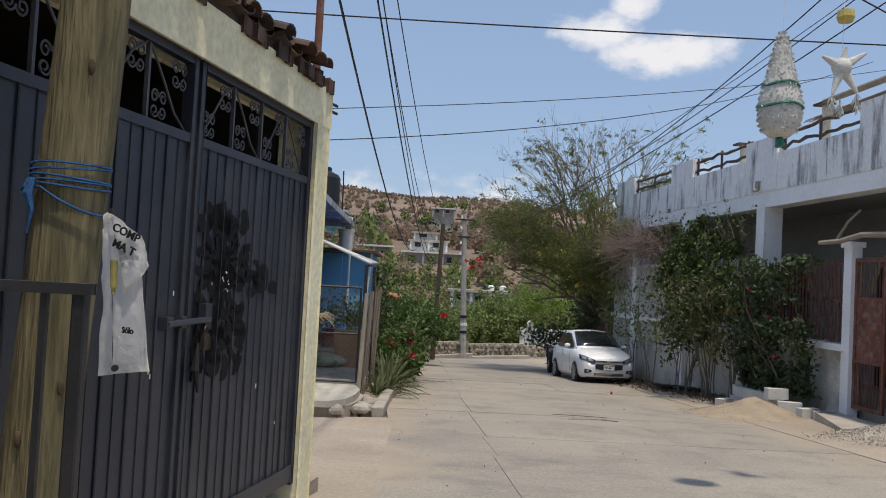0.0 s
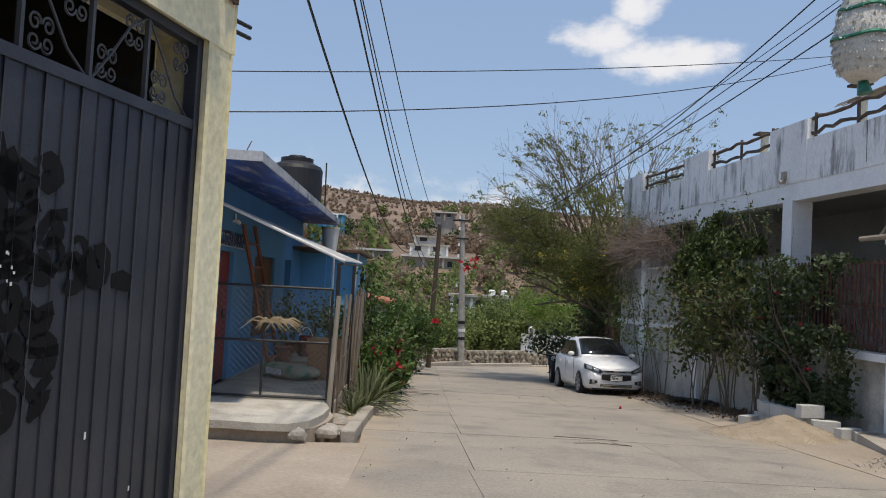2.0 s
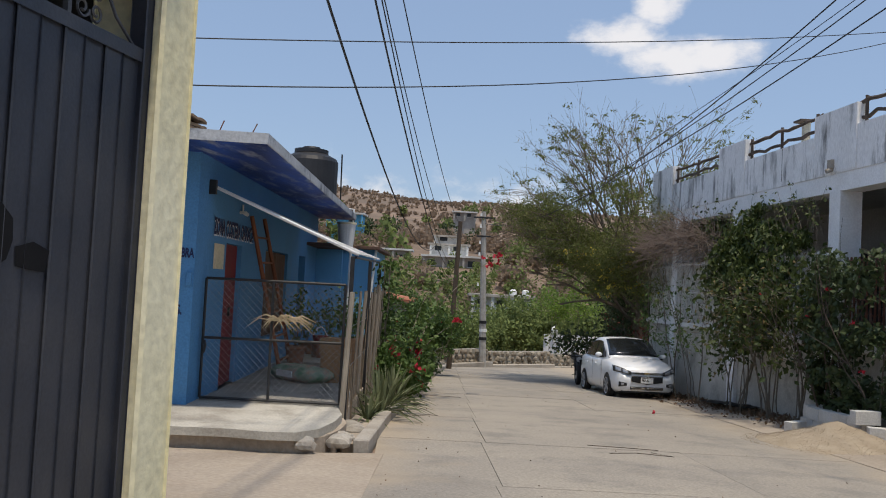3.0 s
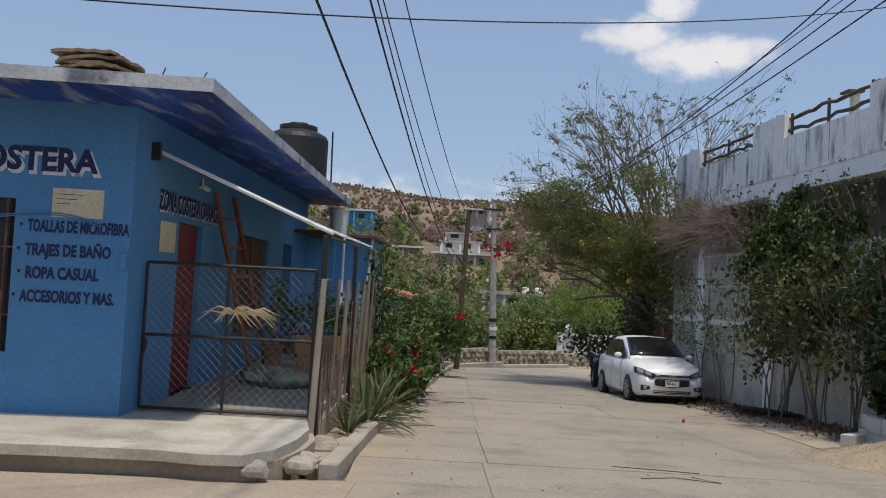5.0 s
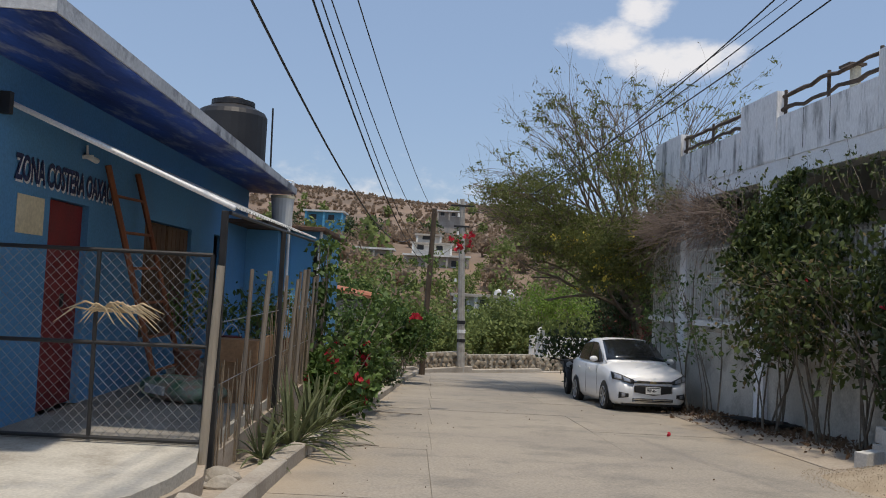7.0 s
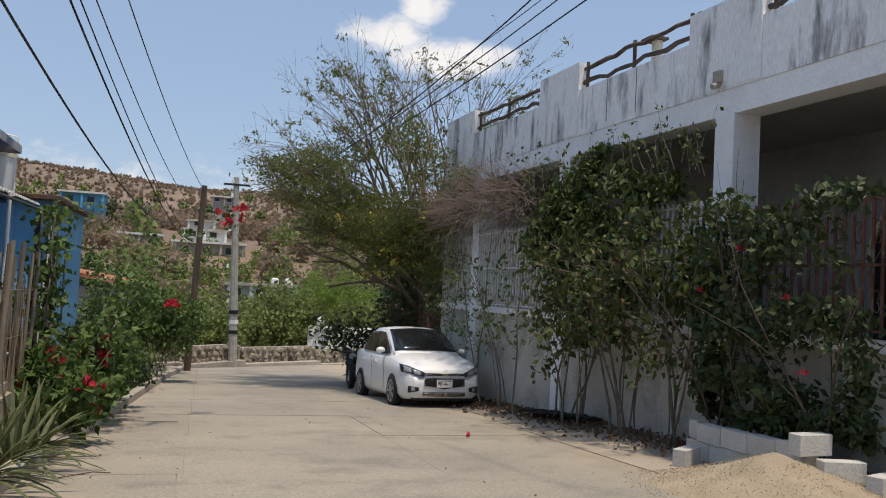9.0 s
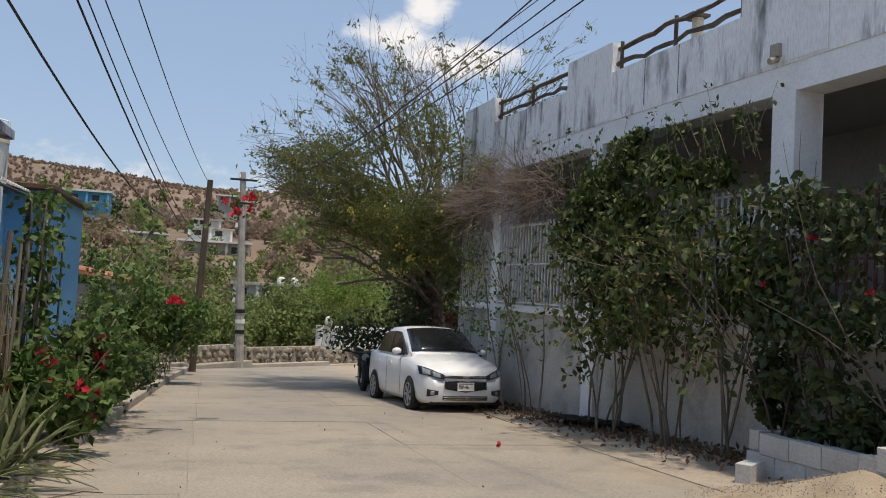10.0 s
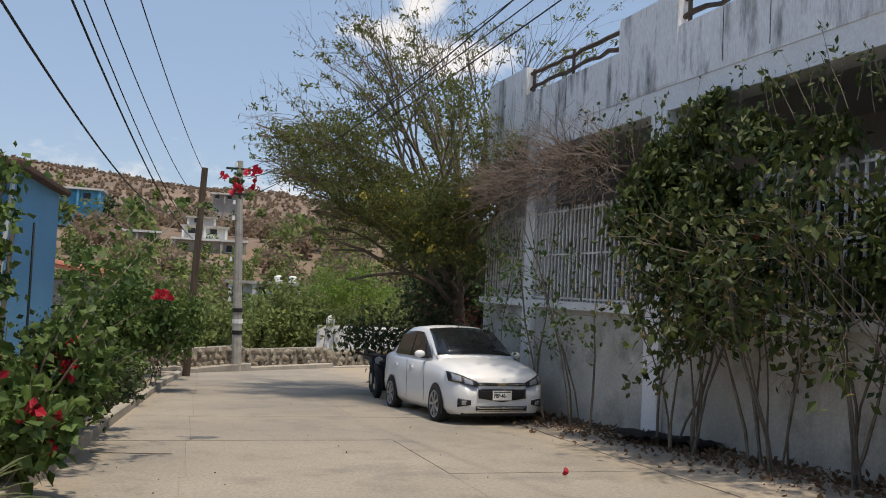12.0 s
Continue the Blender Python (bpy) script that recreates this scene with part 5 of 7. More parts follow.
part("emblem", box(B(), (-0.042, -0.06, 0.616), (-0.015, 0.06, 0.644), CARM, 0.006), surf("gold_emblem", (0.5, 0.36, 0.1), (0.6, 0.45, 0.15), 4, 0.3, metal=0.8), car, "plain gold emblem")
plate = part("number_plate", box(B(), (-0.045, -0.155, 0.405), (-0.03, 0.155, 0.54), CARM, 0.003), TIN, car, "white number plate")
words("PBP-46-", 0.085, CARM @ pose(-0.047, 0.135, 0.44) @ pose(0, 0, 0, 90, 0, -90), INK, plate, bold=0.002, squeeze=0.75)
part("print_bar", box(B(), (-0.0475, -0.14, 0.515), (-0.0445, 0.14, 0.53), CARM), INK, plate)
part("aerial", ring_tube(B(), [CARM @ Vector((1.82, 0.0, 1.46)), CARM @ Vector((1.90, 0.0, 1.54))], 0.006, 6), TRIM, car)
part("wiper", ring_tube(B(), [CARM @ Vector((1.03, 0.3, 1.055)), CARM @ Vector((1.03, -0.25, 1.06))], 0.008, 5), TRIM, car)
part("rubber_lip", box(B(), (0.06, -0.62, 0.17), (0.2, 0.62, 0.2), CARM, 0.01), TRIM, car)

# ---- motor tricycle parked behind the car ----
trike = thing("motor_tricycle", (4.3, 28.6, gz(28.6)), "dark three-wheeled cargo motorcycle behind the car", "motorcycle")
G0 = gz(28.5)
for x, y in ((4.13, 28.35), (5.0, 29.9), (4.36, 29.9)):
    bm = B()
    ring_tube(bm, [(x - 0.06, y, gz(y) + 0.3), (x - 0.045, y, gz(y) + 0.3), (x + 0.045, y, gz(y) + 0.3), (x + 0.06, y, gz(y) + 0.3)], [0.27, 0.3, 0.3, 0.27], 24)
    w = part("wheel", bm, RUBBER, trike)
    part("hub", ring_tube(B(), [(x - 0.066, y, gz(y) + 0.3), (x + 0.066, y, gz(y) + 0.3)], 0.13, 16), ALLOY, w)
c = B()
ring_tube(c, [(4.13, 28.62 - 0.42 * math.cos(a), G0 + 0.3 + 0.36 * math.sin(a)) for a in (0.4, 0.8, 1.2, 1.6, 2.0, 2.4)], 0.07, 8)
part("mudguard", c, TRIM, trike)
for dx in (-0.09, 0.09):
    part("fork", ring_tube(B(), [(4.13 + dx, 28.35, G0 + 0.3), (4.15 + dx, 28.62, G0 + 0.82)], 0.022, 8), TRIM, trike)
c = B()
ring_tube(c, [(4.33, 28.75, G0 + 0.14), (4.33, 28.72, G0 + 0.34), (4.3, 28.68, G0 + 0.56), (4.26, 28.66, G0 + 0.74), (4.26, 28.68, G0 + 0.8)], [0.13, 0.17, 0.21, 0.24, 0.18], 14)
part("engine_cowl", c, TRIM, trike)
c = B()
box(c, (4.08, 28.6, G0 + 0.76), (4.44, 29.3, G0 + 0.84), None, 0.03)
part("seat", c, TRIM, trike)
part("headlamp", ring_tube(B(), [(4.16, 28.45, G0 + 0.76), (4.16, 28.58, G0 + 0.76)], [0.085, 0.06], 14), ALLOY, trike)
part("handlebar", ring_tube(B(), [(3.72, 28.62, G0 + 0.9), (3.98, 28.55, G0 + 0.84), (4.3, 28.55, G0 + 0.84), (4.56, 28.62, G0 + 0.9)], 0.017, 6), TRIM, trike)
for x0, x1 in ((3.69, 3.82), (4.47, 4.6)):
    part("grip", ring_tube(B(), [(x0, 28.63, G0 + 0.9), (x1, 28.6, G0 + 0.88)], 0.026, 8), RUBBER, trike)
c = B()
box(c, (4.25, 29.35, G0 + 0.6), (5.05, 30.7, G0 + 0.66), None, 0.01)
box(c, (4.25, 29.35, G0 + 0.66), (4.29, 30.7, G0 + 0.86), None, 0.01)
box(c, (5.01, 29.35, G0 + 0.66), (5.05, 30.7, G0 + 0.86), None, 0.01)
part("cargo_bed", c, TRIM, trike)
part("frame", ring_tube(B(), [(4.3, 28.7, G0 + 0.4), (4.3, 29.6, G0 + 0.5), (4.5, 30.6, G0 + 0.55)], 0.05, 8), TRIM, trike)
trike.location.x += 0.27

# ---- plants ----
def leafmat(name, c1, c2, transl=0.25, rough=0.55):
    return surf(name, c1, c2, 2.5, rough, 0.0, 30, island=0.75, spec=0.35, fine_amount=0.2, transl=transl)


VINELEAF = leafmat("vine_leaf", (0.018, 0.038, 0.010), (0.105, 0.135, 0.032))
DARKLEAF = leafmat("dark_leaf", (0.026, 0.046, 0.020), (0.085, 0.115, 0.042))
SHRUBLEAF = leafmat("shrub_leaf", (0.04, 0.085, 0.022), (0.14, 0.21, 0.05))
ACACIA = leafmat("acacia_leaf", (0.075, 0.10, 0.028), (0.22, 0.235, 0.07), 0.45)
POD = leafmat("dry_pod", (0.16, 0.13, 0.07), (0.30, 0.25, 0.14))
YELLOWF = leafmat("yellow_flower", (0.45, 0.36, 0.04), (0.6, 0.5, 0.08))
REDF = leafmat("red_flower", (0.42, 0.015, 0.03), (0.62, 0.035, 0.07), 0.35)
BARK = surf("thin_bark", (0.11, 0.085, 0.06), (0.20, 0.16, 0.12), 6, 0.9, 0.5, 40)
TWIG = surf("dry_twig", (0.12, 0.09, 0.075), (0.26, 0.205, 0.17), 4, 0.9, 0.2, 40, island=0.7)
STEM = surf("grey_stem", (0.12, 0.10, 0.075), (0.22, 0.19, 0.15), 6, 0.9, 0.4, 40)


def leaf_mesh(name, pts, smin, smax, mat, seed, narrow=0.55, droop=0.4):
    """Single leaves as folded kites at the given points."""
    r = np.random.default_rng(seed)
    p = np.asarray(pts, float)
    n = len(p)
    d = r.normal(size=(n, 3))
    d[:, 2] -= droop
    d /= np.linalg.norm(d, axis=1)[:, None]
    s = r.normal(size=(n, 3))
    s -= d * (s * d).sum(1)[:, None]
    s /= np.linalg.norm(s, axis=1)[:, None]
    u = np.cross(d, s)
    L = r.uniform(smin, smax, n)[:, None]
    w = L * narrow * 0.5
    v = np.stack([p, p + d * L * 0.45 + s * w + u * L * 0.07, p + d * L, p + d * L * 0.45 - s * w + u * L * 0.07], 1).reshape(-1, 3)
    k = np.arange(n)[:, None] * 4
    f = np.concatenate([k + np.array([[0, 1, 2]]), k + np.array([[0, 2, 3]])])
    me = bpy.data.meshes.new(name)
    me.from_pydata(v.tolist(), [], f.tolist())
    me.materials.append(mat)
    return me


def leaf_part(name, pts, smin, smax, mat, seed, parent, label="", narrow=0.55, droop=0.4):
    b = np.array(BASE[parent])
    ob = new(name, leaf_mesh(name, np.asarray(pts) - b, smin, smax, mat, seed, narrow, droop))
    ob.parent = parent
    BASE[ob] = BASE[parent]
    return tagged(ob, label, kind="stuff")


def grow(r, start, way, length, radius, depth, spread=0.6, up=0.15, kids=3, sag=0.0, out=None, tips=None, seg=5):
    """Branching limbs: lists of (points, radii) and of twig points for leaves."""
    pts, rad = [Vector(start)], [radius]
    d = Vector(way).normalized()
    for i in range(seg):
        d = (d + Vector((r.uniform(-1, 1), r.uniform(-1, 1), r.uniform(-1, 1))) * 0.17 + Vector((0, 0, up - sag * (i / seg))) * 0.22).normalized()
        pts.append(pts[-1] + d * length / seg)
        rad.append(max(0.0025, radius * (1 - 0.62 * (i + 1) / seg)))
    out.append((pts, rad))
    if depth <= 1:
        tips.extend(pts[1:])
    if depth > 0:
        for k in range(kids):
            f = r.uniform(0.35, 1.0)
            i = min(seg, max(1, round(f * seg)))
            nd = (d + Vector((r.uniform(-1, 1), r.uniform(-1, 1), r.uniform(-0.7, 0.9))) * spread).normalized()
            grow(r, pts[i], nd, length * r.uniform(0.5, 0.78), rad[i] * 0.72, depth - 1, spread, up, kids, sag, out, tips, seg)


def limb_part(name, limbs, mat, parent, label="", n=5):
    bm = B()
    for pts, rad in limbs:
        ring_tube(bm, pts, rad, n if rad[0] > 0.012 else 3, False)
    return tagged(part(name, bm, mat, parent, label), kind="stuff")


def rng_pts(r, pts, count, spread):
    return [(p.x + r.gauss(0, spread), p.y + r.gauss(0, spread), p.z + r.gauss(0, spread * 0.8)) for p in (r.choice(pts) for _ in range(count))]


# acacia-like tree behind the white house: bare thin branches above, feathery green below
r = random.Random(77)
tree = thing("tree", (6.6, 29.2, gz(29.2)), "thin-leaved tree with bare upper twigs and dry pods", "tree")


def crown_edge(z):
    """How far the crown reaches over the street at a height."""
    return float(np.interp(z, [-0.5, 0.6, 1.6, 2.6, 3.4, 4.2, 5.2, 6.2, 7.2], [5.0, 4.0, 3.1, 2.5, 1.7, 1.2, 1.7, 2.4, 3.2]))


def pruned(limbs):
    """Limbs cut where they leave the crown."""
    out = []
    for pts, rad in limbs:
        n = 0
        while n < len(pts) and pts[n].x > crown_edge(pts[n].z) + 0.35 * noise.noise(pts[n] * 1.3) and pts[n].z < 7.6:
            n += 1
        if n > 1:
            out.append((pts[:n], rad[:n]))
    return out


def clumps(r, pts, count, per, spread):
    """Leaf points gathered in feathery clumps round twig points."""
    out = []
    for _ in range(count):
        p, k = r.choice(pts), r.uniform(0.6, 1.3)
        out += [(p.x + r.gauss(0, spread * k), p.y + r.gauss(0, spread * k), p.z + r.gauss(0, spread * k * 0.45)) for _ in range(per)]
    return out


limbs, tips = [], []
limbs.append(([Vector((6.5, 29.3, -1.9)), Vector((6.4, 29.3, -0.2)), Vector((6.2, 29.2, 1.4))], [0.17, 0.14, 0.12]))
for way, ln, sag in (((-0.8, -0.1, 0.75), 3.3, 0.7), ((-0.45, 0.15, 1.0), 3.3, 0.5), ((0.0, -0.35, 1.0), 3.4, 0.4), ((0.45, 0.1, 1.0), 3.3, 0.4), ((-0.95, -0.3, 0.4), 2.9, 0.7), ((-0.6, -0.7, 0.45), 2.6, 0.6), ((0.6, 0.35, 0.7), 3.0, 0.4),
                     ((-0.75, 0.4, 0.6), 3.0, 0.6), ((-0.15, -0.8, 0.8), 2.4, 0.5), ((-0.9, 0.1, 0.65), 3.3, 0.7), ((-0.8, -0.35, 1.0), 3.4, 0.6), ((-0.3, -0.2, 1.1), 3.5, 0.5), ((0.3, -0.2, 1.1), 3.4, 0.4), ((-1.0, -0.1, 0.25), 2.6, 0.5),
                     ((-0.5, -0.5, 0.2), 2.0, 0.3), ((-0.2, -0.9, 0.4), 1.8, 0.4), ((0.2, -0.7, 0.7), 2.4, 0.4), ((-0.95, 0.0, 0.9), 3.7, 0.75), ((-0.6, 0.2, 1.1), 3.8, 0.7), ((-0.5, -0.3, 1.0), 3.7, 0.75), ((-0.1, 0.1, 1.2), 3.8, 0.5), ((0.2, 0.2, 1.2), 3.6, 0.5), ((-1.0, 0.2, 0.5), 3.4, 0.6)):
    grow(r, (6.2 + r.uniform(-0.1, 0.1), 29.2 + r.uniform(-0.1, 0.1), r.uniform(0.3, 1.5)), way, ln, 0.075, 3, 0.5, 0.10, 4, sag, limbs, tips)
for k in range(34):
    grow(r, (r.uniform(4.6, 6.4), r.uniform(28.4, 29.9), r.uniform(1.7, 3.1)), (r.uniform(-0.9, 0.3), r.uniform(-0.6, 0.4), r.uniform(-0.3, 0.4)), r.uniform(0.8, 1.3), 0.016, 1, 0.6, 0.0, 4, 0.6, limbs, tips)
limbs = pruned(limbs)
limb_part("branchwork", limbs, BARK, tree)
tips = [p for p in tips if p.x > crown_edge(p.z) - 0.05 and p.z < 7.4]
low = [p for p in tips if p.x > crown_edge(p.z) + 0.45 and p.z < 4.2 + 0.1 * (p.x - 3) + 0.4 * math.sin(p.x * 2)]
high = [p for p in tips if p.z >= 3.4]
leaf_part("foliage", clumps(r, low, 1500, 34, 0.2), 0.06, 0.14, ACACIA, 1, tree, "feathery green leaves", 0.3)
leaf_part("foliage", clumps(r, high, 300, 16, 0.07), 0.06, 0.13, ACACIA, 2, tree, "sparse leaves on the upper twigs", 0.4)
leaf_part("dry_pod", rng_pts(r, high, 900, 0.06), 0.10, 0.19, POD, 3, tree, "dry hanging pods", 0.14, 2.5)
leaf_part("blossom", [q for q in clumps(r, [p for p in low if p.z < 2.4 and p.y < 29.6], 60, 14, 0.1)], 0.05, 0.09, YELLOWF, 4, tree, "small yellow blossoms", 0.8)

# dark bushes under and behind the tree
for bx, by, bz, w, h, cnt, mat, lab in ((7.5, 33.2, -1.9, 1.2, 3.0, 7000, DARKLEAF, "dark green dense bush beside the street"), (7.9, 31.5, -1.9, 1.6, 4.4, 5200, DARKLEAF, "tall dark bush behind the white house"), (7.0, 30.6, -1.9, 2.0, 3.6, 14000, DARKLEAF, "dense dark bush beside the house end"), (9.5, 34.0, -2.0, 2.2, 6.0, 5200, SHRUBLEAF, "broad leafy tree behind the house")):
    b = thing("bush", (bx, by, bz), lab, "bush")
    limbs, tips = [], []
    for k in range(7):
        grow(r, (bx + r.uniform(-0.2, 0.2), by + r.uniform(-0.2, 0.2), bz), (r.uniform(-0.6, 0.6) * w / h * 2, r.uniform(-0.6, 0.6), 1.0), h * 0.62, 0.05, 2, 0.7, 0.1, 4, 0.1, limbs, tips)
    limb_part("stem_growth", limbs, BARK, b)
    leaf_part("foliage", rng_pts(r, tips, cnt, 0.2), 0.07, 0.17, mat, int(bx * 10), b)
# reddish dry creeper bush at the house end
b = thing("bush", (6.3, 28.6, -1.7), "dry brown and reddish creeper at the house end", "bush")
limbs, tips = [], []
for k in range(34):
    grow(r, (6.4 + r.uniform(-0.7, 0.7), 28.9 + r.uniform(-0.5, 0.9), -1.7), (r.uniform(-0.4, 0.3), r.uniform(-0.4, 0.2), 1.0), 1.5, 0.012, 1, 0.6, 0.0, 4, 0.4, limbs, tips)
limb_part("twig_growth", limbs, TWIG, b)
leaf_part("foliage", rng_pts(r, tips, 700, 0.1), 0.06, 0.12, leafmat("reddish_leaf", (0.10, 0.02, 0.02), (0.2, 0.06, 0.04)), 5, b)

# climbing vine on the white house
def vine_x(y, off):
    return rx_at(y) - off


vine = thing("climbing_vine", (6.3, 19.0, gz(19)), "large dark green climbing vine with bare stems", "vine")
limbs, tips = [], []
for k in range(22):
    y0 = r.choice((17.7, 18.4, 18.6, 18.9, 19.9, 20.1, 20.3, 20.6)) + r.uniform(-0.12, 0.12)
    base = Vector((vine_x(y0, 0.38 + r.uniform(-0.12, 0.12)), y0, gz(y0) + 0.02))
    pts = [base]
    d = Vector((r.uniform(-0.1, 0.05), r.uniform(-0.25, 0.25), 1.0))
    for i in range(6):
        d = (d + Vector((r.uniform(-0.3, 0.3), r.uniform(-0.35, 0.35), 0.2)) * 0.6).normalized()
        q = pts[-1] + d * 0.38
        q.x = min(q.x, vine_x(q.y, 0.13))
        pts.append(q)
    limbs.append((pts, [0.019 * r.uniform(0.5, 1.3) * (1 - 0.08 * i) for i in range(7)]))
    for q in (3, 4, 5, 6):
        grow(r, pts[q], (r.uniform(-0.7, 0.1), r.uniform(-0.8, 0.8), r.uniform(0.0, 0.9)), r.uniform(0.5, 1.0), 0.010, 1, 0.8, -0.1, 3, 0.9, limbs, tips, 4)
limb_part("stem_growth", limbs, STEM, vine, "bare grey twisting stems")
mass = []
rr = np.random.default_rng(8)
while len(mass) < 8600:
    y = rr.uniform(16.9, 21.5)
    zt = 2.85 + 0.22 * math.sin(y * 2.3) - 1.25 * (1 - smooth01(17.2, 18.5, y)) - 0.4 * smooth01(20.8, 21.5, y)
    zb = 0.30 + 0.45 * abs(math.sin(y * 2.6)) + 0.45 * smooth01(20.3, 21.3, y)
    z = rr.uniform(zb - 0.35, zt + 0.25)
    thick = 0.62 * (0.55 + 0.45 * math.sin((z - zb) / max(0.5, zt - zb) * math.pi))
    off = 0.05 + abs(rr.normal(0, 0.6)) * thick
    if off > 0.95 * thick + 0.25:
        continue
    p = (vine_x(y, off), y, z)
    if y < 19.5 and rr.random() < (0.72 if z < 2.2 else 0.35):
        continue
    nval = noise.noise((y * 1.7, z * 1.5, 2.0)) + 0.8 * noise.noise((y * 4.5, z * 4.0, off * 3))
    if nval > 0.06 + 0.2 * rr.random() - (0.15 if zb + 0.2 < z < zt - 0.2 else -0.2):
        mass.append(p)
leaf_part("foliage", mass, 0.075, 0.16, VINELEAF, 10, vine, "broad dark green leaves", 0.5, 1.3)
leaf_part("foliage", [q for q in rng_pts(r, tips, 2300, 0.09) if q[2] < 3.1], 0.07, 0.16, VINELEAF, 11, vine, "", 0.6, 0.9)
leaf_part("dry_foliage", [q for q in rng_pts(r, tips, 620, 0.13) if q[2] < 3.0], 0.05, 0.11, leafmat("withered_leaf", (0.10, 0.07, 0.03), (0.22, 0.17, 0.06)), 13, vine, "withered brown and yellow leaves", 0.5, 0.9)
sprouts, st = [], []
for k in range(44):
    y = r.uniform(17.2, 22.5)
    grow(r, (vine_x(y, r.uniform(0.1, 0.5)), y, r.uniform(2.3, 2.6)), (r.uniform(-0.4, 0.1), r.uniform(-0.3, 0.3), 1), r.uniform(0.4, 0.9), 0.006, 0, 0.5, 0.2, 0, 0, sprouts, st, 4)
limb_part("sprout_growth", sprouts, STEM, vine)
leaf_part("foliage", rng_pts(r, st, 520, 0.04), 0.05, 0.10, VINELEAF, 12, vine, "", 0.6)

# hibiscus bush with red flowers next to the rusty grille
bush = thing("hibiscus_bush", (6.6, 15.6, gz(15.6)), "dense dark hibiscus bush with a few red flowers", "bush")
limbs, tips = [], []
for k in range(8):
    y = r.uniform(15.0, 16.9)
    grow(r, (vine_x(y, 0.42), y, gz(y)), (r.uniform(-0.25, 0.15), r.uniform(-0.25, 0.25), 1.0), r.uniform(1.6, 2.5), 0.018, 1, 0.5, 0.15, 4, 0.2, limbs, tips)
limb_part("stem_growth", limbs, LOG, bush)
mass = []
while len(mass) < 5000:
    y, z = rr.uniform(14.75, 17.2), -0.45 + 2.5 * rr.random() ** 1.35
    thick = 0.75 * math.sqrt(max(0.05, 1 - ((z - 0.9) / 1.75) ** 2)) * math.sqrt(max(0.05, 1 - ((y - 15.95) / 1.35) ** 2))
    off = 0.08 + thick * 1.15 * math.sqrt(rr.random())
    if noise.noise((y * 2.2, z * 2.2, 7.0)) + 0.4 * noise.noise((y * 6, z * 6, off * 4)) > -0.10 + 0.2 * rr.random():
        mass.append((vine_x(y, off), y, z))
leaf_part("foliage", mass, 0.07, 0.145, DARKLEAF, 13, bush, "", 0.62, 0.5)


def flower(at, size, parent, seed, mat=REDF):
    q = random.Random(seed)
    leaf_part("flower", [(at[0] + q.gauss(0, size * 0.25), at[1] + q.gauss(0, size * 0.25), at[2] + q.gauss(0, size * 0.2)) for _ in range(9)], size * 0.6, size, mat, seed, parent, "red flower", 0.8, 0.0)["kind"] = ""


for k, (y, z, off) in enumerate(((15.3, 0.9, 0.8), (15.9, 1.4, 0.85), (15.1, 0.2, 0.75), (16.9, 1.9, 0.45), (18.6, 1.3, 0.7), (16.6, 0.95, 0.8))):
    flower((vine_x(y, off), y, z), 0.055, bush, 200 + k)

# dry bougainvillea tangle under the parapet
dry = thing("dry_creeper", (6.0, 23.9, gz(23.9)), "dense tangle of dry leafless creeper twigs", "creeper")
limbs, tips = [], []
for k in range(330):
    y = r.uniform(21.8, 26.3)
    z = 2.62 + r.gauss(0, 0.17) - 0.06 * abs(y - 24)
    grow(r, (vine_x(y, r.uniform(0.05, 0.5)), y, z), (r.uniform(-0.75, 0.1), r.uniform(-1.0, 0.7), r.uniform(-0.35, 0.4)), r.uniform(0.45, 0.95), 0.011, 1, 0.8, 0.05, 4, 0.35, limbs, tips, 4)
limb_part("twig_growth", limbs, TWIG, dry, "dense dry brown twigs")
limbs, t2 = [], []
for k in range(8):
    y = r.choice((22.3, 22.7, 23.0, 23.4, 24.2, 25.6, 25.9)) + r.uniform(-0.12, 0.12)
    b0 = Vector((vine_x(y, 0.35 + r.uniform(-0.1, 0.1)), y, gz(y)))
    pts = [b0]
    d = Vector((r.uniform(-0.15, 0.05), r.uniform(-0.3, 0.3), 1))
    for i in range(6):
        d = (d + Vector((r.uniform(-0.25, 0.25), r.uniform(-0.35, 0.35), 0.15)) * 0.6).normalized()
        q = pts[-1] + d * 0.55
        q.x = min(q.x, vine_x(q.y, 0.1))
        pts.append(q)
    limbs.append((pts, [0.017 * r.uniform(0.5, 1.3) * (1 - 0.08 * i) for i in range(7)]))
    for q in (2, 3, 4):
        grow(r, pts[q], (r.uniform(-0.7, 0.1), r.uniform(-0.8, 0.8), r.uniform(0.1, 0.9)), r.uniform(0.4, 0.9), 0.007, 1, 0.8, 0.0, 3, 0.6, limbs, t2, 4)
limb_part("stem_growth", limbs, STEM, dry)
leaf_part("foliage", rng_pts(r, t2, 600, 0.09), 0.06, 0.13, SHRUBLEAF, 15, dry, "sparse green leaves low on the stems", 0.5)

# leaf litter along the wall
litter = []
while len(litter) < 2600:
    y = rr.uniform(14.8, 26.5)
    off = abs(rr.normal(0, 0.42)) + 0.06
    if off < 1.3:
        litter.append((vine_x(y, off), y, gz(y) + 0.03 + 0.05 * max(0, vine_x(y, off) - 5.6) + rr.uniform(0, 0.02) + 0.05 * max(0, 0.4 - off)))
me = leaf_mesh("leaf_litter", litter, 0.04, 0.10, leafmat("fallen_leaf", (0.10, 0.06, 0.035), (0.24, 0.15, 0.09)), 16, 0.6, 0.2)
tagged(new("leaf_litter", me), "dry brown fallen leaves along the wall", "leaves", kind="stuff")

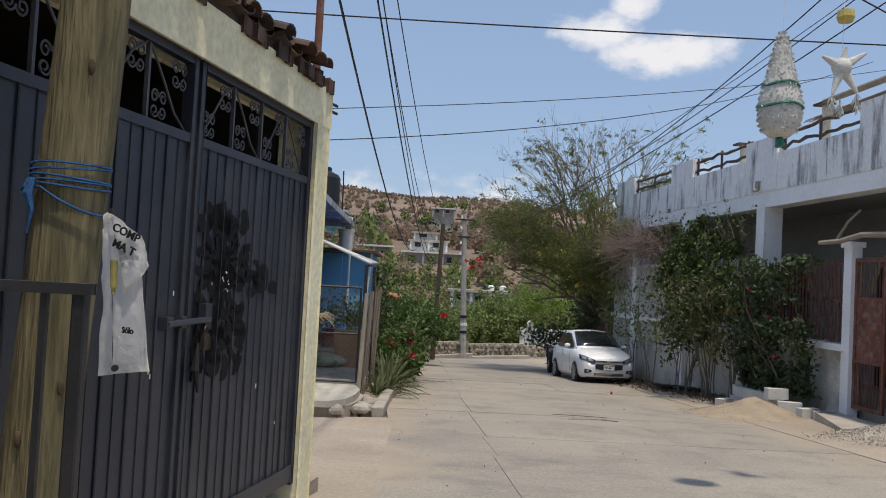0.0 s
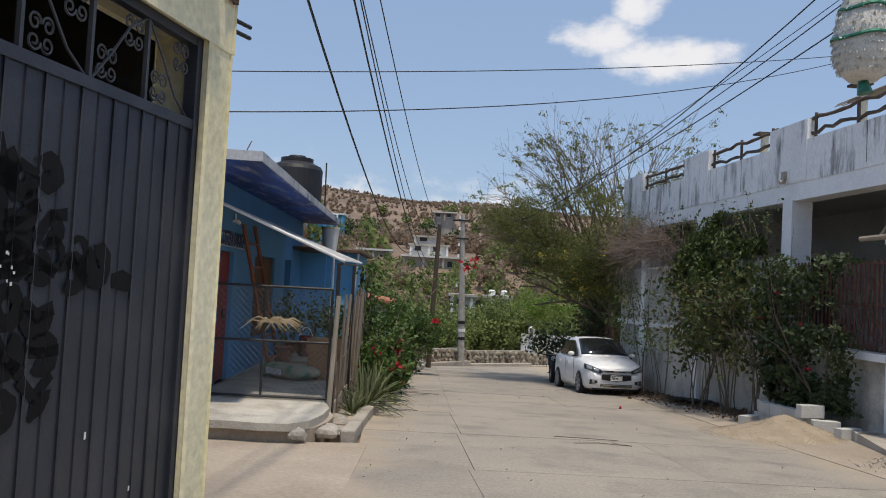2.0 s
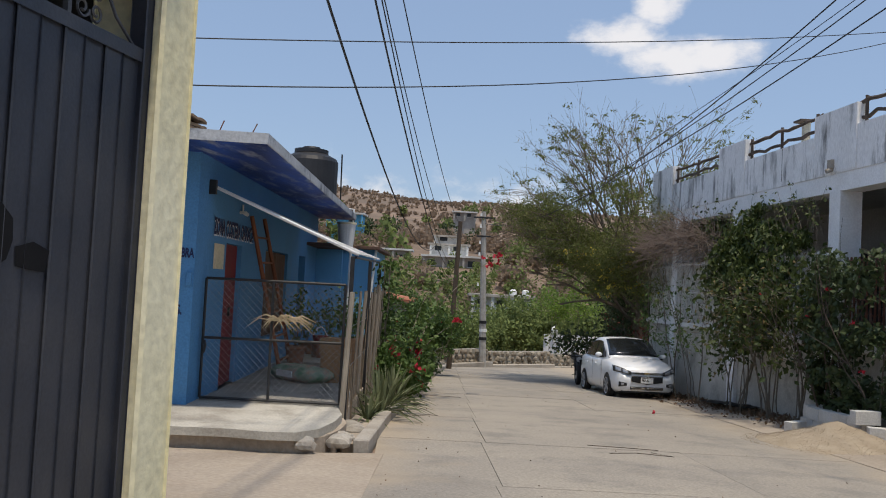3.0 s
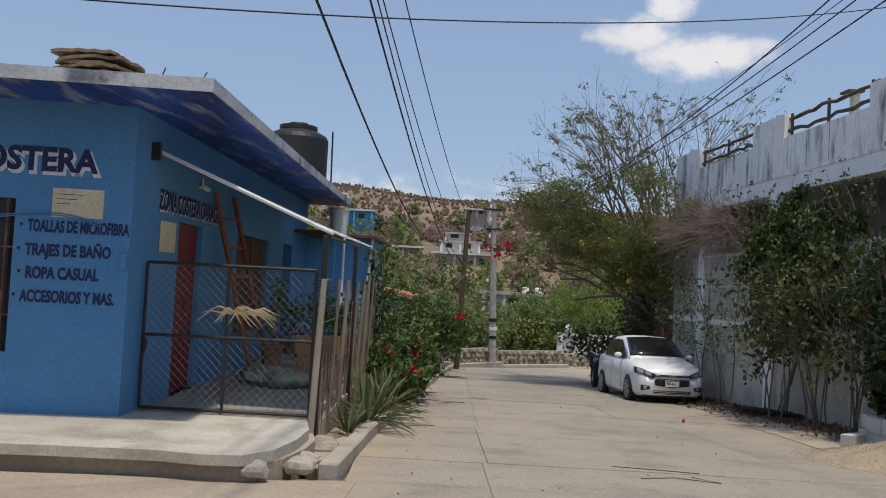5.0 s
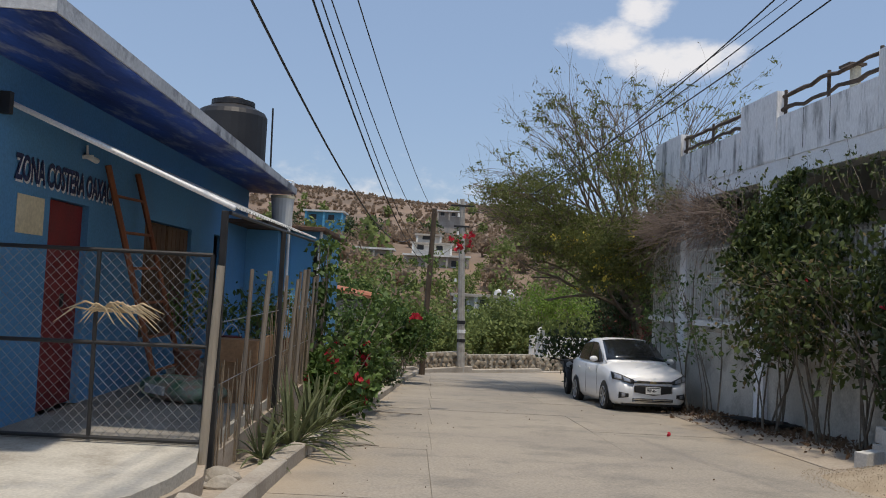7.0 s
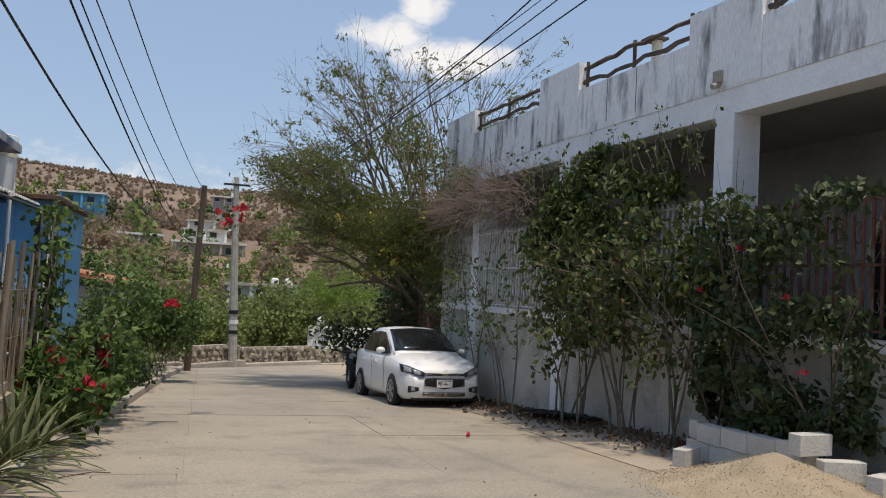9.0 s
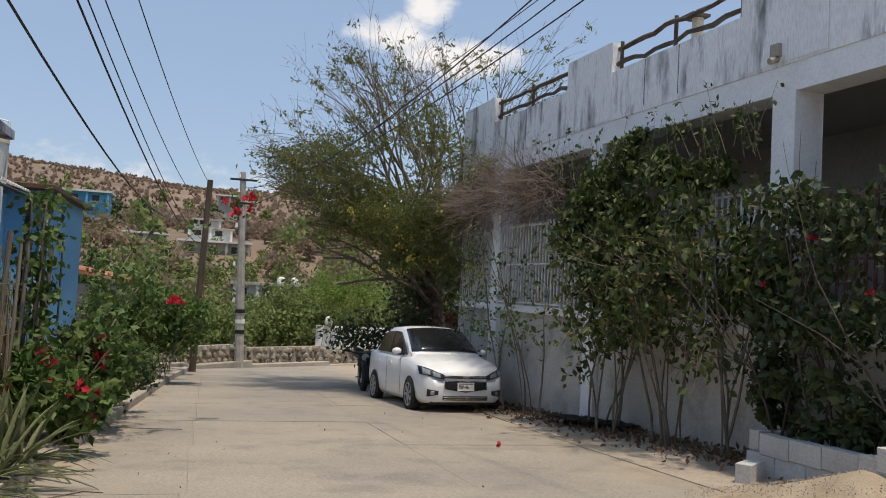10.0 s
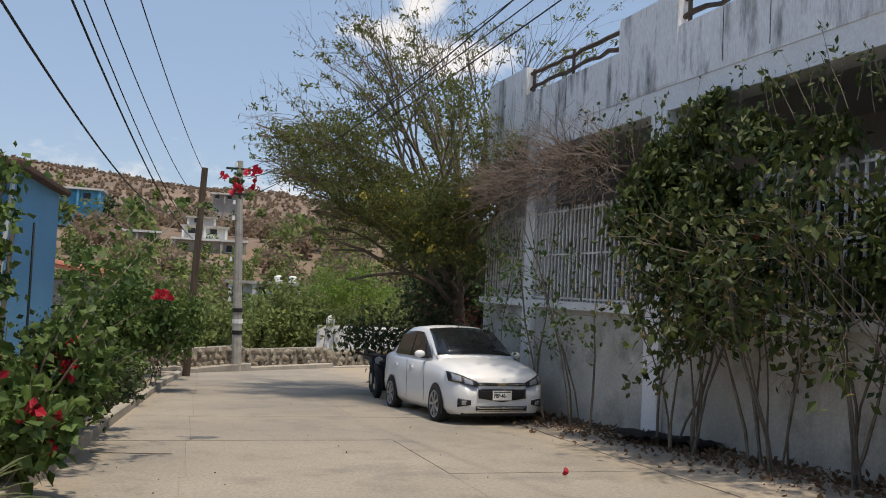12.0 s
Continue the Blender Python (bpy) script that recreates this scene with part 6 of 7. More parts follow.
# ---- plants of the strip on the shop side ----
def agave(cx, cy, n, ln, seed):
    q = random.Random(seed)
    a = thing("agave", (cx, cy, gz(cy) + 0.08), "grey-green spiky agave on the kerb strip", "plant", "agaves on the strip")
    mat = MATS.get("agave_leaf") or surf("agave_leaf", (0.14, 0.17, 0.085), (0.29, 0.32, 0.17), 3, 0.6, 0.1, 30, rand=0.7, transl=0.1)
    for k in range(n):
        az = q.uniform(0, 2 * math.pi)
        el = q.uniform(0.15, 1.4)
        L = ln * q.uniform(0.65, 1.1)
        h = Vector((math.cos(az), math.sin(az), 0))
        side = Vector((-math.sin(az), math.cos(az), 0))
        bm = B()
        rows = []
        for i in range(6):
            f = i / 5
            p = Vector((cx, cy, gz(cy) + 0.1)) + h * (0.05 + L * f * math.cos(el)) + Vector((0, 0, L * f * math.sin(el) - 0.45 * L * f * f * math.cos(el)))
            w = 0.026 * (1 - f) ** 0.7 * (0.7 + 0.9 * f) + 0.001
            rows.append((bm.verts.new(p + side * w + Vector((0, 0, w * 0.5))), bm.verts.new(p), bm.verts.new(p - side * w + Vector((0, 0, w * 0.5)))))
        for (a1, b1, c1), (a2, b2, c2) in zip(rows, rows[1:]):
            bm.faces.new((a1, b1, b2, a2))
            bm.faces.new((b1, c1, c2, b2))
        bmesh.ops.solidify(bm, geom=list(bm.faces), thickness=0.004)
        part("leaf", bm, mat, a)
    return a


agave(-0.70, 14.3, 28, 0.5, 1)
agave(-0.60, 15.3, 52, 0.85, 2)
agave(-0.55, 16.3, 56, 0.9, 3)
agave(-0.5, 17.1, 40, 0.75, 4)


def shrub(name, cx, cy, w, d, h, count, mat, label, seed, size=(0.05, 0.11), z0=None, flowers=0, fsize=0.07, stems=9):
    q = random.Random(seed)
    zb = gz(cy) + 0.05 if z0 is None else z0
    s = thing(name, (cx, cy, zb), label, "shrub")
    limbs, tips = [], []
    for k in range(stems):
        x, y = cx + q.uniform(-0.35, 0.35) * w, cy + q.uniform(-0.4, 0.4) * d
        grow(q, (x, y, zb), (q.uniform(-0.5, 0.5) * w / h, q.uniform(-0.5, 0.5), 1.0), h * q.uniform(0.5, 0.8), 0.014, 2, 0.65, 0.08, 3, 0.25, limbs, tips, 4)
    limb_part("stem_growth", limbs, STEM, s)
    tips = [p for p in tips if p.z > zb + 0.02 and abs(p.x - cx) < w * 0.75]
    leaf_part("foliage", rng_pts(q, tips, count, 0.07 + 0.02 * h), size[0], size[1], mat, seed, s, "", 0.65, 0.5)
    for k in range(flowers):
        p = q.choice(tips)
        flower((p.x + 0.06, p.y - 0.06, p.z + 0.03), fsize, s, seed * 31 + k)
    return s


shrub("flowering_shrub", -0.60, 18.7, 0.75, 1.8, 0.75, 3400, SHRUBLEAF, "green leafy shrub with red blossoms over the kerb", 41, (0.07, 0.16), None, 26, 0.10)
shrub("flowering_shrub", -0.55, 20.2, 0.75, 1.8, 0.88, 3400, SHRUBLEAF, "green leafy shrub with red blossoms over the kerb", 42, (0.07, 0.16), None, 24, 0.10)
shrub("flowering_shrub", -0.55, 22.6, 0.85, 2.2, 1.0, 3800, DARKLEAF, "dark leafy shrub with a few red blossoms", 43, (0.06, 0.12), None, 5, 0.08)
shrub("flowering_shrub", -0.45, 25.4, 0.7, 2.0, 0.48, 2400, DARKLEAF, "low dark shrub with pale violet flowers", 44, (0.04, 0.08), None, 3, 0.07)
shrub("round_shrub", -0.35, 29.5, 1.7, 3.0, 1.92, 9000, SHRUBLEAF, "large round green shrub beside the street", 45, (0.07, 0.14), None, 4, 0.09, 14)
shrub("round_shrub", -0.9, 26.0, 1.2, 2.6, 0.95, 4200, SHRUBLEAF, "large green shrub behind the kerb", 46, (0.07, 0.14), None, 4, 0.09, 12)
shrub("round_shrub", -0.5, 34.0, 1.6, 2.4, 2.05, 6000, SHRUBLEAF, "tall green shrub by the corner wall", 47, (0.08, 0.15), None, 0, 0.09, 12)

# vine climbing the awning post, and long flowering canes above it
pv = thing("post_vine", (-1.02, 19.4, -0.9), "leafy vine climbing the awning post", "vine")
limbs, tips = [], []
for k in range(7):
    pts = [Vector((-1.0 + r.uniform(-0.1, 0.1), 19.4 + r.uniform(-0.15, 0.15), -0.9))]
    for i in range(7):
        pts.append(pts[-1] + Vector((r.uniform(-0.04, 0.06), r.uniform(-0.08, 0.08), 0.34)))
    limbs.append((pts, 0.008))
    limbs[-1] = (pts, [0.008] * len(pts))
    tips.extend(pts[1:])
limb_part("stem_growth", limbs, STEM, pv)
leaf_part("foliage", rng_pts(r, tips, 900, 0.10), 0.06, 0.12, SHRUBLEAF, 50, pv, "", 0.8, 0.8)
cane = thing("flowering_cane", (-0.5, 19.0, gz(19.0) + 0.05), "long arching flowering canes over the street edge", "shrub")
limbs, tips = [], []
for end, mid in (((1.2, 21.1, 1.72), (-0.1, 20.4, 0.9)), ((0.1, 21.5, 1.35), (-0.4, 20.5, 0.7)), ((0.55, 20.0, 0.35), (-0.1, 19.4, 0.25)), ((0.2, 19.0, 0.7), (-0.3, 18.8, 0.3))):
    a, m, e = Vector((-0.55, 19.2, -1.0)), Vector(mid), Vector(end)
    pts = [a.lerp(m, t / 5).lerp(m.lerp(e, t / 5), t / 5) for t in range(6)]
    limbs.append((pts, [0.012, 0.011, 0.010, 0.008, 0.006, 0.004]))
    tips.extend([pts[2].lerp(pts[3], 0.5)] + pts[3:])
limb_part("stem_growth", limbs, STEM, cane)
leaf_part("foliage", rng_pts(r, tips, 330, 0.11), 0.07, 0.13, SHRUBLEAF, 51, cane, "", 0.7, 0.6)
for k in range(7):
    flower((1.2 + r.uniform(-0.22, 0.2), 21.1 + r.uniform(-0.1, 0.1), 1.74 + r.uniform(-0.1, 0.12)), 0.10, cane, 700 + k)
for k in range(3):
    flower((0.55 + r.uniform(-0.1, 0.1), 20.0, 0.38 + r.uniform(-0.06, 0.06)), 0.09, cane, 720 + k)

# ---- wall at the end of the street ----
WL = [(-2.2, 35.6), (0.2, 37.1), (2.2, 39.35), (5.2, 41.3), (9.5, 43.4)]
MORTAR = surf("lime_mortar", (0.26, 0.235, 0.19), (0.40, 0.37, 0.31), 2, 0.95, 0.5, 30, stain=(0.15, 0.13, 0.10), stain_scale=2)
FIELD = surf("field_stone", (0.15, 0.115, 0.08), (0.42, 0.37, 0.29), 2.5, 0.95, 0.6, 20, rand=0.7, stain=(0.10, 0.09, 0.07), stain_scale=3)
swl = thing("stone_wall", (2.2, 39.4, -2.4), "low rough stone wall with a pale concrete foot", "wall", kind="structure")
rng = random.Random(12)
for (xa, ya), (xb, yb) in zip(WL, WL[1:]):
    d = Vector((xb - xa, yb - ya, 0))
    L_ = d.length
    m = Matrix.Translation((xa, ya, gz(min(ya, 42)))) @ pose(0, 0, 0, 0, 0, math.degrees(math.atan2(d.y, d.x)))
    dz = (gz(min(yb, 42)) - gz(min(ya, 42))) / L_
    part("core", box(B(), (0, 0.06, -0.6), (L_, 0.36, 0.66), m), MORTAR, swl)
    part("foot", box(B(), (0, -0.35, -0.6), (L_, 0.06, 0.12), m, 0.01), KERB, swl)
    x = 0.0
    for row in range(3):
        x = rng.uniform(-0.1, 0.1)
        while x < L_:
            w = rng.uniform(0.18, 0.42)
            b_ = rock((0, 0, 0), (w * 1.05, 0.16, 0.24), rng.randint(0, 9999))
            bmesh.ops.transform(b_, matrix=m @ pose(x + w / 2, 0.07, 0.14 + row * 0.2 + rng.uniform(-0.02, 0.02)) , verts=b_.verts)
            part("stone", b_, FIELD, swl)
            x += w

# ---- poles and wires ----
cp = thing("utility_pole", (1.96, 38.9, -2.3), "slim grey concrete utility pole with crossarms", "utility pole")
POLEC = surf("pole_concrete", (0.34, 0.32, 0.29), (0.44, 0.42, 0.38), 3, 0.9, 0.3, 40, stain=(0.2, 0.18, 0.15), stain_scale=5)
part("shaft", ring_tube(B(), [(2.0, 38.8, -2.5), (1.73, 38.8, 4.4)], [0.165, 0.10], 8), POLEC, cp)
for z, w in ((4.1, 0.45), (3.3, 0.3)):
    part("crossarm", box(B(), (1.76 - w, 38.68, z), (1.76 + w, 38.74, z + 0.07), None, 0.005), IRON, cp)
for z in (3.0, 2.5, 3.7, 4.2, 1.2):
    part("insulator", ring_tube(B(), [(1.62, 38.7, z), (1.62, 38.7, z + 0.14)], [0.05, 0.035], 8), TIN, cp)
for z in (-1.1, -0.75, -0.4):
    part("notice_band", ring_tube(B(), [(1.955 + (-1.1 - z) * 0.04, 38.8, z), (1.953 + (-1.1 - z) * 0.04, 38.8, z + 0.13)], 0.168, 8), TRIM if z != -0.75 else TIN, cp)
wp = thing("utility_pole", (0.53, 35.3, -2.05), "leaning dark wooden utility pole", "utility pole")
part("shaft", ring_tube(B(), [(0.53, 35.3, -2.4), (0.6, 35.3, 0.5), (0.70, 35.3, 3.65)], [0.105, 0.095, 0.085], 10), surf("dark_pole_wood", (0.07, 0.05, 0.035), (0.13, 0.10, 0.07), 4, 0.9, 0.5, 30, streak=(1, 1, 0.1)), wp)
part("tag", box(B(), (0.44, 35.15, -0.95), (0.62, 35.19, -0.68)), TIN, wp, "small white tag")
CABLE = surf("black_cable", (0.012, 0.012, 0.013), (0.025, 0.025, 0.026), 4, 0.6, 0.0, 40)


def cable(a, b, sag, rad=0.012, n=28):
    a, b = Vector(a), Vector(b)
    bm = B()
    ring_tube(bm, [a.lerp(b, i / n) - Vector((0, 0, 4 * sag * (i / n) * (1 - i / n))) for i in range(n + 1)], rad, 5)
    solo("overhead_cable", bm, CABLE, "thin black overhead cable across the sky", "cable", "overhead cables")


cable((-1.10, 1.0, 5.23), (-0.37, 45.0, 3.14), 1.65, 0.014)
cable((-1.0, 1.0, 6.12), (0.40, 40.0, 1.9), 1.15, 0.012)
cable((-0.95, 1.0, 6.12), (0.47, 40.0, 2.1), 1.15, 0.008)
cable((-1.04, 1.0, 6.25), (0.5, 40.0, 3.2), 1.25, 0.008)
cable((-0.98, 1.0, 6.16), (0.70, 35.3, 3.5), 0.85, 0.008)
cable((6.0, 2.0, 7.4), (1.8, 38.8, 3.9), 1.9, 0.010)
cable((8.08, 2.0, 8.39), (2.0, 38.8, 3.85), 1.5, 0.010)
cable((9.07, 2.0, 8.29), (2.1, 38.8, 3.3), 1.0, 0.012)
cable((8.6, 2.0, 8.6), (2.0, 38.8, 4.2), 1.35, 0.007)
cable((-4.0, 8.93, 2.5), (10.5, 19.75, 7.05), 0.55, 0.007)
cable((-4.0, 8.68, 2.77), (10.5, 17.5, 6.42), 0.25, 0.006)
cable((-6.0, 7.0, 4.85), (9.0, 7.4, 3.75), 0.12, 0.008)
cable((-6.0, 7.6, 5.0), (9.0, 8.6, 5.3), 0.05, 0.006)
cable((-5.2, 10.5, 4.55), (9.5, 10.5, 4.62), 0.06, 0.010)
cable((1.5, 6.2, 4.4), (5.5, 7.6, 3.35), 0.05, 0.007)

# ---- party piñatas hung on a cable ----
PAPER = leafmat("fringed_paper", (0.50, 0.50, 0.47), (0.66, 0.66, 0.62), 0.15, 0.8)
TINSEL = surf("green_tinsel", (0.02, 0.12, 0.08), (0.05, 0.22, 0.15), 20, 0.4, 0.0, 60, metal=0.4)
pin = thing("paper_pinata", (2.83, 6.75, 2.55), "large white fringed paper piñata shaped like a drop", "piñata")
PZ = 0.33
prof = [(r_ * 0.89, z_ + PZ) for r_, z_ in ((0.0, 2.22), (0.09, 2.235), (0.155, 2.29), (0.188, 2.38), (0.192, 2.46), (0.178, 2.56), (0.145, 2.67), (0.112, 2.79), (0.085, 2.91), (0.055, 3.02), (0.02, 3.08))]
bm = B()
n = 22
rings = [[bm.verts.new((2.83 + rr_ * math.cos(2 * math.pi * k / n), 6.75 + rr_ * math.sin(2 * math.pi * k / n), z)) for k in range(n)] for rr_, z in prof[1:]]
for a, b in zip(rings, rings[1:]):
    for k in range(n):
        bm.faces.new((a[k], a[(k + 1) % n], b[(k + 1) % n], b[k]))
bm.faces.new(rings[0][::-1])
bm.faces.new(rings[-1])
part("body", bm, surf("white_paper", (0.52, 0.51, 0.47), (0.64, 0.63, 0.59), 12, 0.85, 0.4, 60), pin, "", True)
fr_pts = []
q = random.Random(4)
for k in range(3400):
    i = q.uniform(1.6, len(prof) - 1.01)
    a, f = int(i), i - int(i)
    rad_ = prof[a][0] + (prof[a + 1][0] - prof[a][0]) * f
    z = prof[a][1] + (prof[a + 1][1] - prof[a][1]) * f
    z = round(z / 0.045) * 0.045 + q.uniform(-0.005, 0.005)
    t = q.uniform(0, 2 * math.pi)
    fr_pts.append((2.83 + (rad_ + 0.006) * math.cos(t), 6.75 + (rad_ + 0.006) * math.sin(t), z + 0.02))
leaf_part("paper_fringe", fr_pts, 0.016, 0.032, PAPER, 60, pin, "", 0.4, 3.0)
for z0 in (2.48 + PZ, 2.66 + PZ):
    bm = B()
    rad_ = 0.171 if z0 < 2.6 + PZ else 0.134
    ring_tube(bm, [(2.83 + (rad_ + 0.008) * math.cos(t), 6.75 + (rad_ + 0.008) * math.sin(t), z0 + 0.012 * math.sin(3 * t)) for t in [0.26 * i for i in range(25)]], 0.011, 5)
    part("tinsel", bm, TINSEL, pin)
part("string", ring_tube(B(), [(2.83, 6.75, 3.4), (2.85, 6.75, 4.0)], 0.003, 4), TIN, pin)
part("tassel", ring_tube(B(), [(2.83, 6.75, 2.56), (2.84, 6.74, 2.49)], [0.03, 0.045], 8), TINSEL, pin)
star = thing("paper_pinata", (3.5, 7.2, 2.95), "white paper star piñata with hanging tails", "piñata")
for k, (dx, dz, ln) in enumerate(((-0.19, 0.08, 0), (0.20, 0.13, 0), (-0.09, -0.25, 0), (0.13, -0.23, 0), (0.02, 0.17, 0))):
    part("cone", ring_tube(B(), [(3.55, 7.2, 3.30), (3.55 + dx, 7.2 - 0.03, 3.30 + dz)], [0.055, 0.012], 9), MATS["white_paper"], star)
bm = B()
bmesh.ops.create_uvsphere(bm, u_segments=12, v_segments=8, radius=0.085, matrix=Matrix.Translation((3.55, 7.2, 3.30)))
part("body", bm, MATS["white_paper"], star, "", True)
for dx, dz in ((-0.09, -0.25), (0.13, -0.23), (-0.02, -0.28)):
    leaf_part("tail", [(3.55 + dx + q.gauss(0, 0.012), 7.17, 3.30 + dz - q.uniform(0, 0.13)) for _ in range(60)], 0.04, 0.08, PAPER, 61, star, "", 0.2, 4.0)
part("string", ring_tube(B(), [(3.55, 7.2, 3.45), (3.56, 7.2, 3.95)], 0.003, 4), TIN, star)
bm = B()
ring_tube(bm, [(3.57, 7.2, 3.70), (3.57, 7.2, 3.74), (3.57, 7.2, 3.80)], [0.06, 0.075, 0.07], 14)
solo("paper_lantern", bm, surf("yellow_paper", (0.5, 0.38, 0.10), (0.6, 0.5, 0.2), 9, 0.8), "small yellow paper lantern on the cable", "lantern")

# ---- far land: valley shrubs, hillside scrub, houses ----
DRYSCRUB = surf("dry_scrub", (0.25, 0.185, 0.13), (0.37, 0.28, 0.20), 0.05, 0.95, 0.0, 3, island=0.3, fine_amount=0.1, transl=0.55)
GREENSCRUB = surf("green_scrub", (0.09, 0.125, 0.038), (0.25, 0.30, 0.095), 0.08, 0.9, 0.0, 3, island=0.7, fine_amount=0.1, transl=0.3)
rr = np.random.default_rng(33)


def scrub(name, label, n, xr, yr, hmin, hmax, per, size, mat, seed, keep=None):
    g = np.random.default_rng(seed)
    pts = []
    for k in range(n):
        y = yr[0] + (yr[1] - yr[0]) * g.random() ** 1.3
        x = (xr[0] + (xr[1] - xr[0]) * g.random()) * (1 + y / yr[1] * 0.6)
        if keep and not keep(x, y):
            continue
        h = g.uniform(hmin, hmax)
        w = h * g.uniform(0.5, 0.9)
        z = land(x, y)
        for j in range(per):
            v = g.normal(size=3)
            v /= np.linalg.norm(v)
            rad_ = g.random() ** 0.4
            pts.append((x + v[0] * w * 0.6 * rad_, y + v[1] * w * 0.6 * rad_, z + h * 0.55 + v[2] * h * 0.5 * rad_))
    ob = new(name, leaf_mesh(name, pts, size[0], size[1], mat, seed, 0.6, 0.1))
    return tagged(ob, label, "scrub", kind="stuff")


def off_road(x, y):
    return y - 45.5 - 0.5 * (x - 4) > 0


scrub("valley_scrub", "green shrubs in the valley behind the low wall", 200, (-14, 18), (46, 72), 2.4, 4.6, 240, (0.14, 0.34), GREENSCRUB, 70, off_road)
scrub("valley_scrub", "mixed green trees on the lower hillside", 190, (-30, 30), (66, 110), 2.0, 4.5, 150, (0.25, 0.6), GREENSCRUB, 71, lambda x, y: not (-6 < x < 7 and y > 88))
scrub("hill_scrub", "dry leafless scrub on the lower hillside", 650, (-45, 45), (75, 150), 1.5, 3.2, 110, (0.3, 0.8), DRYSCRUB, 72, lambda x, y: not (-5 < x < 6 and 92 < y < 116))
scrub("hill_scrub", "brown dry woods covering the hill", 6500, (-130, 130), (125, 430), 0.5, 1.3, 44, (0.4, 0.9), DRYSCRUB, 73)
scrub("hill_scrub", "dark green trees scattered on the hill", 90, (-90, 90), (105, 300), 2.5, 5.0, 80, (0.6, 1.4), GREENSCRUB, 74)

scrub("hill_scrub", "low mixed shrubs below the hillside houses", 110, (-5, 6), (80, 106), 0.8, 1.9, 120, (0.15, 0.4), GREENSCRUB, 75)

scrub("hill_scrub", "dark green round trees beside the hillside houses", 9, (-13, 3), (116, 140), 2.4, 4.0, 190, (0.35, 0.7), DARKLEAF, 76)

HOUSEW = surf("far_white_wall", (0.62, 0.61, 0.58), (0.74, 0.73, 0.70), 0.5, 0.9, 0.0, 8, stain=(0.4, 0.37, 0.32), stain_scale=0.4)
HOUSEG = surf("far_grey_block", (0.32, 0.29, 0.25), (0.45, 0.41, 0.36), 0.5, 0.95, 0.0, 8)
HOUSEB = surf("far_blue_wall", (0.10, 0.34, 0.55), (0.14, 0.42, 0.62), 0.5, 0.9, 0.0, 8)
TILES = surf("red_roof_tiles", (0.34, 0.13, 0.08), (0.48, 0.22, 0.14), 2, 0.9, 0.3, 12, stain=(0.5, 0.35, 0.28), stain_scale=2)
PANE = surf("dark_opening", (0.015, 0.016, 0.018), (0.03, 0.03, 0.033), 1, 0.3, 0.0, 8)


def hill_house(at, w, d, storeys, mat, label, sh=2.7, cols=3, roof=True, yaw=0):
    x, y, z = at
    m = pose(x, y, z, 0, 0, yaw)
    h = thing("hillside_house", at, label, "house")
    part("wall", box(B(), (0, 0, -2.5), (w, d, storeys * sh), m), mat, h)
    for s in range(storeys):
        part("floor_slab", box(B(), (-0.35, -0.7, (s + 1) * sh - 0.12), (w + 0.35, d, (s + 1) * sh + 0.1), m), HOUSEW if mat is not HOUSEW else HOUSEG, h)
        for k in range(cols):
            xa = w * (k + 0.22) / cols
            wn = part("window", box(B(), (xa, -0.03, s * sh + 0.8), (xa + w * 0.34 / cols, 0.03, s * sh + 0.8 + sh * 0.36), m), PANE, h)
            part("frame", box(B(), (xa - 0.08, -0.07, s * sh + 0.72), (xa + w * 0.34 / cols + 0.08, 0.0, s * sh + 0.8), m), HOUSEW, wn)
    for k in range(cols + 1):
        xa = w * k / cols
        part("column", box(B(), (xa - 0.12, -0.6, 0), (xa + 0.12, -0.4, storeys * sh - 0.12), m), mat, h)
    return h


hill_house((-2.6, 104, 2.7), 7.2, 5, 1, HOUSEG, "grey block house with open ground floor on the hill", 2.0, 3)
hill_house((-1.9, 108, 4.7), 4.6, 5, 1, HOUSEW, "white house above the grey block house", 1.6, 2)
hill_house((-1.5, 111, 6.1), 2.9, 4, 1, HOUSEW, "small white upper house with flat roof", 1.4, 1)
hill_house((1.0, 150, 12.6), 3.8, 4, 1, HOUSEG, "unfinished house frame high on the hill", 1.6, 2)
hill_house((-8.3, 104, 3.0), 4.0, 4, 1, HOUSEG, "small grey house among dry trees", 2.2, 2)
hill_house((-15.6, 112, 8.0), 4.5, 4, 1, HOUSEB, "small blue house on the hillside", 1.9, 2)
hill_house((2.6, 76, -1.3), 5.2, 4, 1, HOUSEW, "low white roofed house in the valley", 1.8, 3)
# water tanks on the valley roof
for x in (6.2, 7.3):
    bm = B()
    ring_tube(bm, [(x, 77, 0.5), (x, 77, 1.0), (x, 77, 1.12)], [0.32, 0.32, 0.16], 12)
    solo("water_tank", bm, TIN, "small white water tank on a far roof", "tank")
# white walled yard beyond the corner
yard = thing("yard_wall", (7.0, 47.5, -3.0), "white plastered yard wall with a small ornament", "wall", kind="structure")
part("wall", box(B(), (5.6, 47.5, -4.5), (10.8, 47.7, -1.15)), WHITEWALL, yard)
part("wall", box(B(), (8.3, 47.2, -4.5), (8.6, 47.5, -1.2)), WHITEWALL, yard)
bm = B()
bmesh.ops.create_uvsphere(bm, u_segments=10, v_segments=6, radius=0.2, matrix=Matrix.Translation((6.15, 47.6, -1.0)) @ Matrix.Diagonal((1, 0.7, 1.5, 1)))
solo("garden_ornament", bm, TIN, "plain white ornament on the yard wall", "ornament", smooth=True)
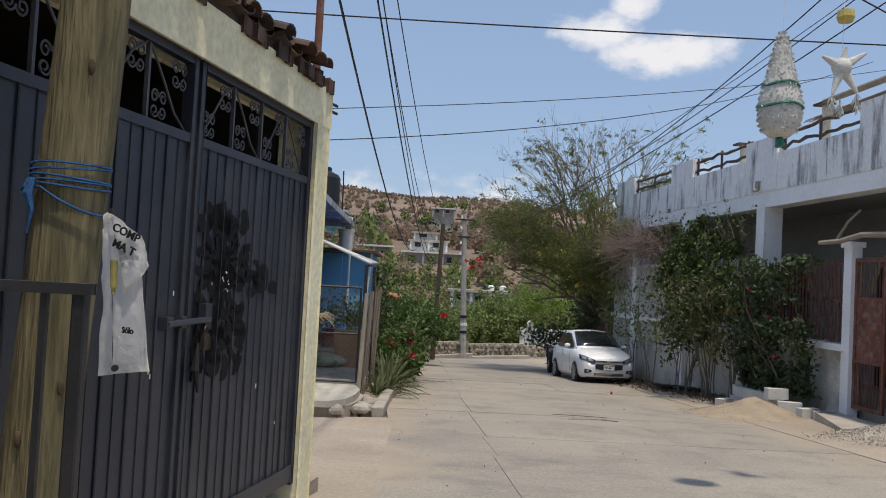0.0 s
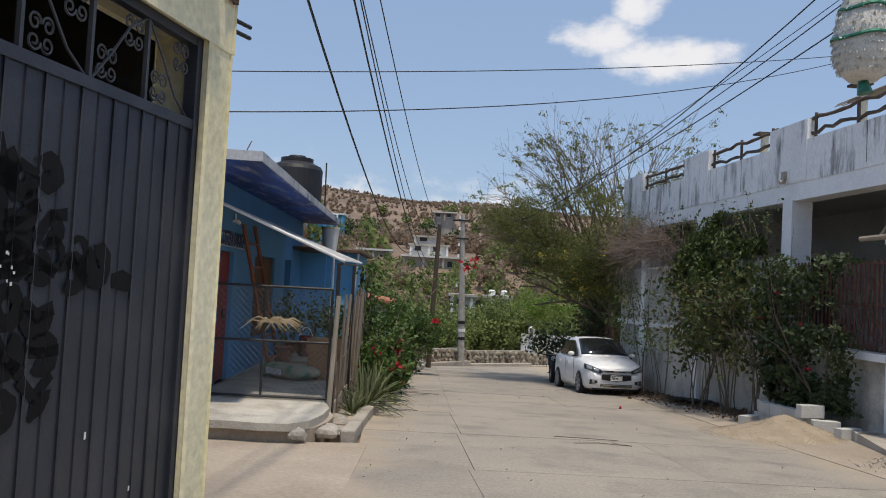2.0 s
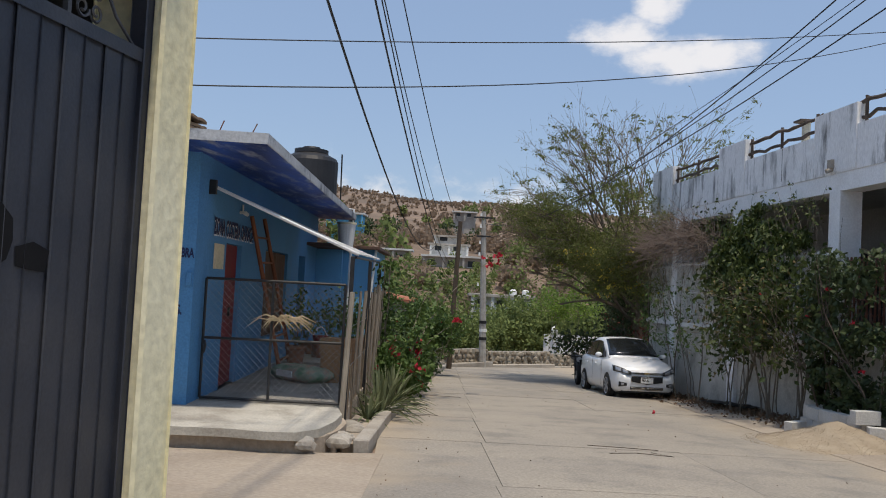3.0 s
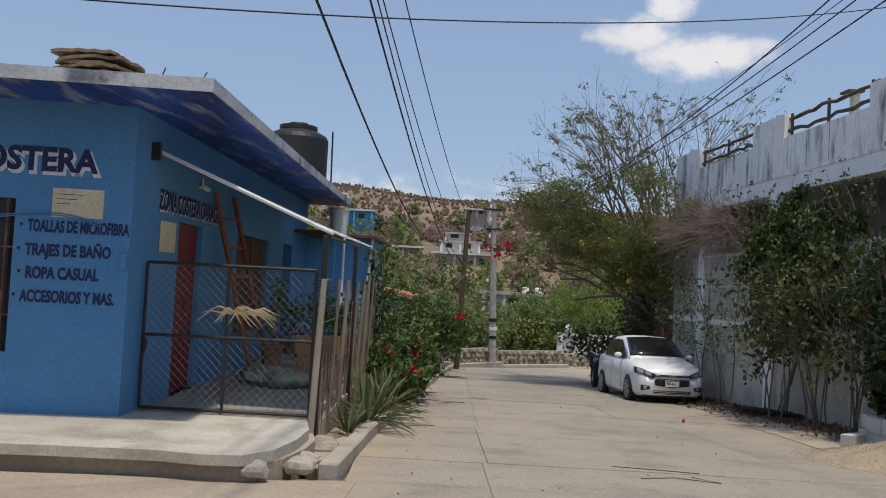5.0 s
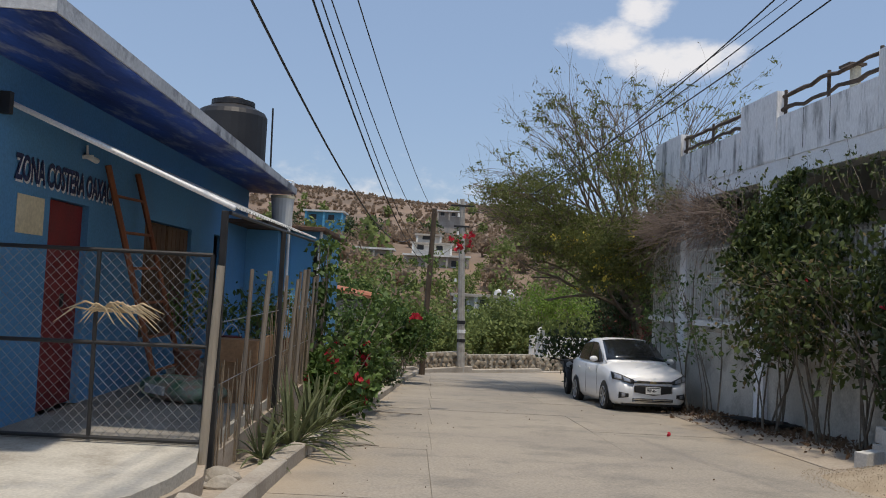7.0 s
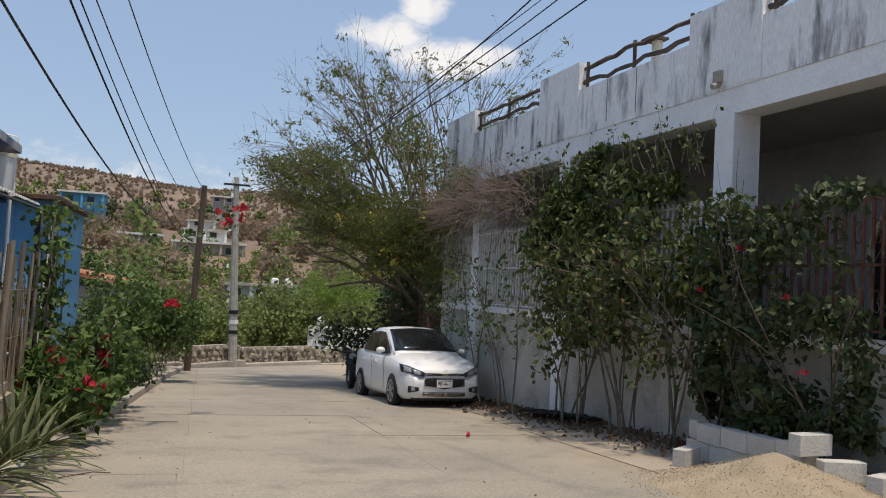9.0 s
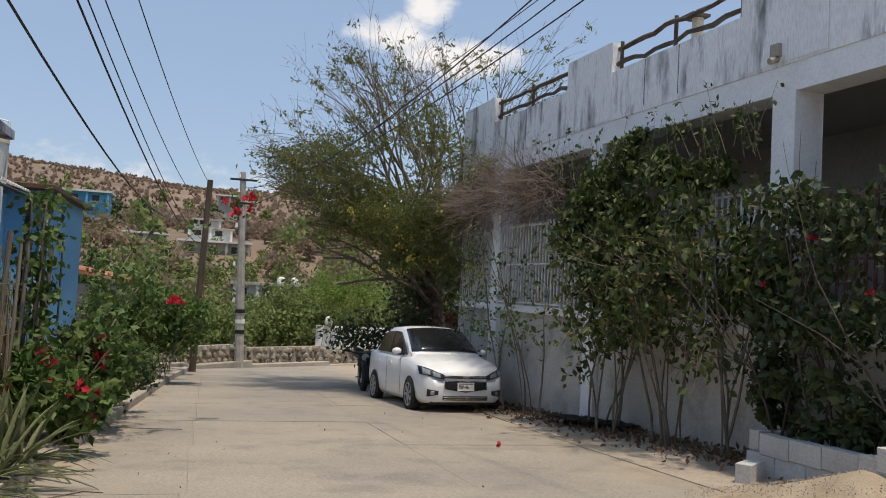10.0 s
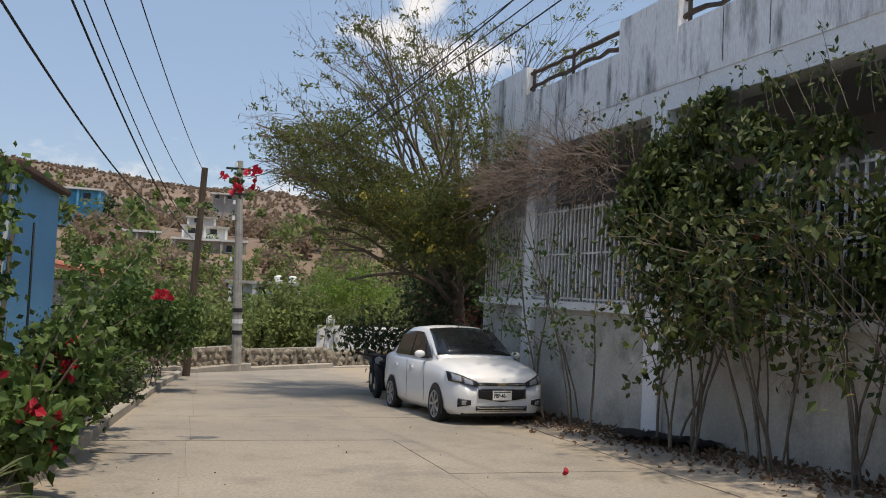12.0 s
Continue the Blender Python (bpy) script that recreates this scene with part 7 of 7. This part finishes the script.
# iron post and young trees by the yard
part("post", ring_tube(B(), [(7.2, 43.4, -2.6), (7.2, 43.4, -0.9)], 0.04, 6), IRON, swl)
BRIGHTLEAF = leafmat("bright_young_leaf", (0.09, 0.17, 0.025), (0.24, 0.34, 0.06), 0.5)
yt = thing("young_tree", (6.1, 44.6, -2.6), "thin young tree with bright leaves by the yard", "tree")
q = random.Random(48)
limbs, tips = [], []
for k in range(4):
    x, y = 6.1 + 0.45 * (k - 1.5) + q.uniform(-0.1, 0.1), 44.6 + q.uniform(-0.3, 0.3)
    top = Vector((x + q.uniform(-0.25, 0.35), y, -0.3 + q.uniform(-0.1, 0.3)))
    limbs.append(([Vector((x, y, -2.6)), Vector((x + 0.03, y, -1.8)), top], [0.016, 0.013, 0.01]))
    for j in range(5):
        grow(q, top, (q.uniform(-1, 1), q.uniform(-0.8, 0.8), q.uniform(0.2, 1.2)), q.uniform(0.7, 1.3), 0.014, 1, 0.7, 0.05, 3, 0.3, limbs, tips, 4)
limb_part("stem_growth", limbs, STEM, yt)
leaf_part("foliage", [p for p in rng_pts(q, tips, 2200, 0.16) if p[2] > -0.85], 0.10, 0.18, BRIGHTLEAF, 48, yt, "bright green leaves", 0.5, 0.5)
shrub("round_shrub", 1.0, 43.0, 2.6, 2.6, 2.52, 7000, GREENSCRUB, "large shrub behind the stone wall", 49, (0.12, 0.24), -3.4, 0, 0.09, 12)
shrub("round_shrub", 4.4, 50.6, 2.6, 2.6, 3.2, 7000, GREENSCRUB, "large shrub behind the stone wall", 52, (0.12, 0.24), -3.6, 0, 0.09, 12)
shrub("round_shrub", -2.6, 41.0, 2.6, 2.6, 3.08, 7000, SHRUBLEAF, "large green tree behind the stone wall", 53, (0.12, 0.24), -3.0, 0, 0.09, 12)

# ---- blue annex and tiled shed past the shop ----
ANNEX = surf("light_blue_paint", (0.13, 0.36, 0.60), (0.17, 0.42, 0.66), 0.8, 0.75, 0.2, 45)
ann = thing("blue_annex", (-2.0, 24, -1.4), "blue painted annex with a flat roof behind the shop", "house")
part("wall", box(B(), (-8.0, 22.42, -1.8), (-2.2, 22.6, 1.85)), ANNEX, ann)
part("wall", box(B(), (-5.0, 23.0, -1.8), (-1.5, 26.5, 1.9)), ANNEX, ann)
part("wall", box(B(), (-2.2, 22.6, -1.8), (-2.05, 23.0, 1.8)), ANNEX, ann)
part("roof_slab", box(B(), (-5.2, 22.7, 1.9), (-1.35, 26.7, 1.98), None, 0.01), CLAY, ann)
part("roof_slab", box(B(), (-8.0, 20.9, 1.86), (-2.1, 22.8, 1.93), None, 0.01), CLAY, ann)
part("drain_pipe", ring_tube(B(), [(-1.44, 22.86, 1.98), (-1.56, 22.92, 0.4), (-1.6, 22.95, -1.2)], 0.03, 8), TIN, ann)
part("drain_pipe", ring_tube(B(), [(-2.0, 22.36, 2.0), (-2.0, 22.36, 0.2)], 0.03, 8), TIN, ann)
part("window", box(B(), (-1.51, 24.5, -0.2), (-1.488, 24.62, 1.3)), PANE, ann)
shed = thing("tiled_shed", (-2.5, 32, -1.8), "low shed with a red tiled roof", "shed")
part("wall", box(B(), (-4.4, 30.6, -2.2), (-1.1, 33.6, 0.45)), HOUSEG, shed)
c = B()
prism(c, [(-4.8, 30.3), (-0.8, 30.3), (-0.8, 33.9), (-4.8, 33.9)], lambda x, y: 0.55 + 0.16 * (-0.8 - x) - 0.06, lambda x, y: 0.55 + 0.16 * (-0.8 - x))
roof_ = part("roof", c, TILES, shed)
for k in range(17):
    y = 30.4 + k * 0.2
    part("tile_row", ring_tube(B(), [(-4.8, y, 1.2), (-0.75, y, 0.555)], 0.06, 6), TILES, roof_)

# ---- roof things on the shop ----
tank = thing("water_tank", (-2.75, 20.6, 2.7), "black plastic water tank on the shop roof", "tank")
TANKM = surf("black_tank", (0.014, 0.014, 0.016), (0.024, 0.024, 0.026), 2, 0.5, 0.1, 40)
bm = B()
ring_tube(bm, [(-2.75, 20.6, 2.7), (-2.75, 20.6, 3.62), (-2.75, 20.6, 3.70), (-2.75, 20.6, 3.80)], [0.58, 0.58, 0.54, 0.34], 30)
part("body", bm, TANKM, tank)
part("lid", ring_tube(B(), [(-2.75, 20.6, 3.80), (-2.75, 20.6, 3.88), (-2.75, 20.6, 3.90), (-2.75, 20.6, 3.94)], [0.36, 0.36, 0.2, 0.18], 24), TANKM, tank)
part("vent_pipe", ring_tube(B(), [(-2.1, 20.8, 2.7), (-2.12, 20.8, 3.85)], 0.018, 6), IRON, tank)
q = random.Random(15)
sacks = thing("sack_pile", (-3.0, 12.4, 2.7), "pile of folded brown sacks on the roof edge", "sacks")
SACKING = surf("brown_sacking", (0.15, 0.10, 0.06), (0.30, 0.20, 0.12), 6, 0.95, 0.8, 30, rand=0.5)
for k in range(7):
    z = 2.71 + k * 0.042
    c = B()
    bmesh.ops.create_grid(c, x_segments=12, y_segments=8, size=0.5)
    for v in c.verts:
        v.co = Vector((v.co.x * 0.62, v.co.y * 0.5, 0.02 * noise.noise((v.co.x * 6, v.co.y * 6, k * 2.7)) - 0.02 * (abs(v.co.x) * 2) ** 3))
    bmesh.ops.solidify(c, geom=list(c.faces), thickness=0.03)
    bmesh.ops.transform(c, matrix=pose(-3.05 + q.uniform(-0.06, 0.06), 12.45, z + 0.02, q.uniform(-3, 3), q.uniform(-6, 6), q.uniform(-14, 14)), verts=c.verts)
    part("sack", c, SACKING, sacks)
for x, y, dx in ((-2.55, 12.6, 0.10), (-2.2, 12.7, 0.12)):
    c = B()
    ring_tube(c, [(x, y, 2.69), (x + dx, y, 2.95)], 0.008, 5)
    solo("rebar", c, RUST, "short rusty rebar end on the roof", "rebar", "rebar ends")
c = B()
ring_tube(c, [(-2.0, 22.55, 1.9), (-2.0, 22.55, 2.82), (-2.25, 22.5, 2.85)], 0.022, 8)
solo("white_pipe", c, TIN, "white plastic pipe rising past the eave", "pipe")
bk = thing("bucket", (-2.08, 22.0, 1.93), "white plastic bucket on the lower roof", "bucket")
part("body", ring_tube(B(), [(-2.08, 22.0, 1.93), (-2.08, 22.0, 2.42)], [0.17, 0.21], 20), TIN, bk)
part("lid", ring_tube(B(), [(-2.08, 22.0, 2.42), (-2.08, 22.0, 2.47)], [0.225, 0.225], 20), POSTER, bk)

# ---- porch things ----
lad = thing("ladder", (sx_at(16) + 0.3, 16.4, -0.42), "reddish wooden ladder leaning on the blue wall", "ladder")
for a, b in (((sx_at(16) + 0.50, 16.0, -0.42), (sx_at(15) + 0.06, 15.25, 2.02)), ((sx_at(17) + 0.50, 17.0, -0.42), (sx_at(16) + 0.06, 16.15, 2.05))):
    part("rail", ring_tube(B(), [a, b], [0.035, 0.033], 6), LADDER, lad)
for k in range(6):
    f = 0.1 + 0.155 * k
    a = Vector((sx_at(16) + 0.50, 16.0, -0.42)).lerp(Vector((sx_at(15) + 0.06, 15.25, 2.02)), f)
    b = Vector((sx_at(17) + 0.50, 17.0, -0.42)).lerp(Vector((sx_at(16) + 0.06, 16.15, 2.05)), f)
    part("rung", ring_tube(B(), [a, b], 0.018, 6), LADDER, lad)
bx = thing("cardboard_box", (-1.25, 15.7, -0.42), "brown cardboard box with open flaps on the porch", "box")
CARD = surf("cardboard", (0.26, 0.15, 0.08), (0.36, 0.22, 0.12), 3, 0.9, 0.2, 30)
part("body", box(B(), (-1.56, 15.45, -0.42), (-1.02, 16.0, 0.24), None, 0.006), CARD, bx)
part("flap", box(B(), (-1.58, 15.40, 0.02), (-1.02, 15.44, 0.26), Matrix.Translation((0, 0, 0)), 0.002), CARD, bx)
part("flap", box(B(), (-1.0, 15.5, 0.06), (-0.985, 15.98, 0.30)), CARD, bx)
sk = thing("cement_sack", (-1.85, 15.6, -0.42), "green and white printed sack lying on the porch", "sack")
bm = B()
bmesh.ops.create_uvsphere(bm, u_segments=20, v_segments=12, radius=1.0)
for v in bm.verts:
    c0 = v.co.copy()
    v.co = Vector((math.copysign(abs(c0.x) ** 0.6, c0.x) * 0.55, math.copysign(abs(c0.y) ** 0.6, c0.y) * 0.32, 0.115 + c0.z * 0.125 + 0.02 * noise.noise(c0 * 3)))
bmesh.ops.transform(bm, matrix=pose(-1.85, 15.6, -0.42, 0, 0, -42), verts=bm.verts)
part("body", bm, surf("printed_sack", (0.02, 0.15, 0.07), (0.50, 0.50, 0.42), 4, 0.6, 0.4, 20, stain=(0.35, 0.05, 0.03), stain_scale=4, stain_amount=0.9), sk, "", True)
part("print_block", box(B(), (-0.2, -0.335, 0.08), (0.16, -0.315, 0.17), pose(-1.85, 15.6, -0.42, 0, 0, -42)), TIN, sk)
POTC = surf("clay_pot", (0.20, 0.08, 0.05), (0.30, 0.13, 0.08), 4, 0.9, 0.3, 30)
for k, (x, y, h, w) in enumerate(((-2.2, 16.9, 0.36, 0.16), (-2.35, 18.9, 0.3, 0.15), (-2.0, 19.7, 0.3, 0.15), (-1.7, 20.3, 0.32, 0.16), (-1.45, 18.4, 0.3, 0.14), (-1.5, 20.9, 0.3, 0.15), (-1.35, 17.3, 0.28, 0.13))):
    pt = thing("potted_plant", (x, y, -0.42), "leafy green plant in a clay pot on the porch", "plant", "potted plants on the porch")
    part("pot", ring_tube(B(), [(x, y, -0.42), (x, y, -0.42 + h), (x, y, -0.40 + h), (x, y, -0.36 + h)], [w * 0.7, w, w * 1.1, w * 1.08], 16), POTC, pt)
    limbs, tips = [], []
    for j in range(7):
        grow(q, (x, y, -0.36 + h), (q.uniform(-0.6, 0.6), q.uniform(-0.6, 0.6), 1), q.uniform(0.35, 0.7), 0.006, 1, 0.6, 0.1, 2, 0.2, limbs, tips, 4)
    limb_part("stem_growth", limbs, STEM, pt)
    leaf_part("foliage", rng_pts(q, tips, 190, 0.05), 0.05, 0.13, SHRUBLEAF, 300 + k, pt, "", 0.5)
bs = thing("basket", (-2.0, 18.3, -0.42), "small red plastic basket with a white handle", "basket")
part("body", ring_tube(B(), [(-2.0, 18.3, -0.05), (-2.0, 18.3, 0.1)], [0.11, 0.15], 14), RED, bs)
part("stand", ring_tube(B(), [(-2.0, 18.3, -0.42), (-2.0, 18.3, -0.05)], 0.14, 12), POTC, bs)
part("handle", ring_tube(B(), [(-2.13 + 0.26 * i / 8, 18.3, 0.1 + 0.16 * math.sin(math.pi * i / 8)) for i in range(9)], 0.01, 5), TIN, bs)
c = B()
prism(c, [(-2.6, 17.4), (-1.6, 17.2), (-1.3, 20.5), (-2.6, 20.8)], -0.42, lambda x, y: -0.30 + 0.0 * x)
solo("concrete_step", c, KERB, "raised concrete step along the porch", "step", kind="structure")
c = B()
for yy_, dz in ((11.95, 0.0), (12.0, 0.02)):
    ring_tube(c, [(-4.9 + i * 0.19, fwall(-4.9 + i * 0.19) - 0.012, 1.62 + dz - 0.10 * math.sin(i * 0.55) - 0.03 * i) for i in range(11)], 0.006, 4)
solo("light_string", c, BLUE, "thin string of lights looped on the blue wall", "cable")

# ---- at the foot of the white house: blocks, sand, gravel, cloth ----
BLOCK = surf("cement_block", (0.48, 0.47, 0.44), (0.60, 0.59, 0.56), 3, 0.95, 0.5, 40, rand=0.5)
bmk = B()
box(bmk, (-0.2, -0.075, 0), (0.2, 0.075, 0.2), None, 0.006)
block_me = to_mesh("cement_block", bmk, BLOCK)


def block(x, y, z, yaw, tip=0):
    o = new("cement_block", block_me)
    o.matrix_world = pose(x, y, z, tip, 0, yaw)
    tagged(o, "pale grey cement block of a low stack", "block", "stack of cement blocks")


for course in range(2):
    for k in range(4):
        y = 16.6 - k * 0.405 - 0.2 * (course % 2)
        block(6.33 + 0.03 * k, y, -0.915 + course * 0.202 + 0.012 * k, 94 + (k % 3 - 1) * 0.8)
    block(6.62 - 0.1 * (course % 2), 16.8, -0.915 + course * 0.202, 3)
block(6.42, 15.0, -0.55, 8)
block(6.55, 14.75, -0.75, -12)
block(6.72, 14.4, -0.80, 20)
block(6.9, 14.1, -0.82, 5)
block(5.98, 16.35, -0.94, 35)


def heap(name, cx, cy, w, d, h, mat, label, seed, grains, gsize):
    t = thing(name, (cx, cy, gz(cy)), label, "heap")
    bm = B()
    n, rings = 44, 14
    vs = []
    for j in range(rings + 1):
        f = j / rings
        row = []
        for k in range(n):
            a = 2 * math.pi * k / n
            wob = 1 + 0.10 * noise.noise((math.cos(a) * 1.5, math.sin(a) * 1.5, seed))
            x, y = cx + w * f * wob * math.cos(a), cy + d * f * wob * math.sin(a)
            z = gz(y) - 0.02 + h * (1 - f) ** 1.15 * (1 + 0.12 * noise.noise((x * 3, y * 3, seed))) + 0.02 * noise.noise((x * 9, y * 9, seed)) * (1 - f)
            row.append(bm.verts.new((x, y, z)))
        vs.append(row)
    for a, b in zip(vs, vs[1:]):
        for k in range(n):
            bm.faces.new((a[k], b[k], b[(k + 1) % n], a[(k + 1) % n]))
    bmesh.ops.remove_doubles(bm, verts=bm.verts, dist=0.0005)
    bmesh.ops.recalc_face_normals(bm, faces=bm.faces)
    part("heap_body", bm, mat, t, "", True)
    g = random.Random(seed)
    pts = []
    for k in range(grains):
        f = math.sqrt(g.random()) * 1.12
        a = g.uniform(0, 2 * math.pi)
        x, y = cx + w * f * math.cos(a), cy + d * f * math.sin(a)
        pts.append((x, y, gz(y) + h * max(0, 1 - f) ** 1.15 * 0.97 + 0.004))
    leaf_part("loose_grain", pts, gsize[0], gsize[1], mat, seed, t, "", 0.9, 0.0)


SAND = surf("building_sand", (0.33, 0.265, 0.185), (0.43, 0.355, 0.26), 4, 0.97, 0.6, 70, stain=(0.32, 0.25, 0.17), stain_scale=3, stain_amount=0.3, island=0.15)
GRAVEL = surf("pale_gravel", (0.34, 0.30, 0.24), (0.55, 0.50, 0.42), 20, 0.95, 0.9, 40, island=0.6)
heap("sand_heap", 6.0, 14.95, 1.15, 1.35, 0.37, SAND, "heap of yellow building sand in front of the blocks", 3, 6000, (0.006, 0.017))
heap("gravel_heap", 7.0, 11.6, 1.35, 1.5, 0.35, GRAVEL, "low heap of pale gravel by the iron door", 5, 7000, (0.014, 0.036))
c = B()
prism(c, [(6.3, 12.4), (7.2, 12.4), (7.15, 14.3), (6.75, 14.3)], lambda x, y: gz(y) - 0.2, lambda x, y: -0.62)
solo("door_step", c, KERB, "worn concrete step below the iron door", "step", kind="structure")
bm = B()
g = random.Random(8)
vs = []
for i in range(15):
    f = i / 14
    x, y = 5.95 + 0.45 * f, 21.4 - 1.6 * f
    vs.append([bm.verts.new((x + 0.16 * k + 0.05 * noise.noise((f * 6, k, 1)), y + 0.05 * k, gz(y) + 0.13 + 0.09 * abs(noise.noise((f * 9, k * 1.7, 4))))) for k in range(4)])
fs = [bm.faces.new((a[k], a[k + 1], b[k + 1], b[k])) for a, b in zip(vs, vs[1:]) for k in range(3)]
bmesh.ops.solidify(bm, geom=fs, thickness=0.03)
solo("black_cloth", bm, TRIM, "crumpled black shade cloth on the ground", "cloth", smooth=True)
# dry sticks, leaves and specks on the road
for k, pts in enumerate((((2.15, 13.42, 0), (2.6, 13.35, 0), (3.0, 13.25, 0)), ((2.3, 12.75, 0), (2.65, 12.9, 0), (3.05, 12.72, 0), (2.85, 13.0, 0)), ((-0.15, 16.0, 0), (0.1, 16.3, 0), (0.25, 16.25, 0)), ((-0.1, 20.6, 0), (0.4, 20.5, 0), (0.7, 20.45, 0)))):
    c = B()
    ring_tube(c, [(x, y, gz(y) + 0.008) for x, y, _ in pts], 0.0045, 5)
    solo("dry_stick", c, LOG, "thin dry stick lying on the road", "stick", "sticks on the road")
sp = []
for k in range(220):
    y = rr.uniform(4, 34)
    x = rr.uniform(-0.3, 5.6) if k % 3 else -0.25 + abs(rr.normal(0, 0.5))
    sp.append((x, y, gz(y) + 0.012))
tagged(new("road_litter", leaf_mesh("road_litter", sp, 0.012, 0.032, MATS["fallen_leaf"], 90, 0.6, 0.0)), "scattered dry leaves and specks on the road", "litter", kind="stuff")
fl = B()
bmesh.ops.create_icosphere(fl, subdivisions=2, radius=0.03, matrix=Matrix.Translation((4.35, 18.9, gz(18.9) + 0.04)))
for v in fl.verts:
    v.co += Vector((noise.noise(v.co * 30), noise.noise(v.co * 31), noise.noise(v.co * 32))) * 0.02
solo("fallen_blossom", fl, REDF, "fallen red blossom on the road", "flower")

# ---- road slabs ----
JX = [(-0.31, -0.31), (0.86, 0.86), (3.3, 3.3), (5.4, 6.9)]
road = thing("road", (2.5, 10, 0), "pale worn concrete street of cast slabs", "road", kind="structure")
rng = random.Random(2)
ys = [-14, -10, -6, -2.2, 1.6, 5.4, 8.6, 10.2, 13.2, 16.2, 19.1, 21.6, 24.4, 28.2, 32.4, 36.6, 41.5]


def road_left(y):
    return -0.31 if y < 11 else kerb_x(y) - 0.02


def road_right(y):
    return float(np.interp(y, [-14, 12, 20, 30, 36, 42], [5.3, 5.5, 5.5, 6.0, 9.0, 13.0]))


for ya, yb in zip(ys, ys[1:]):
    for k in range(3):
        a0 = road_left(ya) if k == 0 else (0.86, 3.25)[k - 1]
        b0 = road_left(yb) if k == 0 else (0.80, 3.25)[k - 1]
        a1 = (0.86, 3.25)[k] if k < 2 else road_right(ya)
        b1 = (0.80, 3.25)[k] if k < 2 else road_right(yb)
        g = 0.003
        c = B()
        o = rng.uniform(-0.004, 0.004)
        prism(c, [(a0 + g, ya + g), (a1 - g, ya + g), (b1 - g, yb - g), (b0 + g, yb - g)], lambda x, y: gz(y) - 0.2, lambda x, y: gz(y) + o)
        part("slab", c, CONCRETE, road)
c = B()
prism(c, [(-0.3, -14), (5.3, -14), (5.4, 20), (5.9, 30), (12.9, 41.5), (0.8, 41.5), (0.1, 36), (-0.3, 20)], lambda x, y: gz(y) - 0.4, lambda x, y: gz(y) - 0.012)
part("joint_bed", c, surf("joint_dirt", (0.29, 0.26, 0.215), (0.37, 0.33, 0.275), 3, 0.95), road)
# dirt verges
c = B()
prism(c, [(-0.3, -14), (-0.3, 11.75), (-0.46, 11.75), (-0.9, 11.6), (-9.5, 10.4), (-9.5, -14)], lambda x, y: gz(y) - 0.6, lambda x, y: gz(y) + 0.003)
solo("dirt_verge", c, DIRT, "sandy dirt verge in front of the garage and shop", "ground", kind="structure")
c = B()
prism(c, [(5.2, -14), (9.5, -14), (8.5, 12), (7.6, 20), (6.9, 28), (9.0, 36), (5.9, 30), (5.45, 20), (5.4, 12)], lambda x, y: gz(y) - 0.6, lambda x, y: gz(y) + 0.006 + 0.05 * max(0, x - 5.6))
solo("dirt_verge", c, DIRT, "dirt verge at the foot of the white house", "ground", kind="structure")
c = B()
prism(c, [(7, 36), (13, 36), (60, 44), (60, 56), (9, 46), (1.9, 39.0), (0.5, 36.4), (3, 36.5)], lambda x, y: gz(min(y, 42)) - 0.5, lambda x, y: gz(min(y, 42)) - 0.008)
solo("cross_road", c, CONCRETE, "pale concrete cross street", "road", kind="structure")
